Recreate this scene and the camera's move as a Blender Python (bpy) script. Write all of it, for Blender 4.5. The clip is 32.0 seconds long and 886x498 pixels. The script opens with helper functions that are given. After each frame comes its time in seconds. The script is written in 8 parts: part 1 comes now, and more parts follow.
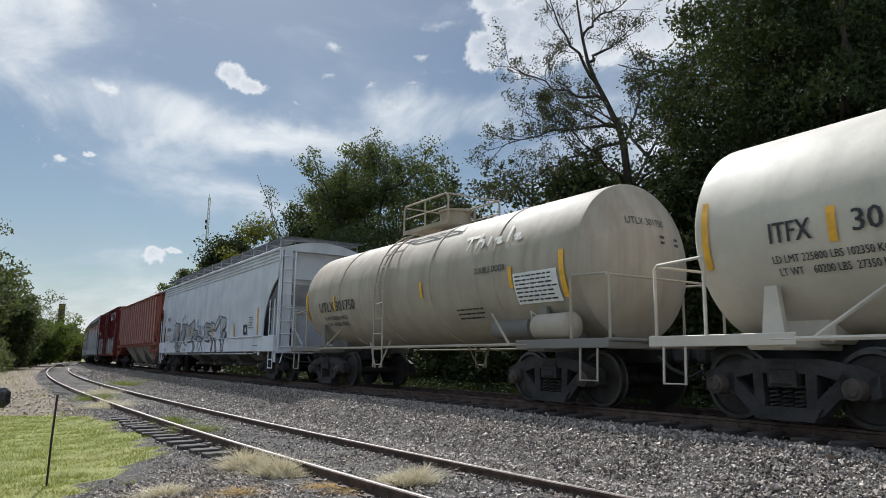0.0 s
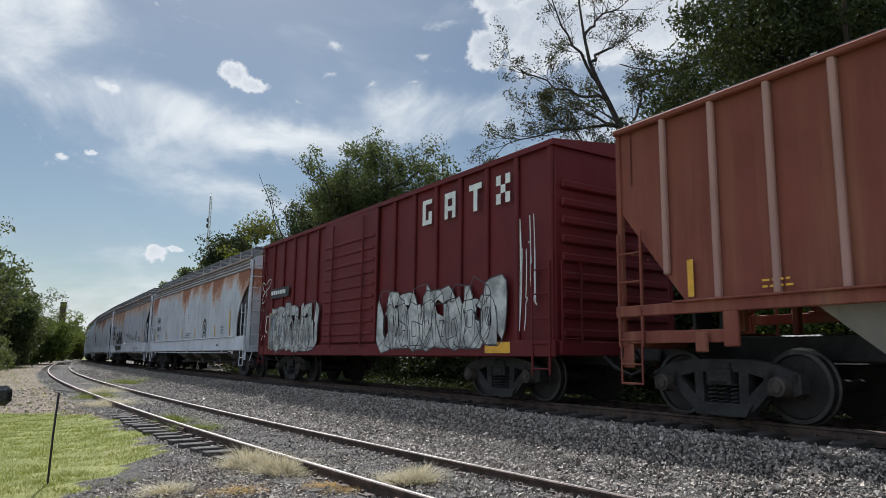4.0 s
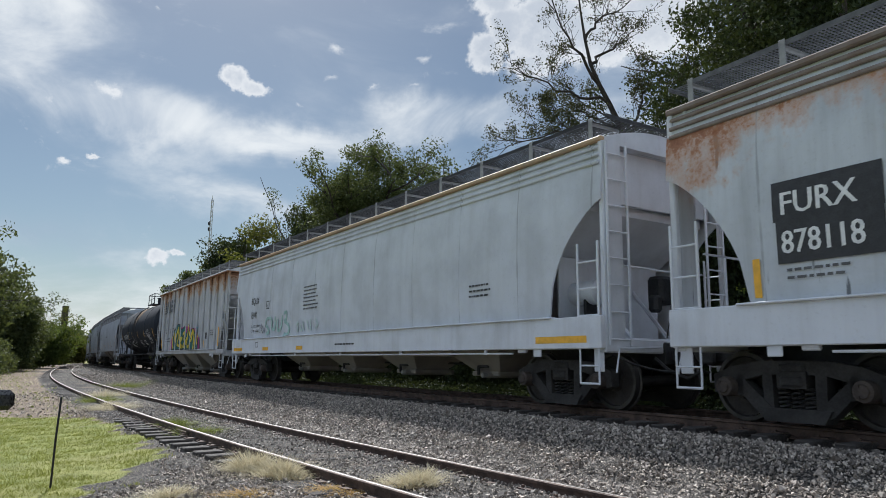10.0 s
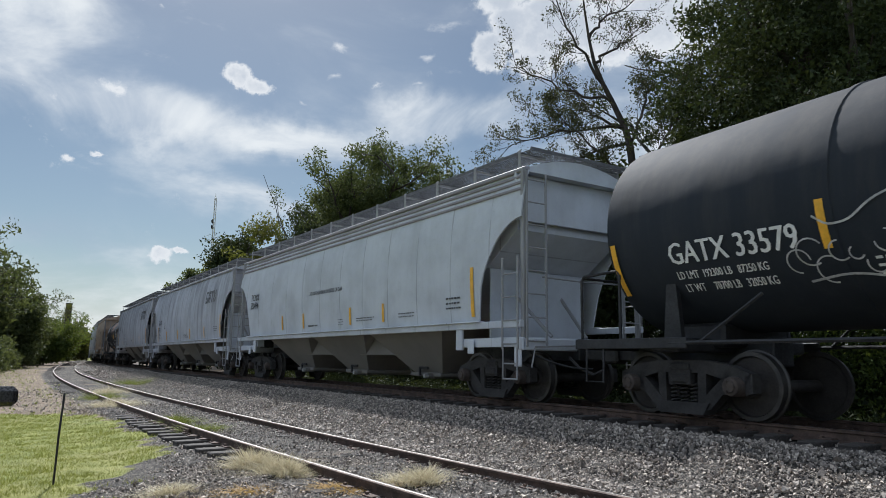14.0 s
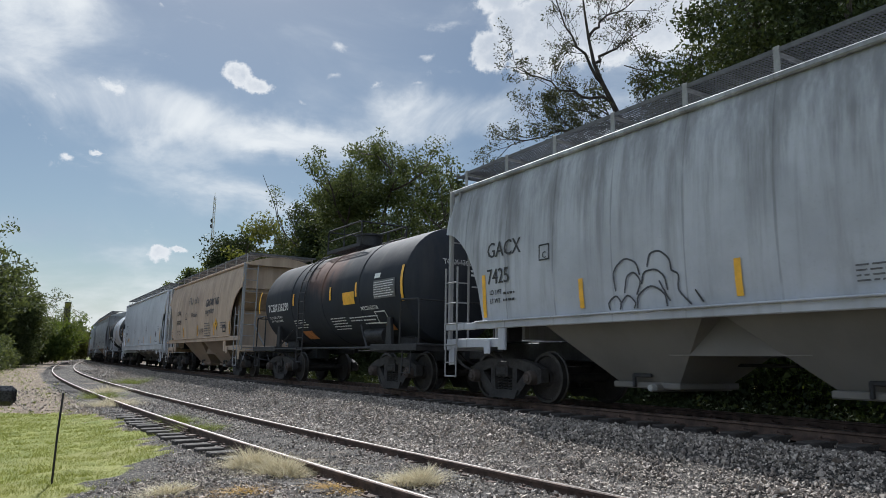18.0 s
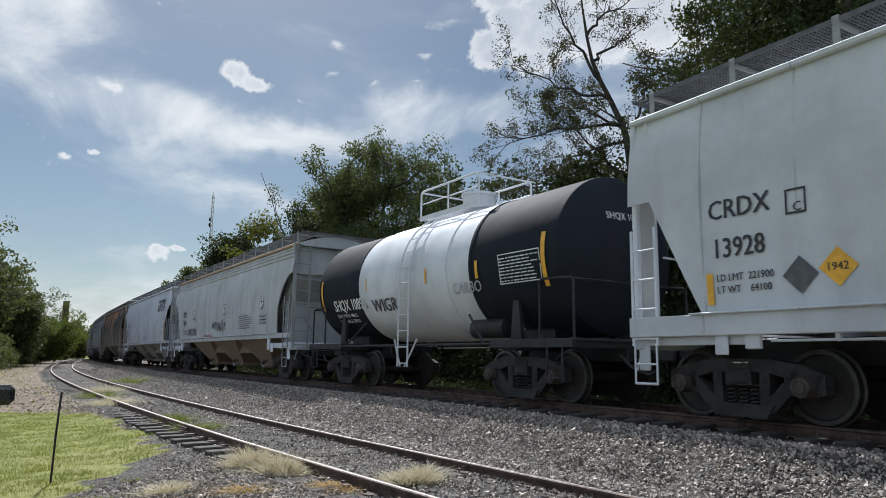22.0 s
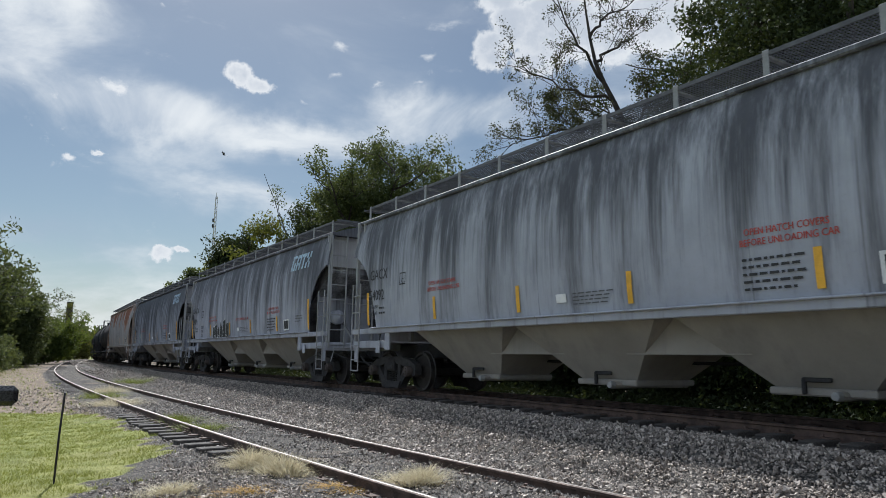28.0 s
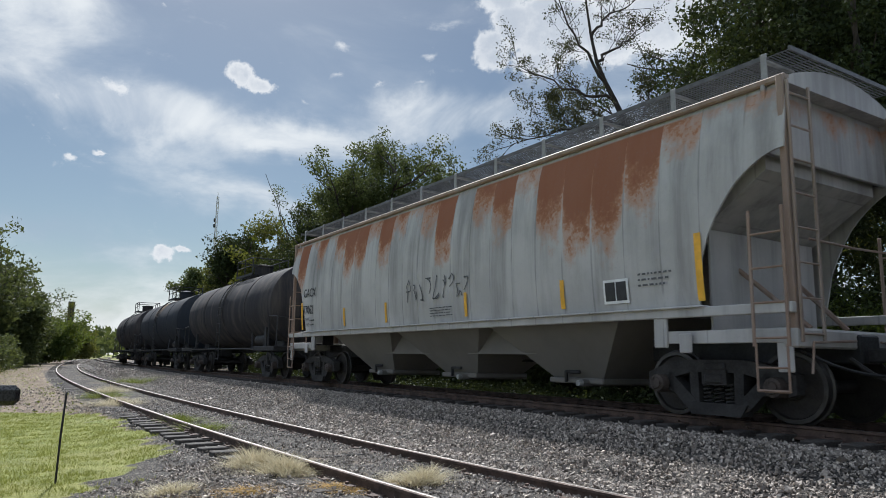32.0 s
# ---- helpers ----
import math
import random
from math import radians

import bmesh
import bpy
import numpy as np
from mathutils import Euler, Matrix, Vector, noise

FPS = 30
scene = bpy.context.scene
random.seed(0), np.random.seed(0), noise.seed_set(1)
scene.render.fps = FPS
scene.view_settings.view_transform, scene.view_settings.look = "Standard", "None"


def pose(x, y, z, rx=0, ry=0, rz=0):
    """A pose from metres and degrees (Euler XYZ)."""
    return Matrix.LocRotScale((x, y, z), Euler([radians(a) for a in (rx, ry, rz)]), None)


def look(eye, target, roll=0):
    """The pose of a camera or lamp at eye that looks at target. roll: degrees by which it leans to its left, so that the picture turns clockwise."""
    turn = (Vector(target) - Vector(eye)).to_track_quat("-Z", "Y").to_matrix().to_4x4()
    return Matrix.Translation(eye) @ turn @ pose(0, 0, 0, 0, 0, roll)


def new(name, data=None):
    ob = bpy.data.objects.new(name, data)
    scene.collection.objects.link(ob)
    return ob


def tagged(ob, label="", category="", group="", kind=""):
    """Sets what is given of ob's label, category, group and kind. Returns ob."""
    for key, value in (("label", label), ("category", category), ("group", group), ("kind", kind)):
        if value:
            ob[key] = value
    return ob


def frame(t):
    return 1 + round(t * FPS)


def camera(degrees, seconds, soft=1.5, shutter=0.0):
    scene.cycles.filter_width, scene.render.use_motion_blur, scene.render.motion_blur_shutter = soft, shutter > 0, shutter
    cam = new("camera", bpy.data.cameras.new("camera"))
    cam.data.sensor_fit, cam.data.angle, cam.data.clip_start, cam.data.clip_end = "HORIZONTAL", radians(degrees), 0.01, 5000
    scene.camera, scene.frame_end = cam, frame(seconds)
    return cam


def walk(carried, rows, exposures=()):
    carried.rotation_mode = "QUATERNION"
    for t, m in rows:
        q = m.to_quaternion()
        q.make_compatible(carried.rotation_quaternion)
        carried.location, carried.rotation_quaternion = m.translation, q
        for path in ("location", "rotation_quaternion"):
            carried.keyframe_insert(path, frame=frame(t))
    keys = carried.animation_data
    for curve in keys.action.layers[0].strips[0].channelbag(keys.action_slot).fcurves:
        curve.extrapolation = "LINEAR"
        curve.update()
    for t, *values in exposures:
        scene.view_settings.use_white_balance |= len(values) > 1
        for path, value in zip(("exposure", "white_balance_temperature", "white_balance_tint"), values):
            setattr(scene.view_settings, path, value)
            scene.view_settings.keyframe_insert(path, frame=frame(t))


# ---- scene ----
# ---- the camera, held in the hand at one spot ----
cam = camera(64.92, 32.0, soft=0.55, shutter=0.04)
walk(cam, [(t, pose(x, y, z, a, b, c)) for t, x, y, z, a, b, c in (
    (0, 0.007, -0.006, 1.498, 99.089, -0.622, -0.235), (0.5, 0.007, -0.006, 1.498, 99.048, -0.561, -0.214),
    (1, 0.007, -0.006, 1.498, 99.014, -0.521, -0.201), (1.5, 0.008, -0.006, 1.498, 99.023, -0.619, -0.220),
    (2, 0.008, -0.006, 1.498, 99.015, -0.650, -0.223), (2.5, 0.008, -0.006, 1.498, 99.006, -0.656, -0.216),
    (3, 0.007, -0.006, 1.499, 99.017, -0.747, -0.205), (3.5, 0.007, -0.006, 1.499, 99.021, -0.767, -0.174),
    (5.5, 0.003, -0.002, 1.500, 99.082, -0.866, -0.130), (6, 0.003, -0.002, 1.500, 99.109, -0.833, -0.129),
    (6.5, 0.003, -0.002, 1.500, 99.102, -0.765, -0.129), (7, 0.003, -0.002, 1.500, 99.076, -0.660, -0.142),
    (7.5, 0.003, -0.002, 1.500, 99.059, -0.607, -0.146), (8, 0.002, -0.003, 1.501, 99.049, -0.582, -0.146),
    (8.5, 0.002, -0.003, 1.501, 99.058, -0.581, -0.121), (9, 0.002, -0.004, 1.501, 99.113, -0.570, -0.091),
    (9.5, 0.002, -0.004, 1.501, 99.175, -0.568, -0.057), (10, 0.002, -0.005, 1.501, 99.218, -0.581, -0.006),
    (10.5, 0.002, -0.005, 1.501, 99.262, -0.620, 0.034), (11, 0.002, -0.005, 1.501, 99.268, -0.629, 0.059),
    (11.5, 0.002, -0.005, 1.500, 99.260, -0.633, 0.095), (12, 0.001, -0.005, 1.500, 99.237, -0.685, 0.106),
    (12.5, 0.001, -0.005, 1.500, 99.212, -0.736, 0.104), (13, 0.001, -0.004, 1.499, 99.205, -0.794, 0.120),
    (13.5, 0.001, -0.004, 1.499, 99.161, -0.821, 0.171), (14, 0.001, -0.003, 1.499, 99.124, -0.860, 0.182),
    (14.5, 0.001, -0.003, 1.500, 99.093, -0.885, 0.197), (16.5, 0.001, -0.003, 1.503, 99.082, -0.932, 0.154),
    (17, 0.001, -0.002, 1.504, 99.092, -0.957, 0.149), (17.5, 0.000, -0.001, 1.504, 99.111, -0.980, 0.136),
    (18, 0.000, -0.001, 1.504, 99.097, -0.969, 0.101), (18.5, -0.000, 0.000, 1.504, 99.079, -0.929, 0.093),
    (19, -0.000, 0.001, 1.504, 99.067, -0.852, 0.101), (19.5, -0.000, 0.002, 1.503, 99.057, -0.780, 0.077),
    (20, -0.000, 0.002, 1.503, 99.040, -0.742, 0.066), (20.5, 0.000, 0.003, 1.503, 99.017, -0.771, 0.043),
    (21, 0.001, 0.003, 1.503, 99.002, -0.776, 0.019), (21.5, 0.001, 0.003, 1.503, 98.968, -0.790, 0.020),
    (22, 0.002, 0.003, 1.502, 98.958, -0.814, 0.012), (22.5, 0.003, 0.003, 1.502, 98.942, -0.810, 0.010),
    (23, 0.004, 0.003, 1.502, 98.908, -0.837, 0.013), (23.5, 0.004, 0.003, 1.502, 98.900, -0.851, 0.046),
    (24, 0.005, 0.003, 1.502, 98.887, -0.823, 0.075), (24.5, 0.005, 0.003, 1.502, 98.879, -0.802, 0.123),
    (25, 0.006, 0.004, 1.502, 98.872, -0.784, 0.157), (25.5, 0.006, 0.005, 1.502, 98.862, -0.760, 0.182),
    (27.5, 0.004, 0.007, 1.504, 99.006, -0.862, 0.262), (28, 0.003, 0.008, 1.504, 99.038, -0.878, 0.247),
    (28.5, 0.003, 0.008, 1.504, 99.085, -0.913, 0.237), (29, 0.003, 0.008, 1.504, 99.117, -0.909, 0.233),
    (29.5, 0.002, 0.009, 1.505, 99.125, -0.928, 0.229), (30, 0.002, 0.009, 1.505, 99.124, -0.932, 0.236),
    (30.5, 0.002, 0.010, 1.505, 99.116, -0.913, 0.282), (31, 0.001, 0.010, 1.504, 99.091, -0.905, 0.315),
    (31.5, 0.001, 0.011, 1.504, 99.028, -0.855, 0.356), (32, 0.001, 0.011, 1.504, 99.025, -0.901, 0.346))], [(0.0, 0.36, 5950, 9.5), (32.0, 0.36, 5950, 9.5)])

# ---- sky, sun ----
SUN_AZ, SUN_EL = -19.0, 47.0     # degrees from +y towards +x, and above the horizon


class Nodes:
    """Short hand for a node tree."""

    def __init__(self, tree):
        self.t = tree
        tree.nodes.clear()

    def add(self, kind, **props):
        n = self.t.nodes.new(kind)
        for k, v in props.items():
            setattr(n, k, v)
        return n

    def put(self, socket, value):
        if hasattr(value, "is_output"):
            self.t.links.new(value, socket)
        else:
            socket.default_value = value

    def math(self, op, a, b=None, c=None, clamp=False):
        n = self.add("ShaderNodeMath", operation=op, use_clamp=clamp)
        for s, v in zip(n.inputs, (a, b, c)):
            if v is not None:
                self.put(s, v)
        return n.outputs[0]

    def ramp(self, v, lo, hi, a=0.0, b=1.0, smooth=True):
        n = self.add("ShaderNodeMapRange", interpolation_type="SMOOTHSTEP" if smooth else "LINEAR")
        for s, x in zip(n.inputs, (v, lo, hi, a, b)):
            self.put(s, x)
        return n.outputs[0]

    def noise(self, vec, scale, detail=4.0, rough=0.55, stretch=None, distort=0.0, seed=0.0):
        if stretch or seed:
            m = self.add("ShaderNodeMapping")
            self.put(m.inputs[0], vec)
            m.inputs["Location"].default_value = (seed, seed * 0.7, seed * 0.3)
            m.inputs["Scale"].default_value = stretch or (1, 1, 1)
            vec = m.outputs[0]
        n = self.add("ShaderNodeTexNoise")
        self.put(n.inputs["Vector"], vec)
        for k, v in (("Scale", scale), ("Detail", detail), ("Roughness", rough), ("Distortion", distort)):
            n.inputs[k].default_value = v
        return n.outputs[0]

    def mix(self, f, a, b, blend="MIX"):
        n = self.add("ShaderNodeMix", data_type="RGBA", blend_type=blend)
        for s, v in ((n.inputs[0], f), (n.inputs[6], a), (n.inputs[7], b)):
            self.put(s, (*v, 1.0) if isinstance(v, tuple) and len(v) == 3 else v)
        return n.outputs[2]

    def xyz(self, vec):
        n = self.add("ShaderNodeSeparateXYZ")
        self.put(n.inputs[0], vec)
        return n.outputs


def make_world():
    world = bpy.data.worlds.new("sky")
    scene.world = world
    world.use_nodes = True
    n = Nodes(world.node_tree)
    way = n.add("ShaderNodeTexCoord").outputs["Generated"]
    x, y, z = n.xyz(way)
    # ragged edges: the places of the clouds are pushed about by noise
    push_a = n.math("MULTIPLY", n.math("SUBTRACT", n.noise(way, 9.0, 6, 0.6), 0.5), 0.13)
    push_b = n.math("MULTIPLY", n.math("SUBTRACT", n.noise(way, 9.0, 6, 0.6, seed=7.0), 0.5), 0.10)
    az = n.math("ADD", n.math("ARCTAN2", x, y), push_a)
    el = n.math("ADD", n.math("ARCSINE", z), push_b)

    def blob(a, e, ra, re, tilt=0.0, soft=0.0):
        da, de = n.math("SUBTRACT", az, radians(a)), n.math("SUBTRACT", el, radians(e))
        c, s = math.cos(radians(tilt)), math.sin(radians(tilt))
        p = n.math("DIVIDE", n.math("ADD", n.math("MULTIPLY", da, c), n.math("MULTIPLY", de, s)), radians(ra))
        q = n.math("DIVIDE", n.math("SUBTRACT", n.math("MULTIPLY", de, c), n.math("MULTIPLY", da, s)), radians(re))
        r = n.math("SQRT", n.math("ADD", n.math("MULTIPLY", p, p), n.math("MULTIPLY", q, q)))
        return n.ramp(r, 1.0, soft)

    def union(items):
        out = None
        for i in items:
            out = i if out is None else n.math("MAXIMUM", out, i)
        return out

    # broad thin veils, and the heaped clouds with firm edges
    fine = n.noise(way, 4.0, 9, 0.58, stretch=(1.0, 1.0, 2.0), distort=0.6)
    veil_shape = union([blob(-38, 24, 17, 9, -4, 0.3), blob(-26, 18.6, 15, 3.6, -9, 0.1), blob(-14, 17.6, 12, 2.6, -4, 0.0), blob(-2.5, 19.6, 9, 3.2, 5, 0.1),
                        blob(5, 20.0, 7, 3.0, 5, 0.0), blob(-31, 9.0, 15, 3.2, -10, -0.3), blob(16, 24, 13, 8, 0, 0.3), blob(24, 17, 20, 9), blob(-14, 12, 14, 3.0, -12, -0.4)])
    # veil behind and overhead, out of view, added to brighten the train's near side
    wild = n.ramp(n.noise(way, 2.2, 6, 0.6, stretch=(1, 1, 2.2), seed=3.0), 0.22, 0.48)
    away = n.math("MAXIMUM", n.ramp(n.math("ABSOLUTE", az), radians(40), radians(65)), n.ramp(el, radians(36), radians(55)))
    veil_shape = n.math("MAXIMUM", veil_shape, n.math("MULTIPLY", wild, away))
    veil_shape = n.math("MAXIMUM", veil_shape, n.ramp(el, radians(9), radians(1), 0.0, 0.8))     # haze over the horizon
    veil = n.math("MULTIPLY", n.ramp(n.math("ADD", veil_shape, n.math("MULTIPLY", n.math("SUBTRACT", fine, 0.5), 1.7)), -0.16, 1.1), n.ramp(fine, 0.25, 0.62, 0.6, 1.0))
    # heaped clouds keep their places better
    az = n.math("ADD", n.math("ARCTAN2", x, y), n.math("MULTIPLY", n.math("SUBTRACT", n.noise(way, 22.0, 7, 0.6), 0.5), 0.036))
    el = n.math("ADD", n.math("ARCSINE", z), n.math("MULTIPLY", n.math("SUBTRACT", n.noise(way, 22.0, 7, 0.6, seed=7.0), 0.5), 0.036))
    bank = union([blob(3.6, 25.0, 3.0, 2.6, 0, 0.2), blob(5.4, 26.8, 3.4, 3.0, 0, 0.3), blob(4.4, 29.4, 3.8, 2.8, 0, 0.2), blob(7.2, 24.0, 4.0, 2.4, 0, 0.1),
                  blob(9.0, 26.6, 5.4, 4.4, 0, 0.4), blob(13.0, 26.2, 6.0, 4.6, 0, 0.2), blob(18.0, 26.8, 6.0, 5.0, 0, 0.2)])
    small = union([blob(-17.7, 21.9, 1.7, 1.3, 0, 0.2), blob(-16.2, 21.3, 2.3, 1.1, -14, 0.1), blob(-22.6, 7.7, 1.5, 0.8, 8, 0.1), blob(-21.4, 8.0, 1.2, 0.5, 4, 0.0),
                   blob(-26.8, 19.7, 2.0, 0.9, 0, -0.5), blob(-27.5, 14.7, 0.9, 0.40, 10, -0.2), blob(-29.5, 14.1, 0.9, 0.55, 0, -0.5)])
    wisp = union([blob(-9.5, 24.8, 1.5, 0.45, 0, -0.3), blob(-0.2, 27.0, 3.6, 0.9, 10, -0.5), blob(-1.9, 24.6, 1.6, 0.5, 14, -0.3), blob(-10.1, 22.7, 1.5, 0.6, 24, -0.4),
                  blob(-2.7, 22.2, 1.2, 0.4, 12, -0.3), blob(-12.2, 20.5, 0.8, 0.35, -10, -0.3), blob(-24.0, 25.9, 0.6, 0.3, 0, -0.3), blob(-6.5, 22.0, 1.2, 0.35, 0, -0.5)])
    puff = n.math("ADD", n.math("MULTIPLY", n.math("SUBTRACT", n.noise(way, 14.0, 5, 0.6), 0.5), 0.8), n.math("MULTIPLY", n.math("SUBTRACT", n.noise(way, 48.0, 9, 0.68, seed=5.0), 0.5), 1.5))
    firm = n.ramp(n.math("ADD", n.math("MAXIMUM", bank, small), puff), 0.24, 0.74)
    frayed = n.math("MULTIPLY", n.ramp(n.math("ADD", wisp, n.math("MULTIPLY", n.math("SUBTRACT", n.noise(way, 16.0, 8, 0.66, stretch=(1, 1, 2.4)), 0.5), 2.2)), 0.25, 1.2), 0.8)
    heap = n.math("MAXIMUM", firm, frayed)
    # the bank is bright at its rim and grey where it is thick
    grey = n.math("MULTIPLY", n.ramp(n.math("ADD", n.math("MAXIMUM", bank, n.math("MULTIPLY", small, 0.8)), n.math("MULTIPLY", puff, 0.6)), 0.5, 1.1), n.ramp(n.noise(way, 7.0, 5, 0.55, seed=11.0), 0.3, 0.6, 0.55, 1.0))
    sky = n.add("ShaderNodeTexSky", sky_type="NISHITA", sun_disc=False, sun_elevation=radians(SUN_EL), sun_rotation=radians(SUN_AZ))
    sky.air_density, sky.dust_density, sky.ozone_density = 1.0, 0.6, 1.0
    blue = n.add("ShaderNodeBackground")
    n.put(blue.inputs[0], n.mix(1.0, sky.outputs[0], (1.0, 1.0, 0.92), "MULTIPLY"))
    blue.inputs[1].default_value = 0.050
    thin = n.add("ShaderNodeBackground")
    veil_col = n.mix(n.ramp(fine, 0.3, 0.66), (0.44, 0.51, 0.60), (0.97, 0.96, 0.915))
    # the unseen veil is blued to cool the shadows
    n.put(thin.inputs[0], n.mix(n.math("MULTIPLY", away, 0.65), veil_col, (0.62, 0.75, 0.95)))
    thin.inputs[1].default_value = 0.72
    thick = n.add("ShaderNodeBackground")
    n.put(thick.inputs[0], n.mix(grey, (1.0, 0.985, 0.955), (0.68, 0.71, 0.75)))
    thick.inputs[1].default_value = 0.66
    one, two = n.add("ShaderNodeMixShader"), n.add("ShaderNodeMixShader")
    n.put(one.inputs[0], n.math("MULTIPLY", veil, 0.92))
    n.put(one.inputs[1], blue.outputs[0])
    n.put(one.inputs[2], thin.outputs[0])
    n.put(two.inputs[0], n.math("MULTIPLY", heap, 0.95))
    n.put(two.inputs[1], one.outputs[0])
    n.put(two.inputs[2], thick.outputs[0])
    n.put(n.add("ShaderNodeOutputWorld").inputs[0], two.outputs[0])


make_world()
sun = new("sun", bpy.data.lights.new("sun", "SUN"))
sun.data.energy, sun.data.angle, sun.data.color = 5.0, radians(1.0), (1.0, 0.955, 0.89)
a, e = radians(SUN_AZ), radians(SUN_EL)
sun.matrix_world = look((60 * math.sin(a) * math.cos(e), 60 * math.cos(a) * math.cos(e), 60 * math.sin(e)), (0, 0, 0))

# ---- materials ----
def surface(name, rough=0.6, metal=0.0):
    m = bpy.data.materials.new(name)
    m.use_nodes = True
    n = Nodes(m.node_tree)
    b = n.add("ShaderNodeBsdfPrincipled")
    b.inputs["Roughness"].default_value, b.inputs["Metallic"].default_value = rough, metal
    n.put(n.add("ShaderNodeOutputMaterial").inputs[0], b.outputs[0])
    return m, n, b


def bump(n, b, height, strength=0.4, dist=0.02):
    k = n.add("ShaderNodeBump")
    k.inputs["Strength"].default_value, k.inputs["Distance"].default_value = strength, dist
    n.put(k.inputs["Height"], height)
    n.put(b.inputs["Normal"], k.outputs[0])


def plain(name, col, rough=0.6, metal=0.0, vary=0.25, scale=6.0):
    """A worn plain surface: two scales of mottling and a little relief."""
    m, n, b = surface(name, rough, metal)
    v = n.add("ShaderNodeTexCoord").outputs["Object"]
    big, small = n.noise(v, scale, 5), n.noise(v, scale * 9, 3, seed=2.0)
    lo, hi = tuple(c * (1 - vary) for c in col), tuple(min(1, c * (1 + vary)) for c in col)
    c = n.mix(n.ramp(big, 0.35, 0.65), lo, hi)
    n.put(b.inputs["Base Color"], n.mix(n.math("MULTIPLY", small, 0.35), c, tuple(c * 0.7 for c in col)))
    n.put(b.inputs["Roughness"], n.ramp(small, 0.3, 0.7, max(0.05, rough - 0.1), min(1, rough + 0.1)))
    bump(n, b, small, 0.15, 0.01)
    return m


def paint(name, col, rust=0.0, top=3.90, streak=0.0, streak_col=(0.05, 0.05, 0.055), dull=(0.2, 0.19, 0.18), grime=0.25, rough=0.6, seed=0.0,
          rust_col=(0.25, 0.088, 0.042), rust_pale=(0.44, 0.22, 0.115), sheet=0.0, shift=0.0, spread=0.0, marks=0.0, hump=0.45, gloss=0.22, least=0.2, spill=None):
    """Car paint: faded coat with seams and dents, rust broken out panel by panel below the upper edge, soot runs, road film.
    sheet and shift give the panels' width and where they begin."""
    m, n, b = surface(name, rough)
    b.inputs["Specular IOR Level"].default_value = gloss
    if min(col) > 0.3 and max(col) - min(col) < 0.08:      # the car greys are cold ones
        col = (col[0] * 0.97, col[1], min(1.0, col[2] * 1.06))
    v = n.add("ShaderNodeTexCoord").outputs["Object"]
    x, y, z = n.xyz(v)
    big = n.noise(v, 0.9, 5, 0.6, seed=seed)
    fine = n.noise(v, 22.0, 3, 0.6, seed=seed)
    runs = n.noise(v, 1.0, 6, 0.62, stretch=(2.6, 2.6, 0.20), seed=seed + 3)
    runs2 = n.noise(v, 1.0, 5, 0.7, stretch=(13.0, 13.0, 0.4), seed=seed + 9)
    c = n.mix(n.ramp(big, 0.35, 0.7), col, tuple(k * 0.82 for k in col))
    c = n.mix(n.math("MULTIPLY", n.ramp(runs, 0.42, 0.75), grime), c, dull)
    relief = n.math("MULTIPLY", n.noise(v, 0.8, 3, 0.5, seed=seed + 1), 1.0)
    if marks:       # short dark scrapes
        k = n.noise(v, 1.0, 3, 0.5, stretch=(9.0, 9.0, 1.1), seed=seed + 13)
        c = n.mix(n.math("MULTIPLY", n.ramp(k, 0.66, 0.72), marks), c, (0.06, 0.065, 0.075))
    if streak:
        up = n.ramp(z, 1.4, 4.2, 0.0, 1.0, smooth=False)
        s = n.math("ADD", n.math("MULTIPLY", runs, 0.8), n.math("MULTIPLY", runs2, 0.35))
        s = n.ramp(n.math("ADD", s, n.math("MULTIPLY", up, 0.30)), 0.63 - spread, 0.98 - spread)
        c = n.mix(n.math("MULTIPLY", s, streak), c, streak_col)
    if sheet:
        u = n.math("ADD", n.math("DIVIDE", x, sheet), shift)
        f = n.math("FRACT", u)
        near = n.math("MULTIPLY", n.math("SUBTRACT", 0.5, n.math("ABSOLUTE", n.math("SUBTRACT", f, 0.5))), sheet)
        wob = n.math("ADD", near, n.math("MULTIPLY", n.math("SUBTRACT", n.noise(v, 1.6, 2, 0.5, seed=seed + 4), 0.5), 0.05))
        line = n.math("MULTIPLY", n.ramp(wob, 0.020, 0.006), n.ramp(n.noise(v, 1.0, 3, 0.6, stretch=(1.5, 1.5, 0.8), seed=seed + 2), 0.38, 0.52))
        c = n.mix(n.math("MULTIPLY", line, 0.38), c, (0.10, 0.10, 0.105))
        relief = n.math("ADD", relief, n.math("MULTIPLY", n.ramp(wob, 0.0, 0.10), 0.22))
    if rust:
        w = n.add("ShaderNodeTexWhiteNoise", noise_dimensions="1D")
        u = n.math("ADD", n.math("DIVIDE", x, sheet or 1.5), shift)
        n.put(w.inputs["W"], n.math("ADD", n.math("FLOOR", u), seed * 3.7))
        f = n.math("FRACT", u)
        bow_ = n.math("POWER", n.math("MULTIPLY", n.math("MULTIPLY", f, n.math("SUBTRACT", 1.0, f)), 4.0), hump)
        rag = n.noise(v, 2.2, 7, 0.68, stretch=(1.3, 1.3, 1.0), seed=seed + 6)
        reach = n.math("MULTIPLY", bow_, n.math("ADD", least, n.math("MULTIPLY", w.outputs["Value"], 1.35 - least)))
        r = n.math("SUBTRACT", n.math("MULTIPLY", reach, rust), n.math("SUBTRACT", top, z))
        r = n.math("ADD", r, n.math("MULTIPLY", n.math("SUBTRACT", rag, 0.5), 1.7))
        under = n.ramp(z, top + 0.03, top - 0.02)
        speck = n.noise(v, 15.0, 4, 0.7, seed=seed)
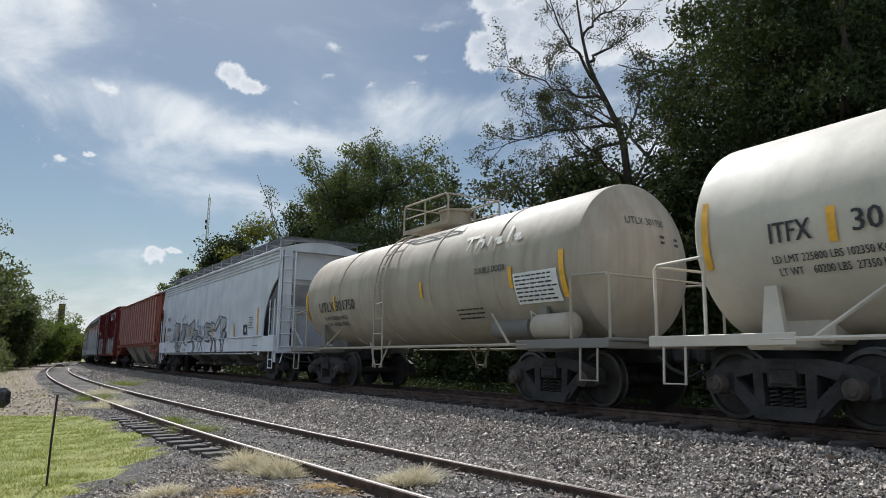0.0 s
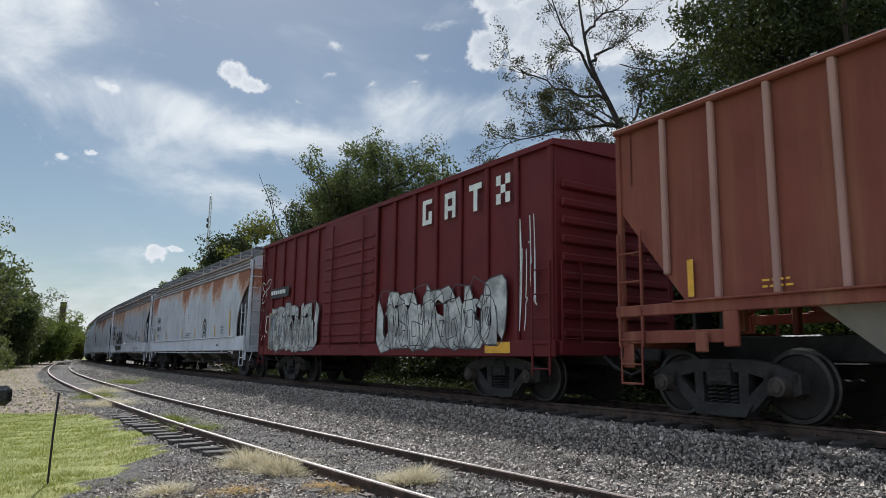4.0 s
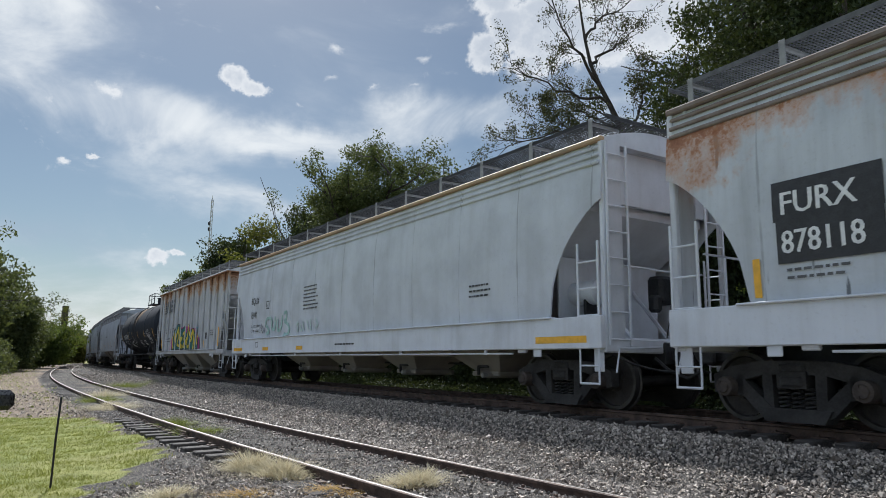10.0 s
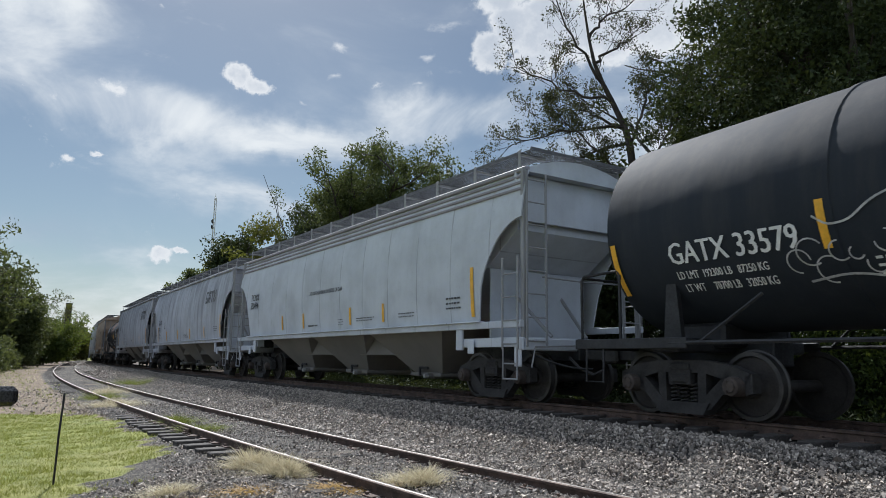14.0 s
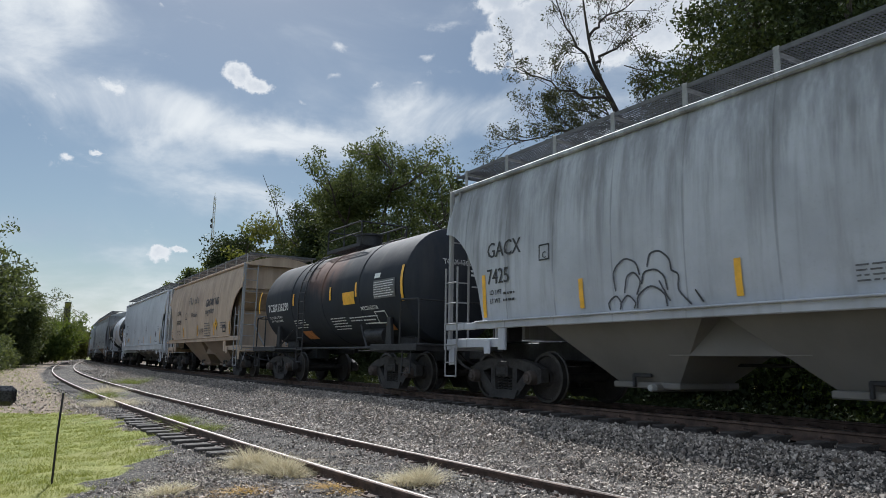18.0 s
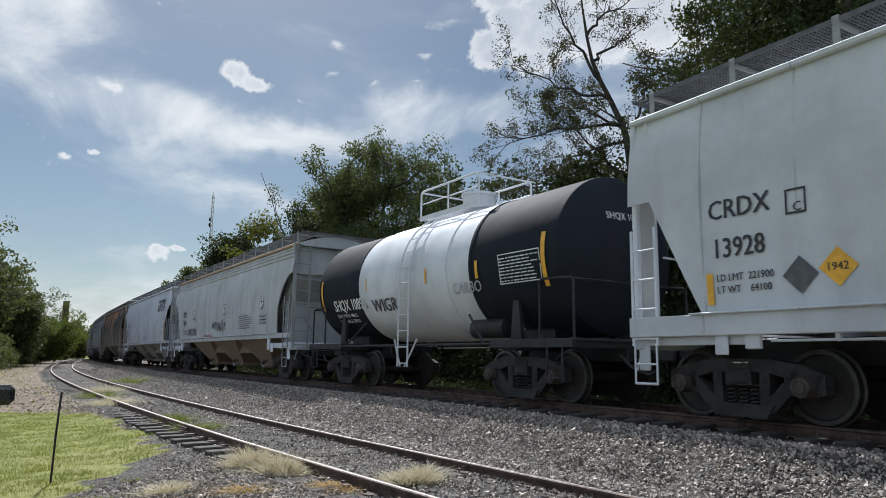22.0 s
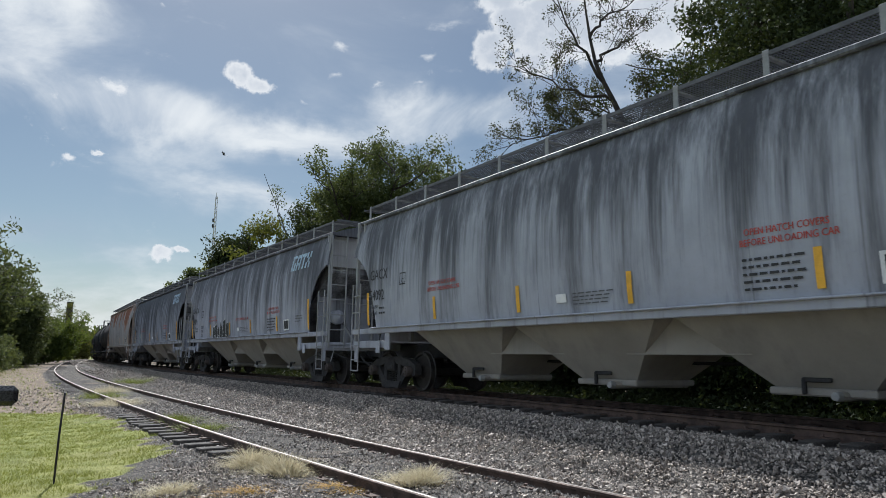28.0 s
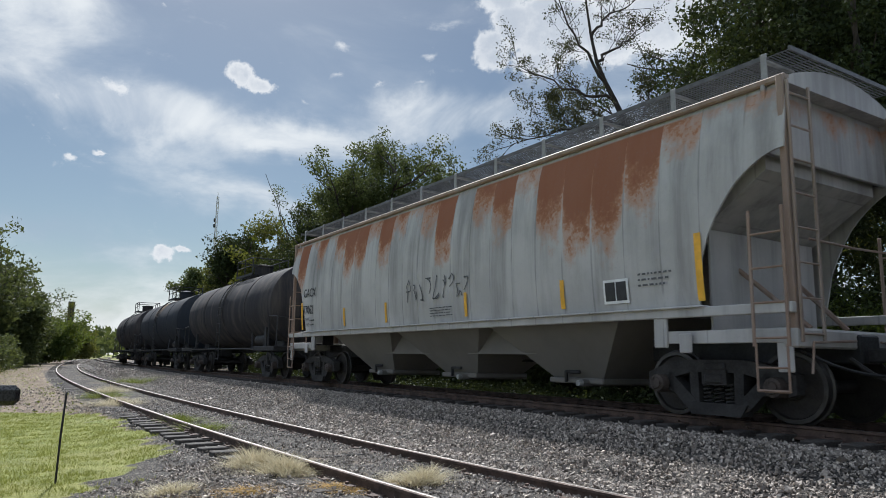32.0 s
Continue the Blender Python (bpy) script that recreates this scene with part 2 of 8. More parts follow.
        full = n.math("MULTIPLY", n.ramp(n.math("ADD", r, n.math("MULTIPLY", n.math("SUBTRACT", speck, 0.5), 1.4)), 0.0, 0.40), under)
        halo = n.math("MULTIPLY", n.ramp(r, -0.30, 0.10), under)
        c = n.mix(n.math("MULTIPLY", halo, 0.55), c, tuple(k * 1.1 for k in rust_pale))
        rc = n.mix(n.ramp(n.math("ADD", r, n.math("MULTIPLY", n.math("SUBTRACT", speck, 0.5), 0.8)), 0.05, 0.65), rust_pale, rust_col)
        c = n.mix(n.math("MULTIPLY", full, 0.86), c, rc)
        n.put(b.inputs["Roughness"], n.ramp(full, 0.0, 1.0, rough, 0.88))
    if spill:       # what has run down from the dome; on tank_black a painted warm sun glint
        x0, wide, low_z, spill_glint_col = spill
        rag = n.noise(v, 1.0, 6, 0.65, stretch=(1.6, 1.6, 0.35), seed=seed + 21)
        away = n.math("ADD", n.math("ABSOLUTE", n.math("SUBTRACT", x, x0)), n.math("MULTIPLY", n.math("SUBTRACT", rag, 0.5), wide * 1.6))
        up = n.math("ADD", z, n.math("MULTIPLY", n.math("SUBTRACT", rag, 0.5), 2.2))
        c = n.mix(n.math("MULTIPLY", n.math("MULTIPLY", n.ramp(away, wide, wide * 0.4), n.ramp(up, low_z, low_z + 0.8)), 0.85), c, spill_glint_col)
    c = n.mix(n.math("MULTIPLY", n.ramp(fine, 0.55, 0.8), 0.18), c, dull)
    n.put(b.inputs["Base Color"], c)
    bump(n, b, n.math("ADD", relief, n.math("MULTIPLY", fine, 0.02)), 0.6, 0.06)
    return m


def ground_mat():
    m, n, b = surface("ground", 0.95)
    v = n.add("ShaderNodeTexCoord").outputs["Object"]
    col = n.add("ShaderNodeVertexColor", layer_name="cover").outputs[0]
    r, g, bl = n.xyz(col)      # red: lawn, green: bare earth, blue: clean ballast
    big, mid, fine = n.noise(v, 0.35, 6), n.noise(v, 3.0, 6, 0.6), n.noise(v, 26.0, 5, 0.65)
    peb = n.add("ShaderNodeTexVoronoi")
    n.put(peb.inputs["Vector"], v)
    peb.inputs["Scale"].default_value = 42.0
    pr, pg, pb = n.xyz(peb.outputs["Color"])
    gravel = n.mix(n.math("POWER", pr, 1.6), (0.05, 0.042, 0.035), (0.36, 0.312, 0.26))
    # gaps between pebbles painted near black, standing in for their shade
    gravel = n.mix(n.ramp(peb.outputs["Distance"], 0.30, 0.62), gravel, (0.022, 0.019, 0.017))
    gravel = n.mix(n.math("MULTIPLY", n.ramp(mid, 0.4, 0.7), 0.5), gravel, (0.11, 0.10, 0.085))
    earth = n.mix(n.ramp(mid, 0.3, 0.7), (0.12, 0.088, 0.06), (0.29, 0.222, 0.155))
    earth = n.mix(n.math("MULTIPLY", n.ramp(fine, 0.45, 0.75), 0.5), earth, (0.15, 0.125, 0.10))
    lawn = n.mix(n.ramp(mid, 0.3, 0.7), (0.15, 0.18, 0.035), (0.28, 0.29, 0.075))
    lawn = n.mix(n.math("MULTIPLY", n.ramp(big, 0.45, 0.7), 0.55), lawn, (0.30, 0.27, 0.10))
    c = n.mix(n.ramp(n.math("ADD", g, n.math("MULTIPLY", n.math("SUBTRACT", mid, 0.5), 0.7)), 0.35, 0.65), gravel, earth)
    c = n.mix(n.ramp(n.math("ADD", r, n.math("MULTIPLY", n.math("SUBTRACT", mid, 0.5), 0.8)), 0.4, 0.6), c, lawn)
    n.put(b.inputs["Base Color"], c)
    bump(n, b, n.math("SUBTRACT", n.math("ADD", n.math("MULTIPLY", fine, 0.4), n.math("MULTIPLY", mid, 0.5)), peb.outputs["Distance"]), 0.9, 0.03)
    return m


def stone_mat():
    m, n, b = surface("ballast_stone", 0.7)
    k = n.add("ShaderNodeNewGeometry").outputs["Random Per Island"]
    v = n.add("ShaderNodeTexCoord").outputs["Object"]
    c = n.mix(n.math("POWER", k, 1.3), (0.11, 0.092, 0.077), (0.66, 0.57, 0.475))
    c = n.mix(n.ramp(n.noise(v, 40.0, 3), 0.45, 0.7), c, (0.16, 0.13, 0.11))
    n.put(b.inputs["Base Color"], c)
    return m


def leaf_mat(name, lo, hi, glow=0.35, through_col=(0.25, 0.30, 0.02)):
    m, n, b = surface(name, 0.7)
    b.inputs["Specular IOR Level"].default_value = 0.22
    k = n.add("ShaderNodeNewGeometry").outputs["Random Per Island"]
    c = n.mix(k, lo, hi)
    n.put(b.inputs["Base Color"], c)
    tr = n.add("ShaderNodeBsdfTranslucent")
    n.put(tr.inputs[0], n.mix(0.35, c, through_col))
    mx = n.add("ShaderNodeMixShader")
    mx.inputs[0].default_value = glow
    n.put(mx.inputs[1], b.outputs[0])
    n.put(mx.inputs[2], tr.outputs[0])
    out = [o for o in m.node_tree.nodes if o.bl_idname == "ShaderNodeOutputMaterial"][0]
    n.put(out.inputs[0], mx.outputs[0])
    return m


def wood_mat(name, lo, hi):
    m, n, b = surface(name, 0.9)
    v = n.add("ShaderNodeTexCoord").outputs["Object"]
    r = n.add("ShaderNodeObjectInfo").outputs["Random"]
    g = n.noise(v, 1.0, 6, 0.7, stretch=(2.0, 30.0, 30.0))
    c = n.mix(n.ramp(g, 0.3, 0.7), lo, hi)
    n.put(b.inputs["Base Color"], n.mix(n.math("MULTIPLY", r, 0.45), c, lo))
    bump(n, b, g, 0.5, 0.01)
    return m


M_GROUND, M_STONE = ground_mat(), stone_mat()
M_STEEL = plain("rail_top", (0.27, 0.25, 0.235), 0.45, 1.0, 0.15)
M_RAIL = plain("rail_side", (0.095, 0.062, 0.047), 0.8, 0.2, 0.4)
M_TIE = wood_mat("tie_wood", (0.026, 0.022, 0.020), (0.10, 0.086, 0.074))
M_BARK = plain("bark", (0.045, 0.036, 0.030), 0.95, 0, 0.4, 5)
M_CAST = plain("cast_steel", (0.030, 0.028, 0.027), 0.85, 0, 0.4, 4)
M_CAST_BROWN = plain("cast_steel_rusty", (0.060, 0.047, 0.040), 0.85, 0, 0.4, 4)
M_WHEEL = plain("wheel_steel", (0.032, 0.027, 0.024), 0.8, 0, 0.3, 5)
M_TREAD = plain("wheel_rim", (0.075, 0.07, 0.066), 0.5, 0.7, 0.2, 5)
M_DARK = plain("dark_steel", (0.03, 0.03, 0.032), 0.6, 0.3, 0.3, 3)
M_YELLOW = plain("reflector_yellow", (0.80, 0.42, 0.03), 0.45, 0, 0.12, 8)
M_WHITE = plain("lettering_white", (0.75, 0.75, 0.74), 0.6, 0, 0.1, 8)
M_BLACK = plain("lettering_black", (0.03, 0.03, 0.033), 0.6, 0, 0.2, 8)
M_RED = plain("lettering_red", (0.45, 0.06, 0.04), 0.6, 0, 0.2, 8)
M_GREYINK = plain("lettering_grey", (0.105, 0.105, 0.11), 0.6, 0, 0.2, 8)
M_LEAF_DARK = leaf_mat("leaf_dark", (0.012, 0.021, 0.008), (0.052, 0.070, 0.023), 0.17, (0.16, 0.18, 0.03))
M_LEAF_MID = leaf_mat("leaf_mid", (0.028, 0.042, 0.017), (0.108, 0.130, 0.048), 0.32, (0.20, 0.22, 0.04))
M_LEAF_THIN = leaf_mat("leaf_olive", (0.018, 0.024, 0.010), (0.070, 0.075, 0.030), 0.2, (0.16, 0.15, 0.04))
M_LEAF_GOLD = leaf_mat("leaf_gold", (0.045, 0.052, 0.016), (0.135, 0.12, 0.035), 0.38)
M_LEAF_BRIGHT = leaf_mat("leaf_bright", (0.034, 0.058, 0.015), (0.108, 0.142, 0.034), 0.4)
M_DRY = leaf_mat("dry_grass", (0.42, 0.37, 0.24), (0.72, 0.65, 0.47), 0.35, (0.6, 0.52, 0.36))
M_GRASS = leaf_mat("lawn_grass", (0.16, 0.18, 0.04), (0.33, 0.325, 0.105), 0.38)

# ---- mesh building ----
class Geo:
    """Gathers vertices and faces, then makes one mesh of them."""

    def __init__(self):
        self.v, self.f, self.mi, self.slot = [], [], [], 0

    def add(self, verts, faces):
        o = len(self.v)
        self.v += [tuple(p) for p in verts]
        self.f += [tuple(i + o for i in q) for q in faces]
        self.mi += [self.slot] * len(faces)
        return self

    def box(self, c, s, bev=0.0, turn=None):
        x, y, z = (k / 2 for k in s)
        if bev:
            b = min(bev, x * 0.9, y * 0.9, z * 0.9)
            ring = lambda h, i: [(x - i, y - b - i * 0, h), (x - b - i * 0, y - i, h)]
            vs = []
            for h, i in ((-z, b), (-z + b, 0), (z - b, 0), (z, b)):
                X, Y = x - i, y - i
                d = b if not i else 0.0
                vs += [(X, -Y + d, h), (X, Y - d, h), (X - d, Y, h), (-X + d, Y, h), (-X, Y - d, h), (-X, -Y + d, h), (-X + d, -Y, h), (X - d, -Y, h)]
            fs = [tuple(range(7, -1, -1)), tuple(range(24, 32))]
            for k in range(3):
                for j in range(8):
                    fs.append((k * 8 + j, k * 8 + (j + 1) % 8, k * 8 + 8 + (j + 1) % 8, k * 8 + 8 + j))
        else:
            vs = [(i, j, k) for k in (-z, z) for j in (-y, y) for i in (-x, x)]
            fs = [(0, 2, 3, 1), (4, 5, 7, 6), (0, 1, 5, 4), (2, 6, 7, 3), (0, 4, 6, 2), (1, 3, 7, 5)]
        m = Matrix.Translation(c) @ (turn.to_4x4() if turn else Matrix())
        return self.add([m @ Vector(p) for p in vs], fs)

    def tube(self, pts, r, n=6, r2=None):
        pts = [Vector(p) for p in pts]
        rings, side = [], None
        for i, p in enumerate(pts):
            d = (pts[min(i + 1, len(pts) - 1)] - pts[max(i - 1, 0)]).normalized()
            a = (side - d * side.dot(d)) if side else (d.cross(Vector((0, 0, 1))) if abs(d.z) < 0.9 else d.cross(Vector((1, 0, 0))))
            a.normalize()
            side = a
            b = d.cross(a)
            k = r if r2 is None else r + (r2 - r) * i / (len(pts) - 1)
            rings.append([p + (a * math.cos(t) + b * math.sin(t)) * k for t in (2 * math.pi * j / n for j in range(n))])
        return self.loft(rings)

    def loft(self, rings, cap=True, closed=True):
        n, vs, fs = len(rings[0]), [p for r in rings for p in r], []
        for i in range(len(rings) - 1):
            for j in range(n if closed else n - 1):
                k = (j + 1) % n
                fs.append((i * n + j, i * n + k, (i + 1) * n + k, (i + 1) * n + j))
        if cap and closed:
            fs += [tuple(range(n - 1, -1, -1)), tuple(range((len(rings) - 1) * n, len(rings) * n))]
        return self.add(vs, fs)

    def lathe(self, prof, axis="y", n=20, at=(0, 0, 0)):
        """prof: (radius, along) pairs."""
        rings = []
        for r, a in prof:
            ring = []
            for j in range(n):
                t = 2 * math.pi * j / n
                p = {"y": (r * math.cos(t), a, -r * math.sin(t)), "x": (a, r * math.cos(t), r * math.sin(t)), "z": (r * math.cos(t), r * math.sin(t), a)}[axis]
                ring.append(Vector(p) + Vector(at))
            rings.append(ring)
        return self.loft(rings)

    def prism(self, poly, y0, y1):
        """An outline in x and z, thick from y0 to y1."""
        return self.loft([[(x, y0, z) for x, z in poly], [(x, y1, z) for x, z in poly]])

    def weld(self):
        """Join vertices that lie on one another."""
        seen, to, vs = {}, [], []
        for p in self.v:
            k = tuple(round(c, 4) for c in p)
            if k not in seen:
                seen[k] = len(vs)
                vs.append(p)
            to.append(seen[k])
        keep = [(f, m) for f, m in ((tuple(dict.fromkeys(to[i] for i in f)), m) for f, m in zip(self.f, self.mi)) if len(f) > 2]
        self.v, self.f, self.mi = vs, [f for f, m in keep], [m for f, m in keep]
        return self

    def mesh(self, name, mats, sharp=35):
        me = bpy.data.meshes.new(name)
        me.from_pydata(self.v, [], self.f)
        for m in mats if isinstance(mats, (list, tuple)) else (mats,):
            me.materials.append(m)
        me.polygons.foreach_set("material_index", self.mi)
        if sharp:
            me.polygons.foreach_set("use_smooth", [True] * len(self.f))
            me.set_sharp_from_angle(angle=radians(sharp))
        me.update()
        return me


def piece(name, me, parent=None, m=None, label=""):
    ob = new(name, me)
    if parent is not None:
        ob.parent = parent
    if m is not None:
        ob.matrix_basis = m
    return tagged(ob, label)


def part(name, geo, mat, parent, label="", sharp=35):
    return piece(name, geo.mesh(name, mat, sharp), parent, None, label)


def big_mesh(name, verts, quads, mat, tris=False):
    """A mesh out of numpy arrays: verts (n, 3), faces (m, 3 or 4)."""
    k = quads.shape[1]
    me = bpy.data.meshes.new(name)
    me.vertices.add(len(verts))
    me.vertices.foreach_set("co", verts.astype(np.float32).ravel())
    me.loops.add(quads.size)
    me.loops.foreach_set("vertex_index", quads.astype(np.int32).ravel())
    me.polygons.add(len(quads))
    me.polygons.foreach_set("loop_start", np.arange(0, quads.size, k, dtype=np.int32))
    me.materials.append(mat)
    me.update(calc_edges=True)
    return me


# ---- the two tracks, by distance along them: larger s is farther away ----
MAIN_Z, SIDE_Z = 0.769, 0.334        # tops of the rails
STEP = 0.5
S_ALL = np.arange(-480, 640, STEP)


def run_path(psi, foot, bends):
    """bends: (from s, curvature). Straight before s = -9."""
    k = np.zeros(len(S_ALL))
    for s0, v in bends:
        k = np.where(S_ALL >= s0, v, k)
    h = np.concatenate([[0], np.cumsum((k[1:] + k[:-1]) / 2 * STEP)])
    i0 = int(np.argmin(abs(S_ALL)))
    az = -psi + h - h[i0]
    dx, dy = np.sin(az), np.cos(az)
    x = np.concatenate([[0], np.cumsum((dx[1:] + dx[:-1]) / 2 * STEP)])
    y = np.concatenate([[0], np.cumsum((dy[1:] + dy[:-1]) / 2 * STEP)])
    x, y = x - x[i0] + foot * math.cos(psi), y - y[i0] + foot * math.sin(psi)
    return np.stack([x + dy * 0.752, y - dx * 0.752, az], 1)


MAIN = run_path(0.53587, 8.4008, ((-9, -0.00316), (15.75, 0.00107), (47, 0.00113), (94, 0.00127), (260, 0.0)))
SIDE = run_path(0.65378, 3.6914, ((-9, 0.00407), (15, 0.00198), (135, 0.0)))


def on(path, s, off=0.0, z=0.0):
    """A point on a path; off: metres to the right as one looks to larger s."""
    i = (s - S_ALL[0]) / STEP
    j = int(i)
    w = i - j
    x, y, a = path[j] * (1 - w) + path[j + 1] * w
    return Vector((x + math.cos(a) * off, y - math.sin(a) * off, z))


def side_rise(s):
    """The siding climbs to the level of the main line where it joins it."""
    t = min(1.0, max(0.0, (s - 55) / 70))
    return SIDE_Z + (MAIN_Z - SIDE_Z) * t * t * (3 - 2 * t)


def near_path(path, pts, s0, s1):
    """For points (n, 2): signed distance from the path (right is plus), and s."""
    sel = (S_ALL >= s0) & (S_ALL <= s1)
    P, S = path[sel][::2], S_ALL[sel][::2]
    d, s = np.full(len(pts), 1e9), np.zeros(len(pts))
    for c in range(0, len(pts), 4000):
        q = pts[c:c + 4000]
        dist = np.hypot(q[:, None, 0] - P[None, :, 0], q[:, None, 1] - P[None, :, 1])
        j = dist.argmin(1)
        a = P[j, 2]
        d[c:c + 4000] = (q[:, 0] - P[j, 0]) * np.cos(a) - (q[:, 1] - P[j, 1]) * np.sin(a)
        s[c:c + 4000] = S[j]
        far = dist[np.arange(len(q)), j] > abs(d[c:c + 4000]) + 3
        d[c:c + 4000][far] = np.sign(d[c:c + 4000][far]) * dist[np.arange(len(q)), j][far]
    return d, s

# ---- the ground: one sheet, finer near the camera ----
def smooth(x, lo, hi):
    t = np.clip((x - lo) / (hi - lo), 0, 1)
    return t * t * (3 - 2 * t)


def ground_height(pts):
    dm, sm = near_path(MAIN, pts, -40, 400)
    ds, ss = near_path(SIDE, pts, -40, 132)
    rise = smooth(ss, 55, 125)
    base = 0.07 + 0.12 * smooth(pts[:, 1], 14, 45) + 0.25 * smooth(pts[:, 1], 45, 120)
    h = base + 0.0 * dm
    # the bed of the siding, almost flush with its ties
    dug = smooth(pts[:, 1], 8.2, 9.2) * (1 - smooth(pts[:, 1], 14.0, 15.5))
    bed = 0.222 + (MAIN_Z - SIDE_Z) * rise - (0.02 + 0.045 * dug) * smooth(-ds, 0.55, 1.0)
    k = 1 - smooth(abs(ds), 1.35, 2.6)
    h = np.maximum(h, base + (bed - base) * k)
    # the raised bed of the main line
    top = MAIN_Z - 0.19
    k = 1 - smooth(abs(dm), 1.55, 3.7)
    h = np.maximum(h, base + (top - base) * k)
    # the bank behind the main line
    h = h + 0.5 * smooth(dm, 6.5, 14)
    return h, dm, ds, sm, ss


def lawn_cover(pts, ds):
    """The mown patch beside the siding: 1 inside, 0 outside."""
    x, y = pts[:, 0], pts[:, 1]
    edge = -np.interp(y, (4, 7.3, 11.4, 14, 17), (4.2, 2.9, 1.35, 1.45, 1.8))
    rag = 0.28 * np.sin(3.1 * x + 1.7 * y) * np.cos(2.3 * y - 1.1 * x) + 0.15 * np.sin(7.3 * x - 5.1 * y)
    return smooth(-(ds - edge) + rag, -0.35, 0.4) * (1 - smooth(y + 0.12 * x, 15.2, 16.6))


def grid_axis(lo, hi, fine_lo, fine_hi, fine, grow=1.25):
    xs = list(np.arange(fine_lo, fine_hi + fine / 2, fine))
    d, x = fine, xs[-1]
    while x < hi:
        d *= grow
        x += d
        xs.append(x)
    d, x = fine, xs[0]
    while x > lo:
        d *= grow
        x -= d
        xs.insert(0, x)
    return np.array(xs)


def make_ground():
    xs, ys = grid_axis(-2600, 2600, -26, 14, 0.25), grid_axis(-1500, 3800, -4, 48, 0.25)
    X, Y = np.meshgrid(xs, ys)
    pts = np.stack([X.ravel(), Y.ravel()], 1)
    h, dm, ds, sm, ss = ground_height(pts)
    rng = np.random.default_rng(4)
    near = (abs(pts[:, 0]) < 40) & (abs(pts[:, 1]) < 70)
    h = h + np.where(near, rng.normal(0, 0.012, len(h)), 0)
    v = np.column_stack([pts, h])
    nx = len(xs)
    i, j = np.meshgrid(np.arange(nx - 1), np.arange(len(ys) - 1))
    a = (j * nx + i).ravel()
    me = big_mesh("ground", v, np.stack([a, a + 1, a + 1 + nx, a + nx], 1), M_GROUND)
    # what covers it: lawn beside the siding, bare earth farther along, ballast elsewhere
    x, y = pts[:, 0], pts[:, 1]
    # lawn: a patch on the near left, whose edge runs beside the siding
    lawn = lawn_cover(pts, ds)
    far = smooth(-(ds + 9), 0, 6) * smooth(y, 30, 50) + smooth(dm, 11.0, 16.0)
    lawn = np.clip(np.maximum(lawn, far), 0, 1)
    earth = smooth(-(ds + 1.5), 0, 0.8) * smooth(y + 0.12 * x, 14.8, 16.4)
    patchy = 0.5 + 0.5 * np.sin(1.3 * x + 0.7 * y) * np.cos(0.9 * y - 0.6 * x)
    earth = np.maximum(earth, smooth(-(ds + 1.2), 0, 0.5) * smooth(y, 9.5, 12) * 0.9)
    earth = np.maximum(earth, (1 - smooth(abs(ds), 0.5, 1.5)) * smooth(y, 3, 9) * (0.05 + 0.40 * patchy))
    earth = np.maximum(earth, smooth(dm, 3.8, 5.0))
    col = me.color_attributes.new("cover", "FLOAT_COLOR", "POINT")
    col.data.foreach_set("color", np.column_stack([lawn, earth, np.zeros(len(x)), np.ones(len(x))]).astype(np.float32).ravel())
    me.polygons.foreach_set("use_smooth", np.ones(len(me.polygons), dtype=bool))
    tagged(new("ground", me), "grey railway gravel, bare earth and a mown lawn", "ground", kind="structure")


def scatter(path, s0, s1, d0, d1, count, rng, bias=1.0):
    s = s0 + (s1 - s0) * rng.random(count) ** bias
    d = rng.uniform(d0, d1, count)
    i = (s - S_ALL[0]) / STEP
    j = i.astype(int)
    w = (i - j)[:, None]
    p = path[j] * (1 - w) + path[j + 1] * w
    return np.stack([p[:, 0] + np.cos(p[:, 2]) * d, p[:, 1] - np.sin(p[:, 2]) * d], 1)


OCTA = np.array([(1, 0, 0), (-1, 0, 0), (0, 1, 0), (0, -1, 0), (0, 0, 1), (0, 0, -1)], float)
OCTA_F = np.array([(0, 2, 4), (2, 1, 4), (1, 3, 4), (3, 0, 4), (2, 0, 5), (1, 2, 5), (3, 1, 5), (0, 3, 5)])


def stones(name, pts, size, mat, label, rng, sink=0.5):
    """Broken stones: each a warped, turned wedge with uneven corners."""
    n = len(pts)
    h = ground_height(pts)[0]
    r = size * rng.lognormal(0, 0.28, n)
    v = OCTA[None] * (0.62 + 0.2 * rng.standard_normal((n, 6, 1)).clip(-1.2, 1.2)) * rng.uniform(0.6, 1.3, (n, 1, 3)) + rng.normal(0, 0.16, (n, 6, 3))
    q = rng.standard_normal((n, 4))
    q /= np.linalg.norm(q, axis=1, keepdims=True)
    w, x, y, z = q.T
    R = np.stack([1 - 2 * (y * y + z * z), 2 * (x * y - z * w), 2 * (x * z + y * w), 2 * (x * y + z * w), 1 - 2 * (x * x + z * z), 2 * (y * z - x * w),
                  2 * (x * z - y * w), 2 * (y * z + x * w), 1 - 2 * (x * x + y * y)], 1).reshape(n, 3, 3)
    v = np.einsum("nij,nkj->nki", R, v) * r[:, None, None]
    v += np.column_stack([pts, h + r * sink])[:, None]
    f = (OCTA_F[None] + 6 * np.arange(n)[:, None, None]).reshape(-1, 3)
    me = big_mesh(name, v.reshape(-1, 3), f, mat)
    me.polygons.foreach_set("use_smooth", np.zeros(len(f), dtype=bool))
    return tagged(new(name, me), label, "gravel", kind="stuff")


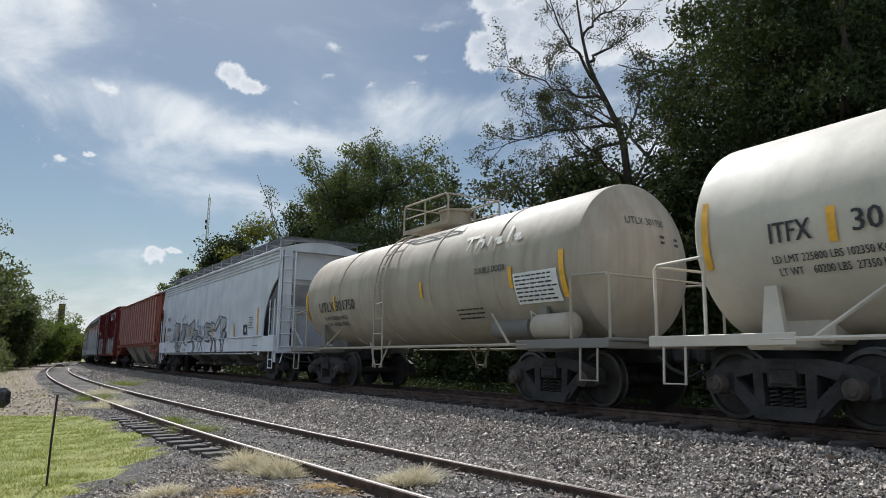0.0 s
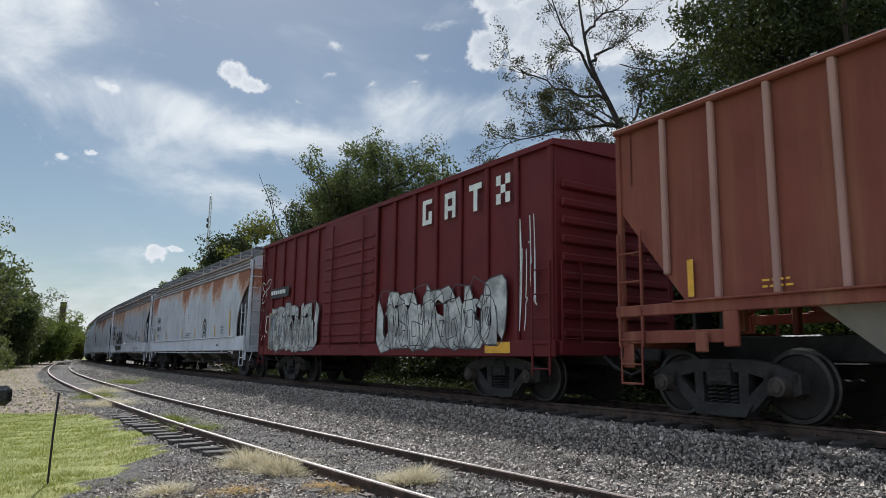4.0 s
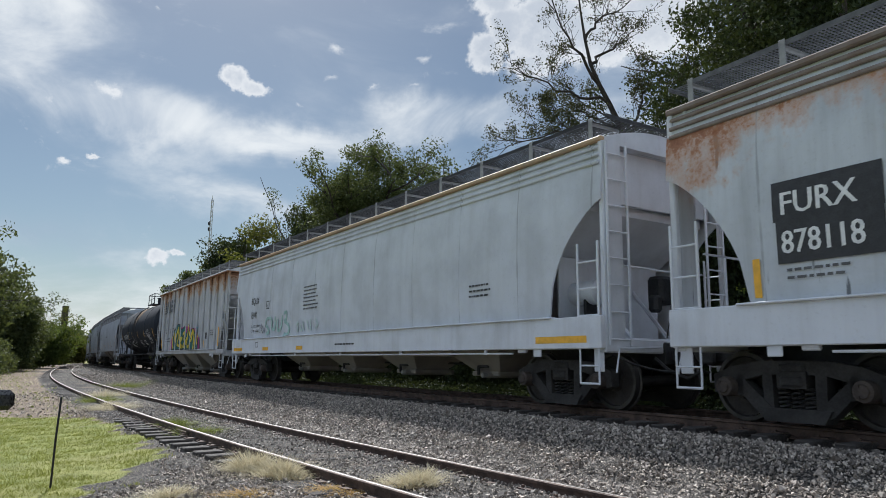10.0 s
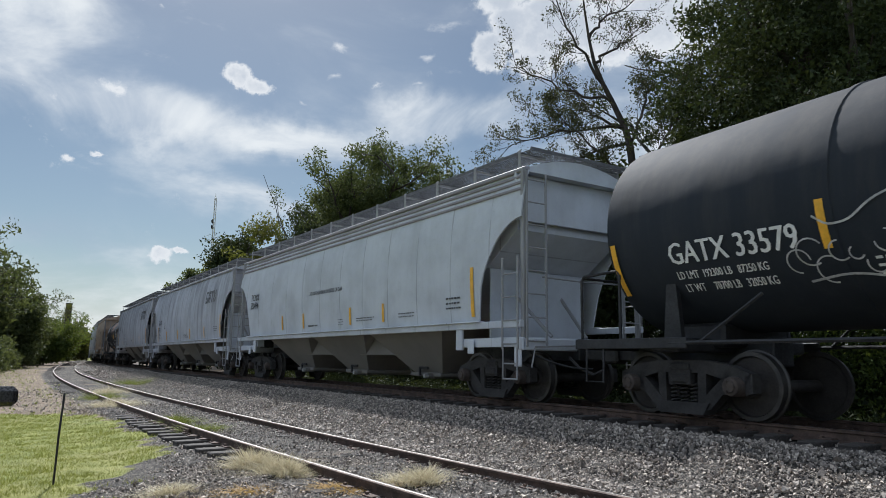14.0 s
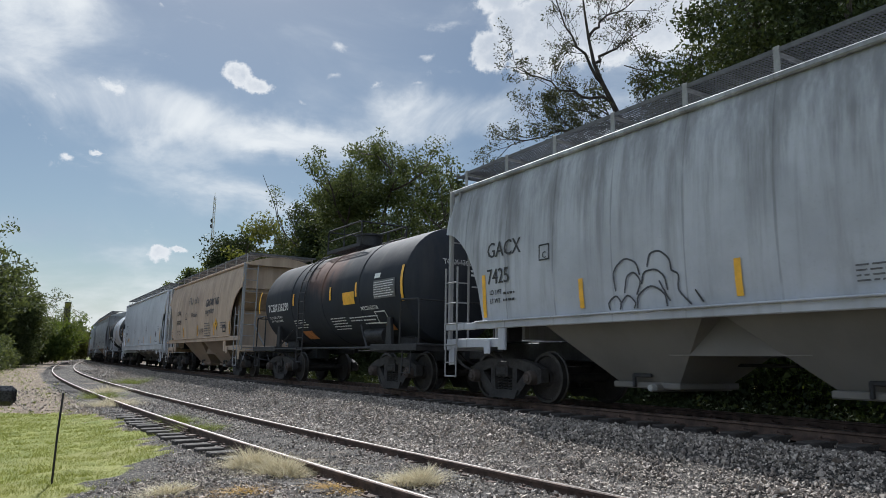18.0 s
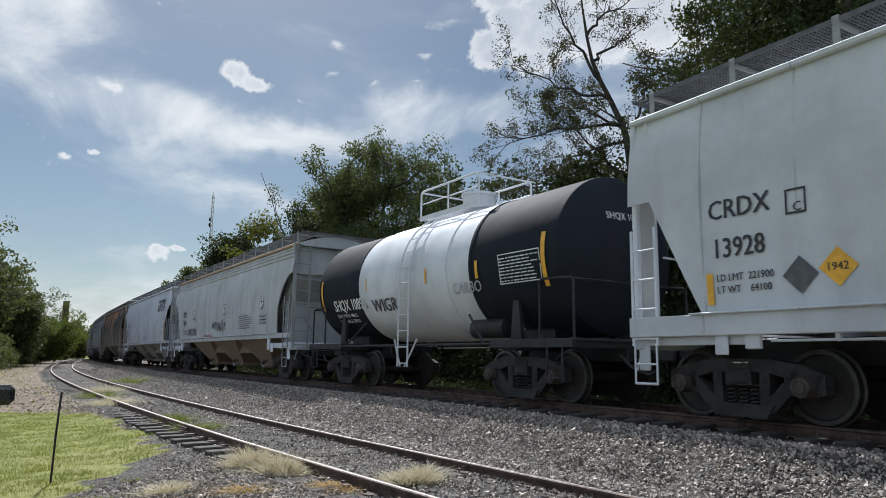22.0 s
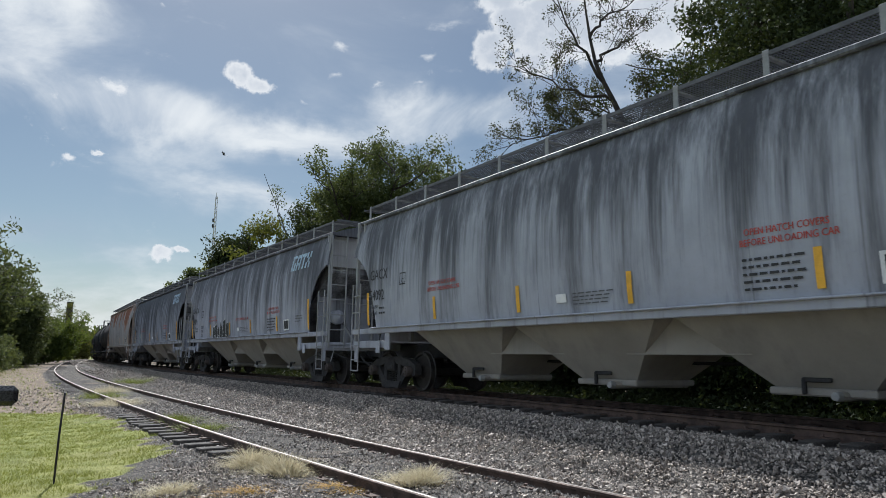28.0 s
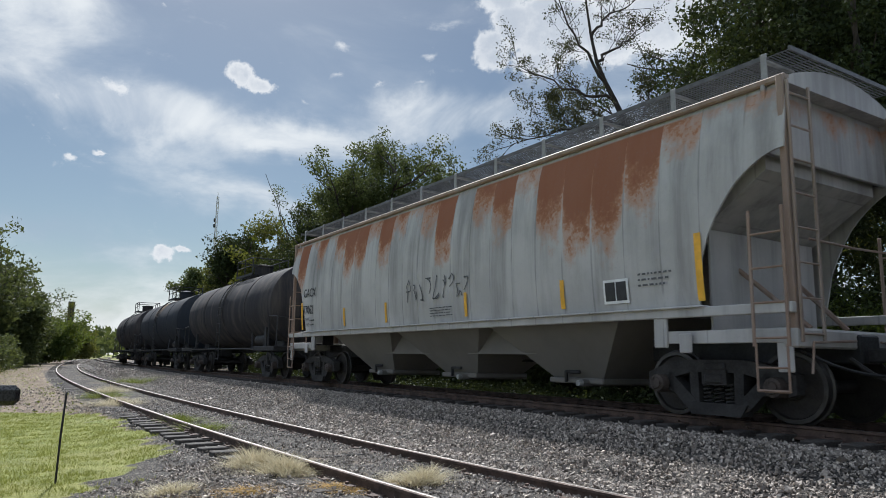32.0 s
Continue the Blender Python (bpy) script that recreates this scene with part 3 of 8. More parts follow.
make_ground()
rng = np.random.default_rng(11)
near = np.concatenate([scatter(MAIN, -7, 16, -4.6, -1.3, 66000, rng), scatter(MAIN, 16, 50, -4.4, -1.3, 40000, rng, 1.5), scatter(MAIN, -7, 30, -1.3, 1.6, 5000, rng)])
stones("ballast", near, 0.026, M_STONE, "crushed grey stone ballast round the tracks", rng)
small = np.concatenate([scatter(SIDE, -5, 22, -1.9, 1.9, 36000, rng, 1.3), scatter(SIDE, -2, 9, -4.6, -1.3, 32000, rng)])
small = small[lawn_cover(small, near_path(SIDE, small, -12, 40)[0]) < 0.3 * rng.random(len(small))]
stones("fine_gravel", small, 0.021, M_STONE, "fine dark grey gravel round the siding", rng)
rubble = np.column_stack([rng.uniform(-16, -5, 5000), rng.uniform(13, 34, 5000)])
rubble = rubble[(near_path(SIDE, rubble, -12, 60)[0] < -1.2) & (lawn_cover(rubble, near_path(SIDE, rubble, -12, 60)[0]) < 0.2)]
stones("rubble", rubble, 0.035, M_STONE, "loose stones on bare earth beside the siding", rng)
stones("far_ballast", scatter(MAIN, 45, 120, -3.9, -1.2, 12000, rng, 1.3), 0.055, M_STONE, "crushed grey stone ballast along the curve", rng)

RAIL_SECTION = [(-0.075, -0.17), (0.075, -0.17), (0.075, -0.155), (0.012, -0.13), (0.010, -0.045), (0.036, -0.035), (0.036, -0.010), (0.019, 0.0),
                (-0.019, 0.0), (-0.036, -0.010), (-0.036, -0.035), (-0.010, -0.045), (-0.012, -0.13), (-0.075, -0.155)]


def make_rail(path, off, zf, s0, s1, parent, step=1.0):
    g, rings = Geo(), []
    for s in np.arange(s0, s1 + step / 2, step):
        rings.append([tuple(on(path, s, off + u, zf(s) + w)) for u, w in RAIL_SECTION])
    g.loft(rings)
    n = len(RAIL_SECTION)
    for i in range(len(rings) - 1):
        for j in (7,):
            g.mi[i * n + j] = 1
    return part("rail", g, [M_RAIL, M_STEEL], parent)


def make_tie(name):
    g = Geo()
    g.box((0, 0, 0), (0.23, 2.55, 0.18), 0.012)
    return g.mesh(name, M_TIE)


TIE = make_tie("tie")
PLATE = Geo().box((0, 0, 0), (0.18, 0.30, 0.02), 0.004).box((0.05, 0.11, 0.02), (0.03, 0.03, 0.03)).box((-0.05, -0.11, 0.02), (0.03, 0.03, 0.03)).mesh("tie_plate", M_RAIL)


def make_track(name, path, zf, s0, s1, label, gap=0.53):
    base = tagged(new(name), label, "railway track", kind="structure")
    for off in (-0.752, 0.752):
        make_rail(path, off, zf, s0, s1, base)
    r = random.Random(5)
    s, k = s0, 0
    while s < s1 and k < 290:
        p, q = on(path, s, 0, zf(s) - 0.202 + r.uniform(-0.012, 0.004)), on(path, s + 0.1)
        m = Matrix.Translation(p + Vector((r.uniform(-0.04, 0.04), r.uniform(-0.04, 0.04), 0))) @ Matrix.Rotation(math.atan2(q.y - p.y, q.x - p.x) + r.uniform(-0.03, 0.03), 4, "Z")
        tie = piece("tie", TIE, base, m)
        if s < 18:
            for off in (-0.752, 0.752):
                piece("tie_plate", PLATE, tie, pose(0, off, 0.096))
        s += gap + r.uniform(-0.03, 0.03)
        k += 1
    return base


def make_joint_bar():
    g = Geo()
    g.box((0, 0, 0), (0.62, 0.03, 0.09), 0.008)
    for i in range(6):
        g.box((-0.25 + 0.1 * i, -0.025, 0), (0.03, 0.03, 0.03), 0.006)
    return g.mesh("joint_bar", M_RAIL)


main_track = make_track("main_track", MAIN, lambda s: MAIN_Z, -12, 190, "main railway track of rusty steel rails on raised ballast")
side_track = make_track("siding_track", SIDE, side_rise, -9, 124, "old siding track with weathered ties sunk in gravel")
JOINT = make_joint_bar()
for s in (4.0, 12.6, 21.3):
    a, b = on(SIDE, s), on(SIDE, s + 0.2)
    for off in (-0.80,):
        piece("joint_bar", JOINT, side_track, Matrix.Translation(on(SIDE, s, off, side_rise(s) - 0.09)) @ Matrix.Rotation(math.atan2(b.y - a.y, b.x - a.x) + math.pi, 4, "Z"))


# ---- trees, bushes, grass ----
def leaf_cloud(centres, radius, per, size, rng, flat=0.8):
    """Leaves round twig ends: small blades, each turned its own way."""
    n = len(centres) * per
    c = np.repeat(centres, per, 0)
    d = rng.standard_normal((n, 3))
    d /= np.linalg.norm(d, axis=1, keepdims=True)
    c = c + d * (rng.random((n, 1)) ** 0.5) * np.repeat(np.broadcast_to(radius, len(centres)), per)[:, None] * np.array([1, 1, flat])
    a = rng.standard_normal((n, 3))
    a[:, 2] -= 0.3
    a /= np.linalg.norm(a, axis=1, keepdims=True)
    b = np.cross(a, rng.standard_normal((n, 3)))
    b /= np.linalg.norm(b, axis=1, keepdims=True) + 1e-9
    s = size * rng.uniform(0.6, 1.35, (n, 1))
    v = np.stack([c - a * s, c + a * s * 0.6 + b * s * 0.7, c + a * s * 0.8 - b * s * 0.5], 1)
    return v.reshape(-1, 3), np.arange(3 * n).reshape(n, 3)


def limb(g, p, d, length, r, depth, rnd, tips, spread=0.7, up=0.25, segs=4):
    pts, q = [Vector(p)], Vector(d)
    for i in range(segs):
        q = (q + Vector((rnd.gauss(0, 0.16), rnd.gauss(0, 0.16), rnd.gauss(0, 0.10) + up * 0.25))).normalized()
        pts.append(pts[-1] + q * length / segs)
    g.tube(pts, r, 6 if r > 0.05 else 4, r * 0.5)
    if depth == 0:
        tips += [pts[-1], pts[-2], pts[-3]]
        return
    for k in range(rnd.choice((2, 3, 3))):
        i = rnd.randint(2, segs)
        e = (q + Vector((rnd.gauss(0, spread), rnd.gauss(0, spread), rnd.gauss(0.05, spread * 0.6)))).normalized()
        limb(g, pts[i], e, length * rnd.uniform(0.55, 0.8), r * 0.5, depth - 1, rnd, tips, spread, up, segs)
    tips.append(pts[-1])


def make_tree(name, base, height, width, mat, label, seed, leaves=16000, size=0.13, crown_from=0.25, lumps=14, gaps=0.5, lean=(0, 0), leafr=0.55, shape=1.0, lobe=(0.16, 0.28)):
    """A trunk with limbs, and a crown of leaf clumps set on uneven lobes."""
    rnd, rng = random.Random(seed), np.random.default_rng(seed)
    root = tagged(new(name), label, "tree")
    root.location = base
    g, tips = Geo(), []
    top = Vector((lean[0], lean[1], height * 0.62))
    r0 = 0.018 * height + 0.04
    g.tube([(0, 0, -0.3), (rnd.gauss(0, 0.1), rnd.gauss(0, 0.1), height * 0.2), (lean[0] * 0.5, lean[1] * 0.5, height * 0.42), tuple(top)], r0, 8, r0 * 0.45)
    for k in range(9):
        t = rnd.uniform(0.3, 1.0)
        p = Vector((lean[0] * t, lean[1] * t, height * 0.62 * t))
        a = rnd.uniform(0, 2 * math.pi)
        limb(g, p, (math.cos(a), math.sin(a), rnd.uniform(0.2, 0.9)), width * rnd.uniform(0.3, 0.5), r0 * 0.4, 2, rnd, tips, 0.6, 0.4)
    part("trunk", g, M_BARK, root)
    # lobes
    mid = height * (1 + crown_from) / 2
    half = height * (1 - crown_from) / 2
    cs = []
    for k in range(lumps):
        d = Vector((rnd.gauss(0, 1), rnd.gauss(0, 1), rnd.gauss(0, 1))).normalized()
        f = rnd.uniform(0.35, 0.8)
        taper = 1.0 - 0.45 * max(0.0, d.z) * shape
        c = np.array([lean[0] + d.x * width * 0.5 * f * taper, lean[1] + d.y * width * 0.5 * f * taper, mid + d.z * half * f])
        rad = np.array([1, 1, 0.8]) * width * rnd.uniform(*lobe)
        m = 46
        u = rng.standard_normal((m, 3))
        u /= np.linalg.norm(u, axis=1, keepdims=True)
        u *= rng.uniform(0.35, 1.05, (m, 1))
        cs.append(c + u * rad)
    tp = np.array([tuple(t) for t in tips])
    cs = np.concatenate(cs + [tp[rng.random(len(tp)) < 0.7]])
    cs = cs[rng.random(len(cs)) > gaps * 0.5]
    cs = cs[cs[:, 2] > height * crown_from * 0.6]
    per = max(6, int(leaves * 1.55) // len(cs))
    v, f = leaf_cloud(cs, leafr * rng.uniform(0.6, 1.3, len(cs)), per, size * 0.84, rng)
    piece("crown", big_mesh("crown", v, f, mat), root)
    return root


def ground_z(x, y):
    return float(ground_height(np.array([[x, y]], float))[0][0])


def tree_at(name, x, y, *args, **kw):
    return make_tree(name, Vector((x, y, ground_z(x, y) - 0.05)), *args, **kw)


# behind the main line
tree_at("broadleaf_tree", 9.5, 17.6, 16.5, 9.6, M_LEAF_DARK, "tall dense dark green tree behind the tracks", 1, leaves=120000, size=0.072, crown_from=0.10, lumps=38, gaps=0.0, leafr=0.5, shape=0.2)
tree_at("broadleaf_tree", 15.5, 24.0, 16.0, 10.0, M_LEAF_GOLD, "tall tree with yellowing leaves behind the tracks", 3, leaves=16000, size=0.12, crown_from=0.12, lumps=20, gaps=0.3, shape=0.3)
tree_at("broadleaf_tree", -4.2, 42.0, 15.2, 11.8, M_LEAF_MID, "broad green tree standing above the freight cars", 4, leaves=56000, size=0.10, crown_from=0.22, lumps=28, gaps=0.45, leafr=0.65, lobe=(0.12, 0.21))
tree_at("broadleaf_tree", -9.0, 46.0, 12.2, 7.5, M_LEAF_DARK, "dark green tree behind the tracks", 5, leaves=34000, size=0.11, crown_from=0.2, lumps=20, gaps=0.15, leafr=0.8)
tree_at("broadleaf_tree", 2.6, 34.0, 7.6, 6.5, M_LEAF_DARK, "dark green tree behind the tracks", 12, leaves=14000, size=0.13, crown_from=0.1, lumps=14, gaps=0.3, leafr=0.7)
tree_at("broadleaf_tree", -15.2, 60.0, 14.2, 6.5, M_LEAF_GOLD, "yellowing broadleaf tree beside dark ones", 6, leaves=14000, size=0.18, crown_from=0.2, lumps=16, gaps=0.2, leafr=0.8)
tree_at("broadleaf_tree", -19.7, 66.0, 14.8, 6.0, M_LEAF_DARK, "dark green tree behind the tracks", 7, leaves=15000, size=0.18, crown_from=0.2, lumps=18, gaps=0.3, leafr=0.8)
tree_at("broadleaf_tree", -31.0, 85.0, 13.8, 5.0, M_LEAF_MID, "green tree behind the curve", 8, leaves=12000, size=0.22, crown_from=0.1, lumps=16, gaps=0.3, leafr=0.9)
tree_at("broadleaf_tree", -25.3, 78.0, 13.6, 5.5, M_LEAF_GOLD, "yellow-green tree behind the curve", 9, leaves=10000, size=0.22, crown_from=0.1, lumps=14, gaps=0.3, leafr=0.9)
# low thicket trees, most of them placed to shade the bushes in front
for i, (x, y, h, w) in enumerate(((4.6, 21.5, 8.6, 4.6), (7.2, 18.5, 7.5, 4.5), (3.6, 21.5, 6.8, 3.8), (1.5, 27.5, 7.6, 6.0), (5.5, 26.5, 8.0, 6.0), (10.5, 25.5, 8.5, 6.5), (-4.0, 35.0, 8.6, 6.5))):
    tree_at("broadleaf_tree", x, y, h, w, M_LEAF_DARK, "low dark green tree in the thicket behind the tracks", 40 + i, leaves=11000, size=0.11, crown_from=0.05, lumps=16, gaps=0.2, leafr=0.65, shape=0.4)
# left of the tracks
for i, (x, y, h, w, mat, lab) in enumerate(((-37.0, 50, 9.2, 8.5, M_LEAF_MID, "green tree at the edge of the woods"), (-45, 58, 11.5, 10, M_LEAF_DARK, "dark green tree at the edge of the woods"),
                                            (-41.6, 67, 8.4, 7, M_LEAF_MID, "green tree at the edge of the woods"), (-51.5, 85, 8.6, 7.0, M_LEAF_MID, "green tree beside the curve"),
                                            (-45.6, 80, 4.4, 6, M_LEAF_BRIGHT, "light green bushy tree beside the curve"), (-58.0, 103, 5.0, 8, M_LEAF_BRIGHT, "light green bushy tree beside the curve"),
                                            (-62.5, 117, 4.8, 8, M_LEAF_GOLD, "yellow-green bushy tree beside the curve"))):
    tree_at("broadleaf_tree", x, y, h, w, mat, lab, 20 + i, leaves=26000 if i < 3 else 13000, size=0.17, crown_from=0.02, lumps=20, gaps=0.15, leafr=0.8, shape=0.5)


# the woods carried on beside the curve, added mostly unseen to block western sky
for i, (s, d, h) in enumerate(((62, -9.5, 10.0), (72, -9.0, 9.5), (80, -9.2, 10.5), (95, -9.4, 9.5), (110, -10.0, 9.0), (60, -15.0, 11.0), (78, -15.0, 11.0), (92, -15.0, 10.5))):
    p = on(SIDE, s, d)
    tree_at("broadleaf_tree", p.x, p.y, h, 9.0, M_LEAF_MID, "green tree in the woods beside the curve", 70 + i, leaves=8000, size=0.24, crown_from=0.02, lumps=22, gaps=0.1, leafr=0.9, shape=0.4)


def make_sparse_tree(name, base, label, seed):
    """A thin, half bare tree: a bent stem with long wiry limbs, leafy low down and nearly bare at the top."""
    rnd, rng = random.Random(seed), np.random.default_rng(seed)
    root = tagged(new(name), label, "tree")
    root.location = base
    g, tips = Geo(), []
    stem = [Vector(p) for p in ((-0.6, 0, -0.3), (-0.7, 0, 3.0), (-0.8, 0, 6.4), (-0.95, 0, 7.9), (-1.05, 0.1, 8.4), (-1.4, 0.1, 9.2), (-1.7, 0, 9.75), (-1.95, 0, 10.4), (-2.1, 0, 11.2), (-2.2, 0.1, 12.2), (-2.3, 0.1, 13.4))]
    g.tube(stem, 0.15, 8, 0.018)
    # each limb: where it starts on the stem, where it bends, where it ends, and how leafy it is
    for i, mid, end, leafy in ((3, (-1.9, 0.4, 7.95), (-3.5, 0.6, 7.0), 1.0), (4, (-2.2, -0.4, 8.4), (-4.6, -0.6, 7.6), 1.0), (5, (-2.6, 0.2, 9.5), (-4.2, 0.4, 10.4), 0.7),
                               (6, (-2.6, -0.3, 10.7), (-3.3, -0.3, 12.8), 0.5), (7, (-1.3, 0.2, 10.9), (-0.6, 0.4, 11.6), 0.4), (8, (-1.8, 0, 11.8), (-0.6, 0.2, 12.6), 0.4),
                               (3, (-0.5, 0.2, 8.8), (-0.1, 0.3, 10.2), 0.6), (2, (0.2, -0.2, 8.2), (0.7, -0.3, 9.3), 0.8), (2, (0.5, 0.5, 7.6), (1.5, 0.7, 8.3), 1.2),
                               (2, (-2.4, 0.8, 6.9), (-4.4, 1.0, 6.6), 1.5), (2, (-1.8, -0.7, 7.2), (-3.2, -1.0, 8.3), 1.3), (4, (-1.8, 0.9, 9.2), (-2.9, 1.2, 9.4), 0.9), (1, (0.2, 0.3, 6.0), (1.0, 0.6, 7.0), 1.4)):
        a, b, c = stem[i], Vector(mid), Vector(end)
        line = [(a * (1 - t) + b * t) * (1 - t) + (b * (1 - t) + c * t) * t + Vector((rnd.gauss(0, 0.05), rnd.gauss(0, 0.05), rnd.gauss(0, 0.05))) * (t > 0) for t in (k / 9 for k in range(10))]
        line[0] = a
        g.tube(line, 0.055, 6, 0.012)
        for k in range(3, 10):
            for _ in range(2):
                d = (line[min(k + 1, 9)] - line[k - 1]).normalized() + Vector((rnd.gauss(0, 0.7), rnd.gauss(0, 0.7), rnd.gauss(0.25, 0.5)))
                own = []
                limb(g, line[k], d.normalized(), rnd.uniform(0.5, 1.1), 0.012, 1, rnd, own, 0.6, 0.1, 4)
                tips += [p for p in own if rnd.random() < 0.85 * leafy]
    part("trunk", g, M_BARK, root)
    v, f = leaf_cloud(np.array([tuple(t) for t in tips]), 0.22, 26, 0.034, rng)
    piece("crown", big_mesh("crown", v, f, M_LEAF_THIN), root)
    return root


make_sparse_tree("half_bare_tree", Vector((6.35, 20.0, ground_z(6.3, 20))), "thin half-bare tree with wiry branches behind the tracks", 3)


def make_hedge(name, path, s0, s1, d0, d1, h, mat, label, seed, count, per, size):
    rng = np.random.default_rng(seed)
    p = scatter(path, s0, s1, d0, d1, count, rng, 1.2)
    z = ground_height(p)[0]
    hh = h * (0.72 + 0.28 * np.sin(p[:, 0] * 0.9 + p[:, 1] * 0.53) * np.cos(p[:, 1] * 0.31)) * rng.random(count) ** 0.7
    v, f = leaf_cloud(np.column_stack([p, z + 0.1 + hh]), 0.45, per, size, rng)
    return tagged(new(name, big_mesh(name, v, f, mat)), label, "bushes", kind="stuff")


make_hedge("bushes", MAIN, -9, 36, 5.0, 9.0, 4.6, M_LEAF_DARK, "dense dark green bushes behind the main track", 31, 7500, 24, 0.065)
make_hedge("bushes", MAIN, 6.3, 9.6, 4.2, 5.8, 4.2, M_LEAF_BRIGHT, "light green bush behind the main track", 34, 340, 30, 0.045)
make_hedge("bushes", MAIN, -10, 50, 4.4, 9.5, 1.9, M_LEAF_DARK, "low dark green undergrowth behind the main track", 39, 4600, 22, 0.085)
make_hedge("bushes", MAIN, 34, 130, 5.5, 10.0, 5.0, M_LEAF_DARK, "leafy green bushes along the curve", 32, 2200, 18, 0.12)
make_hedge("bushes", SIDE, 38, 122, -13.0, -5.6, 4.6, M_LEAF_MID, "leafy green bushes along the siding", 33, 3200, 20, 0.13)
make_hedge("bushes", SIDE, 76, 128, -9.5, -3.4, 3.8, M_LEAF_MID, "green undergrowth at the foot of the trees", 36, 2400, 20, 0.13)
make_hedge("bushes", SIDE, 50, 82, -8.5, -3.6, 2.4, M_LEAF_MID, "green bushes at the edge of the bare earth", 38, 1300, 22, 0.11)
# low weeds added to darken the sunlit strip next to the main line
make_hedge("bushes", MAIN, -9, 40, 2.8, 5.4, 0.55, M_LEAF_DARK, "low dark weeds behind the main track", 37, 2400, 22, 0.045)
make_hedge("bushes", SIDE, 80, 128, -10.0, -4.2, 4.2, M_LEAF_BRIGHT, "light green bushes beside the curve", 35, 1400, 20, 0.13)

# ---- small things on the ground ----
def tuft(name, x, y, w, h, blades, mat, label, seed, category="weeds"):
    """A tuft of dry stalks that lean out from its middle."""
    rng = np.random.default_rng(seed)
    n, h = blades * 2, h * 0.62
    p = rng.normal(0, 0.33, (n, 2)) * np.array(w)
    z = ground_height(p + np.array([x, y]))[0]
    lean = p * rng.uniform(0.2, 0.9, (n, 1)) + rng.normal(0, 0.13, (n, 2))
    hh = h * rng.uniform(0.2, 1.45, n) * (0.8 + 0.4 * np.sin(9 * p[:, 0] + 2 * x) * np.cos(7 * p[:, 1])) * np.exp(-0.9 * np.hypot(p[:, 0] / w[0], p[:, 1] / w[1]) ** 2)
    a = rng.uniform(0, 2 * np.pi, n)
    side = np.stack([np.cos(a), np.sin(a)], 1) * 0.0042
    root = np.column_stack([p - side, z]), np.column_stack([p + side, z])
    mid = np.column_stack([p + lean * 0.4 + side * 0.8, z + hh * 0.6]), np.column_stack([p + lean * 0.4 - side * 0.8, z + hh * 0.6])
    tip = np.column_stack([p + lean + side * 0.2, z + hh]), np.column_stack([p + lean - side * 0.2, z + hh])
    v = np.stack([root[0], root[1], mid[0], mid[1], tip[0], tip[1]], 1).reshape(-1, 3)
    k = 6 * np.arange(n)[:, None]
    f = np.concatenate([k + np.array([[0, 1, 2, 3]]), k + np.array([[3, 2, 4, 5]])])
    ob = tagged(new(name, big_mesh(name, v, f, mat)), label, category)
    ob.location = (x, y, 0)
    return ob


M_ORANGE_DRY = leaf_mat("orange_dry_grass", (0.34, 0.19, 0.05), (0.55, 0.36, 0.12), 0.3)
M_WEED = leaf_mat("green_weed", (0.10, 0.13, 0.03), (0.26, 0.27, 0.09), 0.35)
for i, (x, y, w, d, h, n, m, lab) in enumerate((
        (-0.30, 7.6, 0.32, 0.30, 0.30, 700, M_DRY, "pale dry grass tuft beside the rail"), (-1.75, 8.15, 0.45, 0.35, 0.28, 800, M_DRY, "pale dry grass tuft in the gravel"),
        (-2.25, 8.55, 0.40, 0.35, 0.30, 700, M_DRY, "pale dry grass tuft in the gravel"), (-2.85, 7.5, 0.35, 0.25, 0.13, 400, M_DRY, "low pale dry weeds in the gravel"),
        (-0.95, 7.3, 0.35, 0.25, 0.10, 500, M_ORANGE_DRY, "orange dried grass lying by the rail"), (-4.3, 12.6, 0.5, 0.5, 0.22, 500, M_WEED, "green weeds at the tie ends"),
        (-5.2, 14.0, 0.5, 0.6, 0.2, 500, M_WEED, "green weeds at the tie ends"), (-8.6, 18.5, 0.8, 1.2, 0.3, 600, M_DRY, "dry grass along the siding"),
        (-10.4, 21.5, 0.7, 1.3, 0.3, 500, M_WEED, "green weeds along the siding"), (-11.6, 24.5, 0.8, 1.3, 0.35, 500, M_DRY, "dry grass along the siding"),
        (-1.9, 7.2, 0.4, 0.2, 0.06, 260, M_ORANGE_DRY, "thin dried grass in the gravel"), (-14.5, 33, 1.2, 2.5, 0.4, 700, M_WEED, "green weeds along the siding"))):
    tuft("weed_tuft", x, y, (w, d), h, n, m, lab, 60 + i)


make_hedge("dry_weeds", SIDE, 18, 50, -7.5, -1.8, 0.2, M_DRY, "sparse dry weeds on the bare earth", 91, 260, 14, 0.03)
make_hedge("green_weeds", SIDE, 18, 60, -8.5, -1.8, 0.25, M_WEED, "sparse green weeds on the bare earth", 92, 200, 16, 0.035)


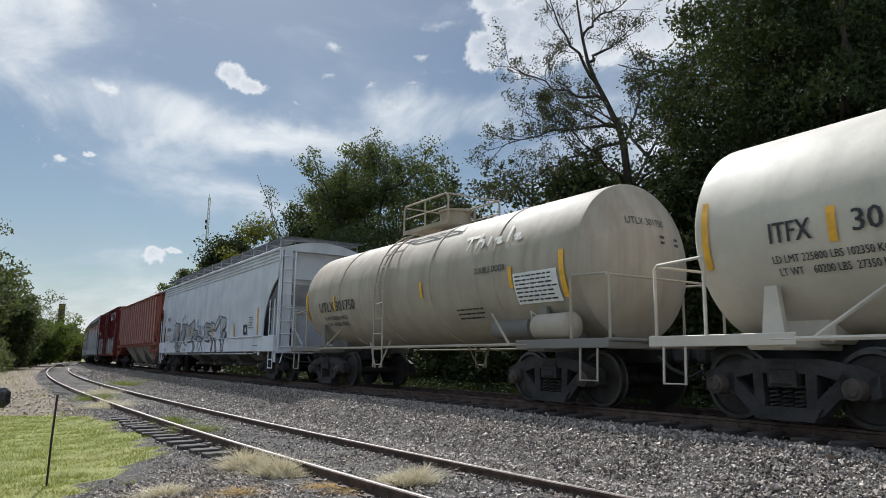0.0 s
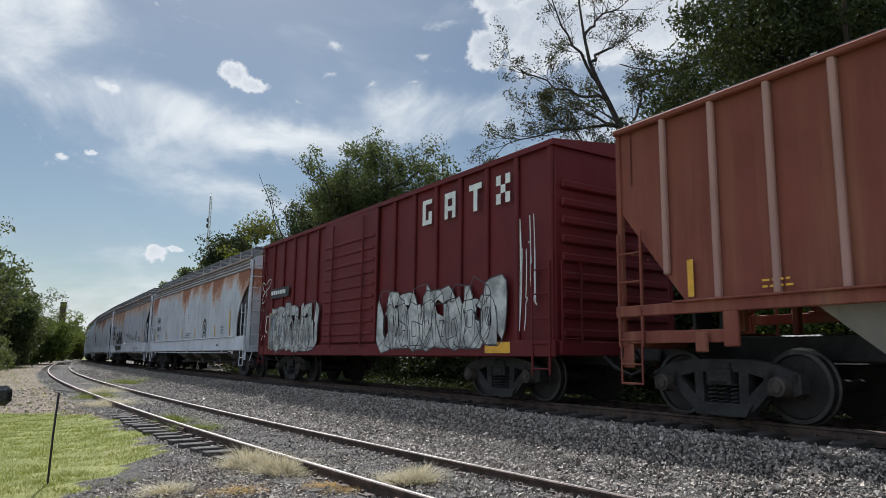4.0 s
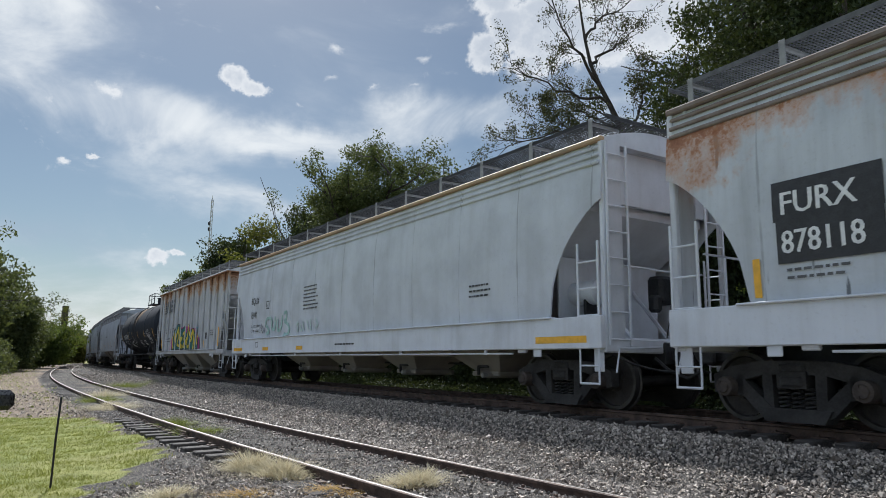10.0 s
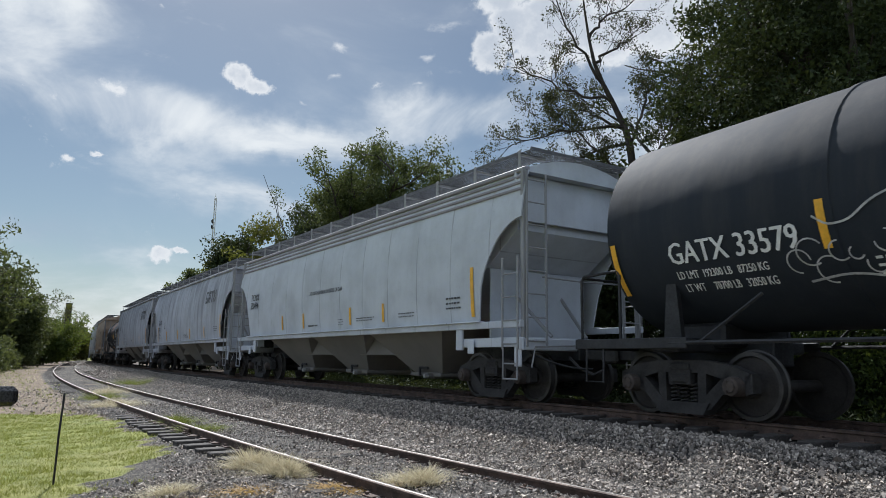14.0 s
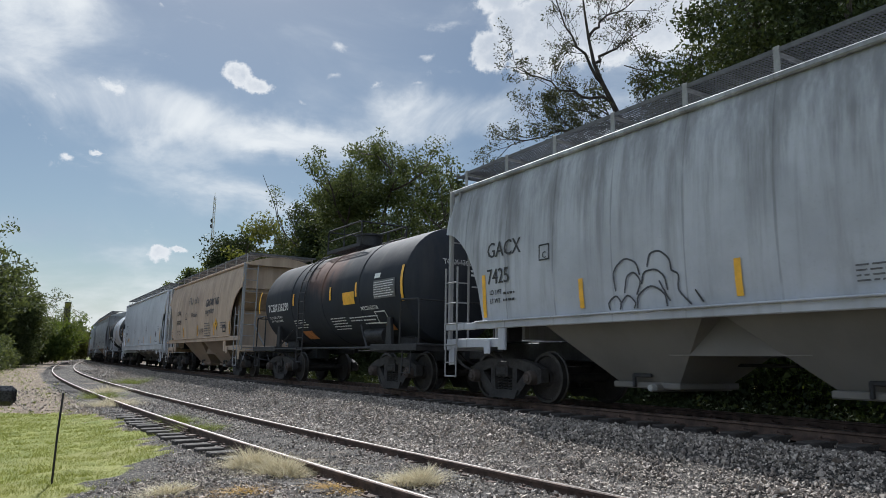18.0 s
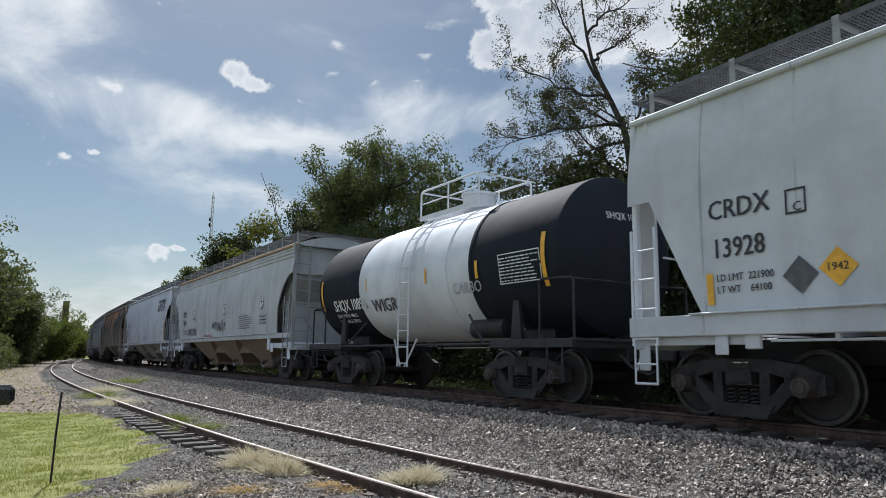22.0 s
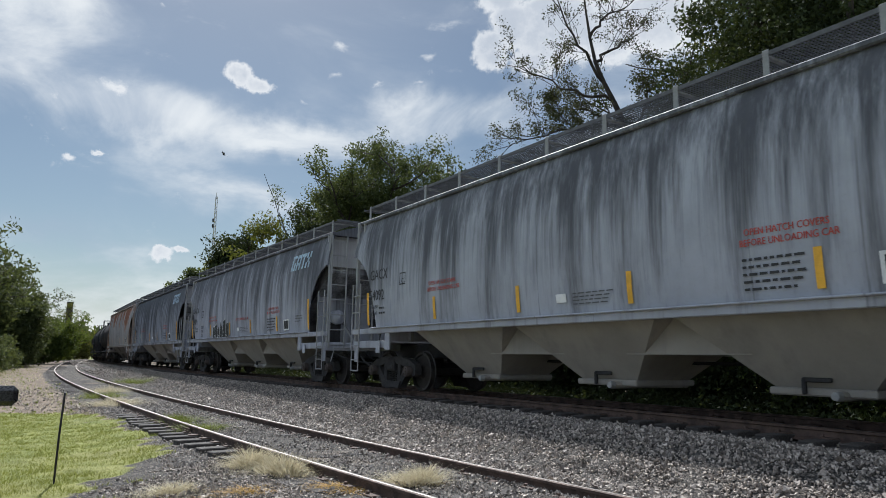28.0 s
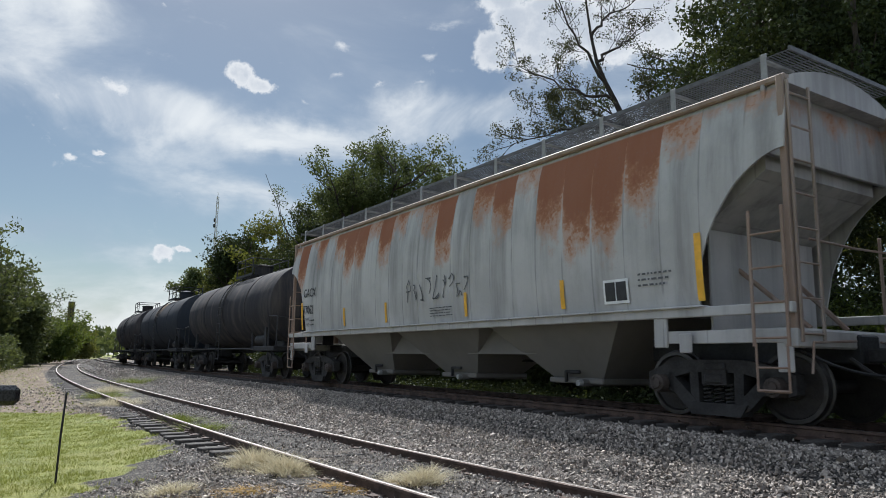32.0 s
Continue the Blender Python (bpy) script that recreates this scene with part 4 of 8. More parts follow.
def make_lawn():
    rng = np.random.default_rng(77)
    n = 170000
    p = np.column_stack([rng.uniform(-17, -3.0, n), 6.2 + 11.0 * rng.random(n) ** 1.25])
    keep = lawn_cover(p, near_path(SIDE, p, -12, 40)[0]) > 0.2 + 0.6 * rng.random(n)
    keep &= p[:, 0] > -0.75 * p[:, 1] - 1.5
    p = p[keep]
    n = len(p)
    z = ground_height(p)[0]
    h = 0.032 * rng.uniform(0.5, 1.5, n)
    a = rng.uniform(0, 2 * np.pi, n)
    side = np.stack([np.cos(a), np.sin(a)], 1) * 0.006
    tip = p + rng.normal(0, 0.03, (n, 2))
    v = np.stack([np.column_stack([p - side, z - 0.01]), np.column_stack([p + side, z - 0.01]), np.column_stack([tip, z + h])], 1).reshape(-1, 3)
    tagged(new("grass", big_mesh("grass", v, np.arange(3 * n).reshape(n, 3), M_GRASS)), "short mown green grass", "grass", kind="stuff")


make_lawn()

# a thin dark rod stuck in the lawn
rod = Geo().tube([(0, 0, -0.2), (0.01, 0, 0.5), (0.03, 0, 0.97)], 0.012, 7)
rod = tagged(new("marker_rod", rod.mesh("marker_rod", M_DARK)), "thin dark metal rod standing in the lawn", "rod")
rod.location = (-4.36, 8.08, 0.1)


# the parked vehicle at the edge of the lawn, of which little more than a mirror shows
def make_vehicle():
    car = tagged(new("parked_car"), "white parked car with a black door mirror", "car")
    white, glass, rubber = plain("car_white", (0.72, 0.72, 0.70), 0.25, 0, 0.05), plain("car_glass", (0.02, 0.025, 0.03), 0.08, 0, 0.1), plain("tyre_rubber", (0.02, 0.02, 0.02), 0.9)
    body = [(-2.2, 0.35), (-2.25, 0.75), (-2.1, 0.95), (-1.0, 1.02), (2.0, 0.98), (2.2, 0.7), (2.2, 0.35), (1.75, 0.25), (-1.75, 0.25)]
    part("body", Geo().loft([[(x * k, y, z) for x, z in body] for y, k in ((-0.88, 0.97), (-0.82, 1.0), (0.82, 1.0), (0.88, 0.97))]), white, car)
    cab = [(-1.0, 1.02), (-0.35, 1.48), (1.1, 1.50), (1.9, 1.0)]
    part("cabin", Geo().loft([[(x, y * k, z) for (x, z), k in zip(cab, (1.0, 0.85, 0.85, 1.0))] for y in (-0.80, 0.80)]), glass, car)
    part("roof", Geo().box((0.4, 0, 1.51), (1.5, 1.36, 0.05), 0.02), white, car)
    for x in (-1.4, 1.4):
        for y in (-0.80, 0.80):
            w = part("wheel", Geo().lathe([(0.05, -0.11), (0.24, -0.12), (0.32, -0.10), (0.33, 0), (0.32, 0.10), (0.24, 0.12), (0.05, 0.11)], "y", 22, (x, y, 0.33)), rubber, car)
    m = Geo().box((-0.62, 1.05, 1.05), (0.12, 0.24, 0.19), 0.045).tube([(-0.6, 0.85, 0.98), (-0.6, 0.98, 1.02)], 0.03, 6)
    part("door_mirror", m, plain("mirror_black", (0.015, 0.015, 0.017), 0.3, 0, 0.1), car, "glossy black door mirror")
    car.matrix_basis = pose(-4.78, 5.71, 0.05, 0, 0, -57.5)
    return car


make_vehicle()


# far off: a brick chimney and a lattice mast
def make_chimney():
    g = Geo()
    g.lathe([(1.25, -1), (1.12, 10), (1.02, 19.2), (1.12, 19.3), (1.12, 20.0), (0.8, 20.0), (0.8, 19)], "z", 18)
    ob = tagged(new("chimney", g.mesh("chimney", plain("chimney_brick", (0.030, 0.026, 0.026), 0.9, 0, 0.3, 2))), "tall dark brick factory chimney above the trees", "chimney")
    ob.location = (-135.5, 250, 0)


def make_mast():
    root = tagged(new("radio_mast"), "slim pale lattice radio mast beyond the trees", "mast")
    steel = plain("mast_steel", (0.45, 0.44, 0.44), 0.6, 0.3, 0.2)
    legs = [Vector((0.55 * math.cos(t), 0.55 * math.sin(t), 0)) for t in (0.5, 2.6, 4.7)]
    for p in legs:
        part("leg", Geo().tube([p, p * 0.9 + Vector((0, 0, 71))], 0.14, 5), steel, root)
    g = Geo()
    for i in range(34):
        for a, b in ((0, 1), (1, 2), (2, 0)):
            g.tube([legs[a] + Vector((0, 0, 2.1 * i)), legs[b] + Vector((0, 0, 2.1 * i + 2.1))], 0.07, 4)
    tagged(part("bracing", g, steel, root), kind="stuff")
    part("antenna", Geo().tube([(0, 0, 70), (0, 0, 73)], 0.12, 5), steel, root)
    for z in (58, 60.5):
        part("dish", Geo().lathe([(0.1, -0.3), (0.9, 0.0), (0.95, 0.25), (0.1, 0.3)], "x", 14, (-0.9, 0, z)), M_DARK, root)
    root.location = (-102.5, 300, 0)


def make_far_wood():
    """The wooded rise that closes the view beyond the curve."""
    rng = np.random.default_rng(9)
    a = np.radians(rng.uniform(-100, 75, 2600))
    d = rng.uniform(190, 420, 2600)
    p = np.column_stack([np.sin(a) * d, np.cos(a) * d])
    h = 2 + 4.5 * rng.random(2600) + 1.5 * np.sin(a * 9)
    v, f = leaf_cloud(np.column_stack([p, np.maximum(1.5, h)]), 4.5, 26, 1.1, rng)
    tagged(new("far_wood", big_mesh("far_wood", v, f, M_LEAF_MID)), "distant green woods closing the horizon", "trees", kind="stuff")


make_chimney()
make_mast()
make_far_wood()

# ---- running gear, shared by all cars ----
def wheelset_mesh():
    g = Geo()
    for k in (-1, 1):
        prof = [(0.10, 0.66), (0.40, 0.70), (0.43, 0.675), (0.485, 0.68), (0.485, 0.705), (0.457, 0.715), (0.452, 0.81), (0.40, 0.815), (0.38, 0.775), (0.17, 0.79), (0.15, 0.84), (0.085, 0.845)]
        prof = [(r, k * a) for r, a in prof]
        s = len(g.f)
        g.lathe(prof if k > 0 else prof, "y", 28)
        for i in range(28 * 4, 28 * 8):
            g.mi[s + i] = 1
    g.lathe([(0.085, -1.02), (0.085, 1.02)], "y", 12)
    return g.mesh("wheelset", [M_WHEEL, M_TREAD])


def side_frame_mesh(mat):
    g = Geo()
    w = 0.085
    top = [(-1.10, 0.62), (-0.84, 0.72), (-0.42, 0.79), (0.42, 0.79), (0.84, 0.72), (1.10, 0.62), (1.10, 0.50), (0.74, 0.53), (0.40, 0.62), (-0.40, 0.62), (-0.74, 0.53), (-1.10, 0.50)]
    g.prism(top, -w, w)
    for k in (-1, 1):
        g.prism([(k * x, z) for x, z in ((0.70, 0.58), (0.84, 0.50), (0.48, 0.14), (0.30, 0.08), (0.32, 0.24))][::k], -w, w)
        g.prism([(k * x, z) for x, z in ((0.28, 0.64), (0.42, 0.64), (0.40, 0.14), (0.27, 0.14))][::k], -w * 0.9, w * 0.9)
        g.prism([(k * x, z) for x, z in ((1.13, 0.62), (1.13, 0.38), (1.02, 0.34), (1.02, 0.60))][::k], -w, w)
        g.prism([(k * x, z) for x, z in ((0.78, 0.62), (0.78, 0.36), (0.69, 0.34), (0.69, 0.62))][::k], -w, w)
    g.prism([(-0.48, 0.22), (0.48, 0.22), (0.38, 0.06), (-0.38, 0.06)], -w * 1.4, w * 1.4)
    g.box((0, -w - 0.02, 0.70), (0.34, 0.05, 0.10), 0.02)
    g.box((0, 0, 0.54), (0.30, 0.30, 0.14), 0.03)
    return g.mesh("side_frame", mat)


def bearing_mesh():
    g = Geo()
    g.lathe([(0.0, -0.20), (0.075, -0.20), (0.085, -0.18), (0.12, -0.17), (0.13, -0.12), (0.13, 0.06), (0.0, 0.06)], "y", 14)
    for i in range(3):
        t = 2 * math.pi * i / 3
        g.box((0.07 * math.cos(t), -0.205, 0.07 * math.sin(t)), (0.03, 0.02, 0.03))
    return g.mesh("bearing", M_CAST_BROWN)


def spring_mesh():
    g = Geo()
    for dx in (-0.17, 0.0, 0.17):
        pts = [(dx + 0.062 * math.cos(t), 0.062 * math.sin(t), 0.20 + 0.27 * t / (2 * math.pi * 5)) for t in np.linspace(0, 2 * math.pi * 5, 46)]
        g.tube(pts, 0.015, 4)
    return g.mesh("spring", M_CAST)


def bolster_mesh():
    g = Geo()
    g.loft([[(x, y, z) for x, z in ((-0.19, zl), (0.19, zl), (0.19, 0.66), (-0.19, 0.66))] for y, zl in ((-1.16, 0.46), (-0.9, 0.44), (-0.35, 0.30), (0.35, 0.30), (0.9, 0.44), (1.16, 0.46))])
    g.lathe([(0.30, 0.66), (0.30, 0.76), (0.2, 0.78)], "z", 16)
    for k in (-1, 1):
        g.box((k * 0.42, 0, 0.42), (0.10, 1.7, 0.12), 0.02)
        for j in (-1, 1):
            g.box((k * 0.43, j * 0.72, 0.44), (0.07, 0.16, 0.34), 0.02)
    return g.mesh("truck", M_CAST)


WHEELSET, FRAME_DARK, FRAME_BROWN = wheelset_mesh(), side_frame_mesh(M_CAST), side_frame_mesh(M_CAST_BROWN)
BEARING, SPRING, BOLSTER = bearing_mesh(), spring_mesh(), bolster_mesh()
AXLE = 0.89
wheelsets = []


def add_truck(car, x, frame_mesh):
    t = piece("truck", BOLSTER, car, pose(x, 0, 0))
    for k in (-1, 1):
        piece("side_frame", frame_mesh, t, pose(0, k * 1.04, 0))
        piece("spring", SPRING, t, pose(0, k * 1.04, 0))
        w = piece("wheelset", WHEELSET, t, pose(k * AXLE, 0, 0.457))
        wheelsets.append((car, w, k * AXLE))
        for j in (-1, 1):
            piece("bearing", BEARING, t, pose(k * AXLE, j * 1.08, 0.457, 0, 0, 0 if j < 0 else 180))
    return t


def coupler_mesh():
    g = Geo()
    g.box((0.30, 0, 0.85), (0.75, 0.16, 0.18), 0.02)
    g.box((0.70, -0.02, 0.85), (0.24, 0.30, 0.30), 0.05)
    g.box((0.66, 0.17, 0.85), (0.30, 0.08, 0.26), 0.03)
    g.tube([(0.1, -0.45, 0.80), (0.35, -0.45, 0.62), (0.62, -0.36, 0.50), (0.78, -0.25, 0.60)], 0.03, 6)
    return g.mesh("coupler", M_CAST)


COUPLER = coupler_mesh()


def bow(p, q, sag, n=6):
    p, q = Vector(p), Vector(q)
    return [p.lerp(q, i / n) + Vector((0, 0, -sag * 4 * (i / n) * (1 - i / n))) for i in range(n + 1)]


def ladder_geo(x, y, z0, z1, w, dx, dy, gap=0.38, r=0.02, stiles=True):
    """Stiles and rungs; w wide along (dx, dy)."""
    g = Geo()
    a, b = Vector((x - dx * w / 2, y - dy * w / 2, 0)), Vector((x + dx * w / 2, y + dy * w / 2, 0))
    if stiles:
        for p in (a, b):
            g.box((p.x, p.y, (z0 + z1) / 2), (0.04 if dx else 0.03, 0.03 if dx else 0.045, z1 - z0), 0.006)
    z = z0 + 0.10
    while z < z1 - 0.05:
        g.tube([(a.x, a.y, z), (b.x, b.y, z)], r * 0.75, 5)
        z += gap
    return g


TEXT = {}


def text_shape(s):
    """Flat outline of a word in the built-in font, capital height about 0.7, as vertices and faces."""
    if s not in TEXT:
        cu = bpy.data.curves.new("word", "FONT")
        cu.body, cu.resolution_u = s, 2
        ob = bpy.data.objects.new("word", cu)
        scene.collection.objects.link(ob)
        dg = bpy.context.evaluated_depsgraph_get()
        me = bpy.data.meshes.new_from_object(ob.evaluated_get(dg))
        TEXT[s] = ([tuple(v.co) for v in me.vertices], [tuple(p.vertices) for p in me.polygons])
        bpy.data.objects.remove(ob)
        bpy.data.curves.remove(cu)
        bpy.data.meshes.remove(me)
    return TEXT[s]


class Side:
    """What is painted or stuck on the side of a car that faces the siding, laid on its curve."""

    def __init__(self, car, surf, end, lift=0.006):
        self.car, self.surf, self.end, self.lift = car, surf, end, lift

    def lay(self, name, geo, mat, label=""):
        geo.v = [(x, -self.surf(z, x) - self.lift - y, z) for x, y, z in geo.v]
        return part(name, geo, mat, self.car, label, sharp=0)

    def words(self, s, x, z, size, mat, wide=1.0, slant=0.0, bold=None, label=""):
        v, f = text_shape(s)
        k = size / 0.70
        g = Geo()
        g.add([(x + (a * wide + b * slant) * k, 0.0, z + b * k) for a, b, _ in v], f)
        if bold is None:
            bold = size * 0.055
        if bold:
            g.add([(x + bold + (a * wide + b * slant) * k, 0.001, z + b * k) for a, b, _ in v], f)
        return self.lay("lettering", g, mat, label)

    def quad(self, g, pts, y=0.0):
        """A strip through pts pairs, cut finely enough to follow the curve."""
        g.add([(x, y, z) for x, z in pts], [tuple(range(len(pts)))])

    def stripe(self, x, z0, z1, w=0.10, lean=0.0, mat=None):
        g, n = Geo(), 5
        vs = []
        for i in range(n + 1):
            z = z0 + (z1 - z0) * i / n
            xx = x + lean * (i / n - 0.5)
            vs += [(xx - w / 2, 0, z), (xx + w / 2, 0, z)]
        g.add(vs, [(2 * i, 2 * i + 1, 2 * i + 3, 2 * i + 2) for i in range(n)])
        return self.lay("reflector", g, mat or M_YELLOW, "yellow reflective stripe")

    def bars(self, x, z, w, h, rows, mat, seed=0):
        """Small print, as plain bars."""
        r, g = random.Random(seed), Geo()
        step = h / rows
        for i in range(rows):
            zz, xx = z + h - (i + 0.8) * step, x
            while xx < x + w * r.uniform(0.75, 1.0):
                k = r.uniform(0.05, 0.17) * max(0.6, w)
                k = min(k, x + w - xx)
                if k < 0.02:
                    break
                g.add([(xx, 0, zz), (xx + k, 0, zz), (xx + k, 0, zz + step * 0.36), (xx, 0, zz + step * 0.36)], [(0, 1, 2, 3)])
                xx += k + 0.03
        return tagged(self.lay("small_print", g, mat), kind="stuff")

    def panel(self, x, z, w, h, mat, name="placard", y=0.0, label=""):
        g, n = Geo(), 4
        vs = []
        for i in range(n + 1):
            vs += [(x, y, z + h * i / n), (x + w, y, z + h * i / n)]
        g.add(vs, [(2 * i, 2 * i + 1, 2 * i + 3, 2 * i + 2) for i in range(n)])
        return self.lay(name, g, mat, label)

    def border(self, x, z, w, h, t, mat):
        g = Geo()
        for a, b, c, d in ((x, z, x + w, z + t), (x, z + h - t, x + w, z + h), (x, z, x + t, z + h), (x + w - t, z, x + w, z + h)):
            g.add([(a, 0, b), (c, 0, b), (c, 0, d), (a, 0, d)], [(0, 1, 2, 3)])
        return self.lay("placard", g, mat)

    def stroke(self, g, pts, w, y=0.0):
        """A painted line of width w."""
        n, vs = len(pts), []
        for i, (x, z) in enumerate(pts):
            (x0, z0), (x1, z1) = pts[max(0, i - 1)], pts[min(n - 1, i + 1)]
            l = math.hypot(x1 - x0, z1 - z0) or 1
            a, b = -(z1 - z0) / l * w / 2, (x1 - x0) / l * w / 2
            vs += [(x + a, y, z + b), (x - a, y, z - b)]
        g.add(vs, [(2 * i, 2 * i + 1, 2 * i + 3, 2 * i + 2) for i in range(n - 1)])

    def scrawl(self, x, z, w, h, mat, seed, n=7, t=0.03, label="", name="graffiti"):
        """Letter-like loops side by side, as sprayed or drawn by a quick arm."""
        r = random.Random(seed)
        for i in range(n):
            g = Geo()
            cx, k = x + w * (i + 0.5) / n, w / n * 0.75
            pts = [(cx + r.uniform(-k, k) * 0.6, z + h * r.choice((0.02, 0.25, 0.5, 0.75, 0.98)) + r.uniform(-0.05, 0.05) * h) for _ in range(5)]
            fine = []
            for a, b in zip(pts, pts[1:]):
                fine += [(a[0] + (b[0] - a[0]) * u / 5 + 0.15 * k * math.sin(math.pi * u / 5), a[1] + (b[1] - a[1]) * u / 5) for u in range(5)]
            self.stroke(g, fine + [pts[-1]], t, 0.001 * (i % 3))
            self.lay(name, g, mat, label)

    def brush(self, lines, w, mat, label="", y=0.0, name="graffiti"):
        """Sprayed strokes with round ends, one piece for each stroke."""
        for i, line in enumerate(lines):
            g = Geo()
            fine = []
            for a, b in zip(line, line[1:]):
                fine += [(a[0] + (b[0] - a[0]) * u / 4, a[1] + (b[1] - a[1]) * u / 4) for u in range(4)]
            fine.append(line[-1])
            for k in range(2 if len(fine) > 6 else 0):      # a rounder run of the arm
                fine = [fine[0]] + [((p[0] + 2 * q[0] + r[0]) / 4, (p[1] + 2 * q[1] + r[1]) / 4) for p, q, r in zip(fine, fine[1:], fine[2:])] + [fine[-1]]
            lift = y + 0.0015 * (i % 4)
            self.stroke(g, fine, w, lift)
            for (px, pz), (qx, qz), a, b in ((fine[0], fine[1], 0, 1), (fine[-1], fine[-2], len(g.v) - 1, len(g.v) - 2)):
                t0, o = math.atan2(qz - pz, qx - px) + math.pi / 2, len(g.v)
                g.v += [(px + w / 2 * math.cos(t0 + math.pi * q / 6), lift, pz + w / 2 * math.sin(t0 + math.pi * q / 6)) for q in range(1, 6)]
                g.f.append((a, *range(o, o + 5), b))
                g.mi.append(0)
            self.lay(name, g, mat, label)

    def shape(self, pts, fill, line, t, label="", y=0.0):
        """A sprayed flat shape, cut in strips so that it follows the side, with an outline."""
        if fill:
            g, m = Geo(), len(pts)
            xs = sorted(set([p[0] for p in pts] + list(np.arange(min(p[0] for p in pts), max(p[0] for p in pts), 0.08))))
            for xa, xb in zip(xs, xs[1:]):
                if xb - xa < 1e-4:
                    continue
                xm, cuts = (xa + xb) / 2, []
                for k in range(m):
                    (x0, z0), (x1, z1) = pts[k], pts[(k + 1) % m]
                    if (x0 - xm) * (x1 - xm) < 0:
                        at = lambda q: z0 + (z1 - z0) * (q - x0) / (x1 - x0)
                        cuts.append((at(xm), at(xa), at(xb)))
                cuts.sort()
                for lo, hi in zip(cuts[::2], cuts[1::2]):
                    for q in range(3):
                        u, w = q / 3, (q + 1) / 3
                        mixz = lambda j, f: lo[j] * (1 - f) + hi[j] * f
                        g.add([(xa, y, mixz(1, u)), (xb, y, mixz(2, u)), (xb, y, mixz(2, w)), (xa, y, mixz(1, w))], [(0, 1, 2, 3)])
            self.lay("graffiti", g.weld(), fill, label)
        if line:
            g, ring = Geo(), []
            for a, b in zip(pts, pts[1:] + pts[:1]):
                ring += [(a[0] + (b[0] - a[0]) * u / 4, a[1] + (b[1] - a[1]) * u / 4) for u in range(4)]
            self.stroke(g, ring + ring[:1], t, y + 0.003)
            self.lay("graffiti", g, line, label)

    def disc(self, name, x, z, r, mat, n=18):
        g = Geo()
        g.add([(x + r * math.cos(2 * math.pi * i / n), 0, z + r * math.sin(2 * math.pi * i / n)) for i in range(n)], [tuple(range(n))])
        return self.lay(name, g, mat)

    def letters(self, x, z, w, h, n, seed, fill, line, t, label, swell=1.0):
        """Fat sprayed letters, each a filled warped block with a counter and an outline."""
        r = random.Random(seed)
        for i in range(n):
            cx, a = x + w * (i + 0.5) / n, w / n * 0.56 * swell
            lean = r.uniform(-0.25, 0.25) * a
            k = r.randint(0, 3)
            m = 14
            rim = []
            for j in range(m):
                u = 2 * math.pi * j / m
                p, q = math.cos(u), math.sin(u)
                p, q = math.copysign(abs(p) ** 0.6, p), math.copysign(abs(q) ** 0.6, q)
                f = 1 + r.uniform(-0.16, 0.12)
                rim.append((cx + p * a * f + lean * q, z + h / 2 + q * h / 2 * f))
            g = Geo()
            inner = [(cx + (px - cx) * 0.30 + (0.1 if k % 2 else -0.1) * a, z + h / 2 + (pz - z - h / 2) * 0.36 + (0.08 * h if k < 2 else -0.08 * h)) for px, pz in rim]
            vs = [(px, 0.0008 * (i % 3), pz) for px, pz in rim + inner]
            skip = {0: (0, 1), 1: (6, 7), 2: (10, 11), 3: (3, 4)}[k]
            g.add(vs, [(j, (j + 1) % m, m + (j + 1) % m, m + j) for j in range(m) if j not in skip])
            self.lay("graffiti", g, fill, label)
            g = Geo()
            self.stroke(g, rim + rim[:1], t, 0.004 + 0.0008 * (i % 3))
            self.stroke(g, inner + inner[:1], t * 0.8, 0.004)
            for _ in range(2):
                j = r.randint(0, m - 1)
                self.stroke(g, [rim[j], inner[(j + 2) % m]], t * 0.8, 0.005)
            self.lay("graffiti", g, line, label)

    def end_map(self, geo, name, mat):
        """On the leading end; x of the outline runs across the car."""
        geo.v = [(self.end(x, z) + 0.012, x, z) for x, y, z in geo.v]
        return part(name, geo, mat, self.car, sharp=0)

    def end_words(self, s, y, z, size, mat):
        v, f = text_shape(s)
        k = size / 0.70
        g = Geo()
        g.add([(y + a * k * 0.85, 0, z + b * k) for a, b, _ in v], f)
        return self.end_map(g, "lettering", mat)

    def end_bars(self, y, z, w, h, rows, mat):
        g = Geo()
        for i in range(rows):
            zz = z + h * i / rows
            g.add([(y, 0, zz), (y + w, 0, zz), (y + w, 0, zz + h / rows * 0.5), (y, 0, zz + h / rows * 0.5)], [(0, 1, 2, 3)])
        return tagged(self.end_map(g, "small_print", mat), kind="stuff")

    def ring(self, g, x, z, r, w, n=18, a0=0.0, a1=360.0, sx=1.0, y=0.0):
        pts = [(x + sx * r * math.cos(radians(t)), z + r * math.sin(radians(t))) for t in np.linspace(a0, a1, n)]
        self.stroke(g, pts, w, y)


# ---- covered hoppers ----
def make_profile(kind, eave):
    """Half width of the side at a height above the rail."""
    if kind == "round":
        zs, ys = (0.9, 1.3, 1.8, 2.4, 3.0, 3.5, 3.95, eave), (1.47, 1.50, 1.56, 1.59, 1.58, 1.54, 1.47, 1.38)
    elif kind == "flat":
        zs, ys = (0.9, 1.3, 1.8, 2.6, 3.4, 3.75, eave), (1.55, 1.55, 1.57, 1.58, 1.56, 1.53, 1.46)
    else:
        zs, ys = (0.9, eave), (1.50, 1.50)
    return lambda z, x=0: float(np.interp(z, zs, ys))


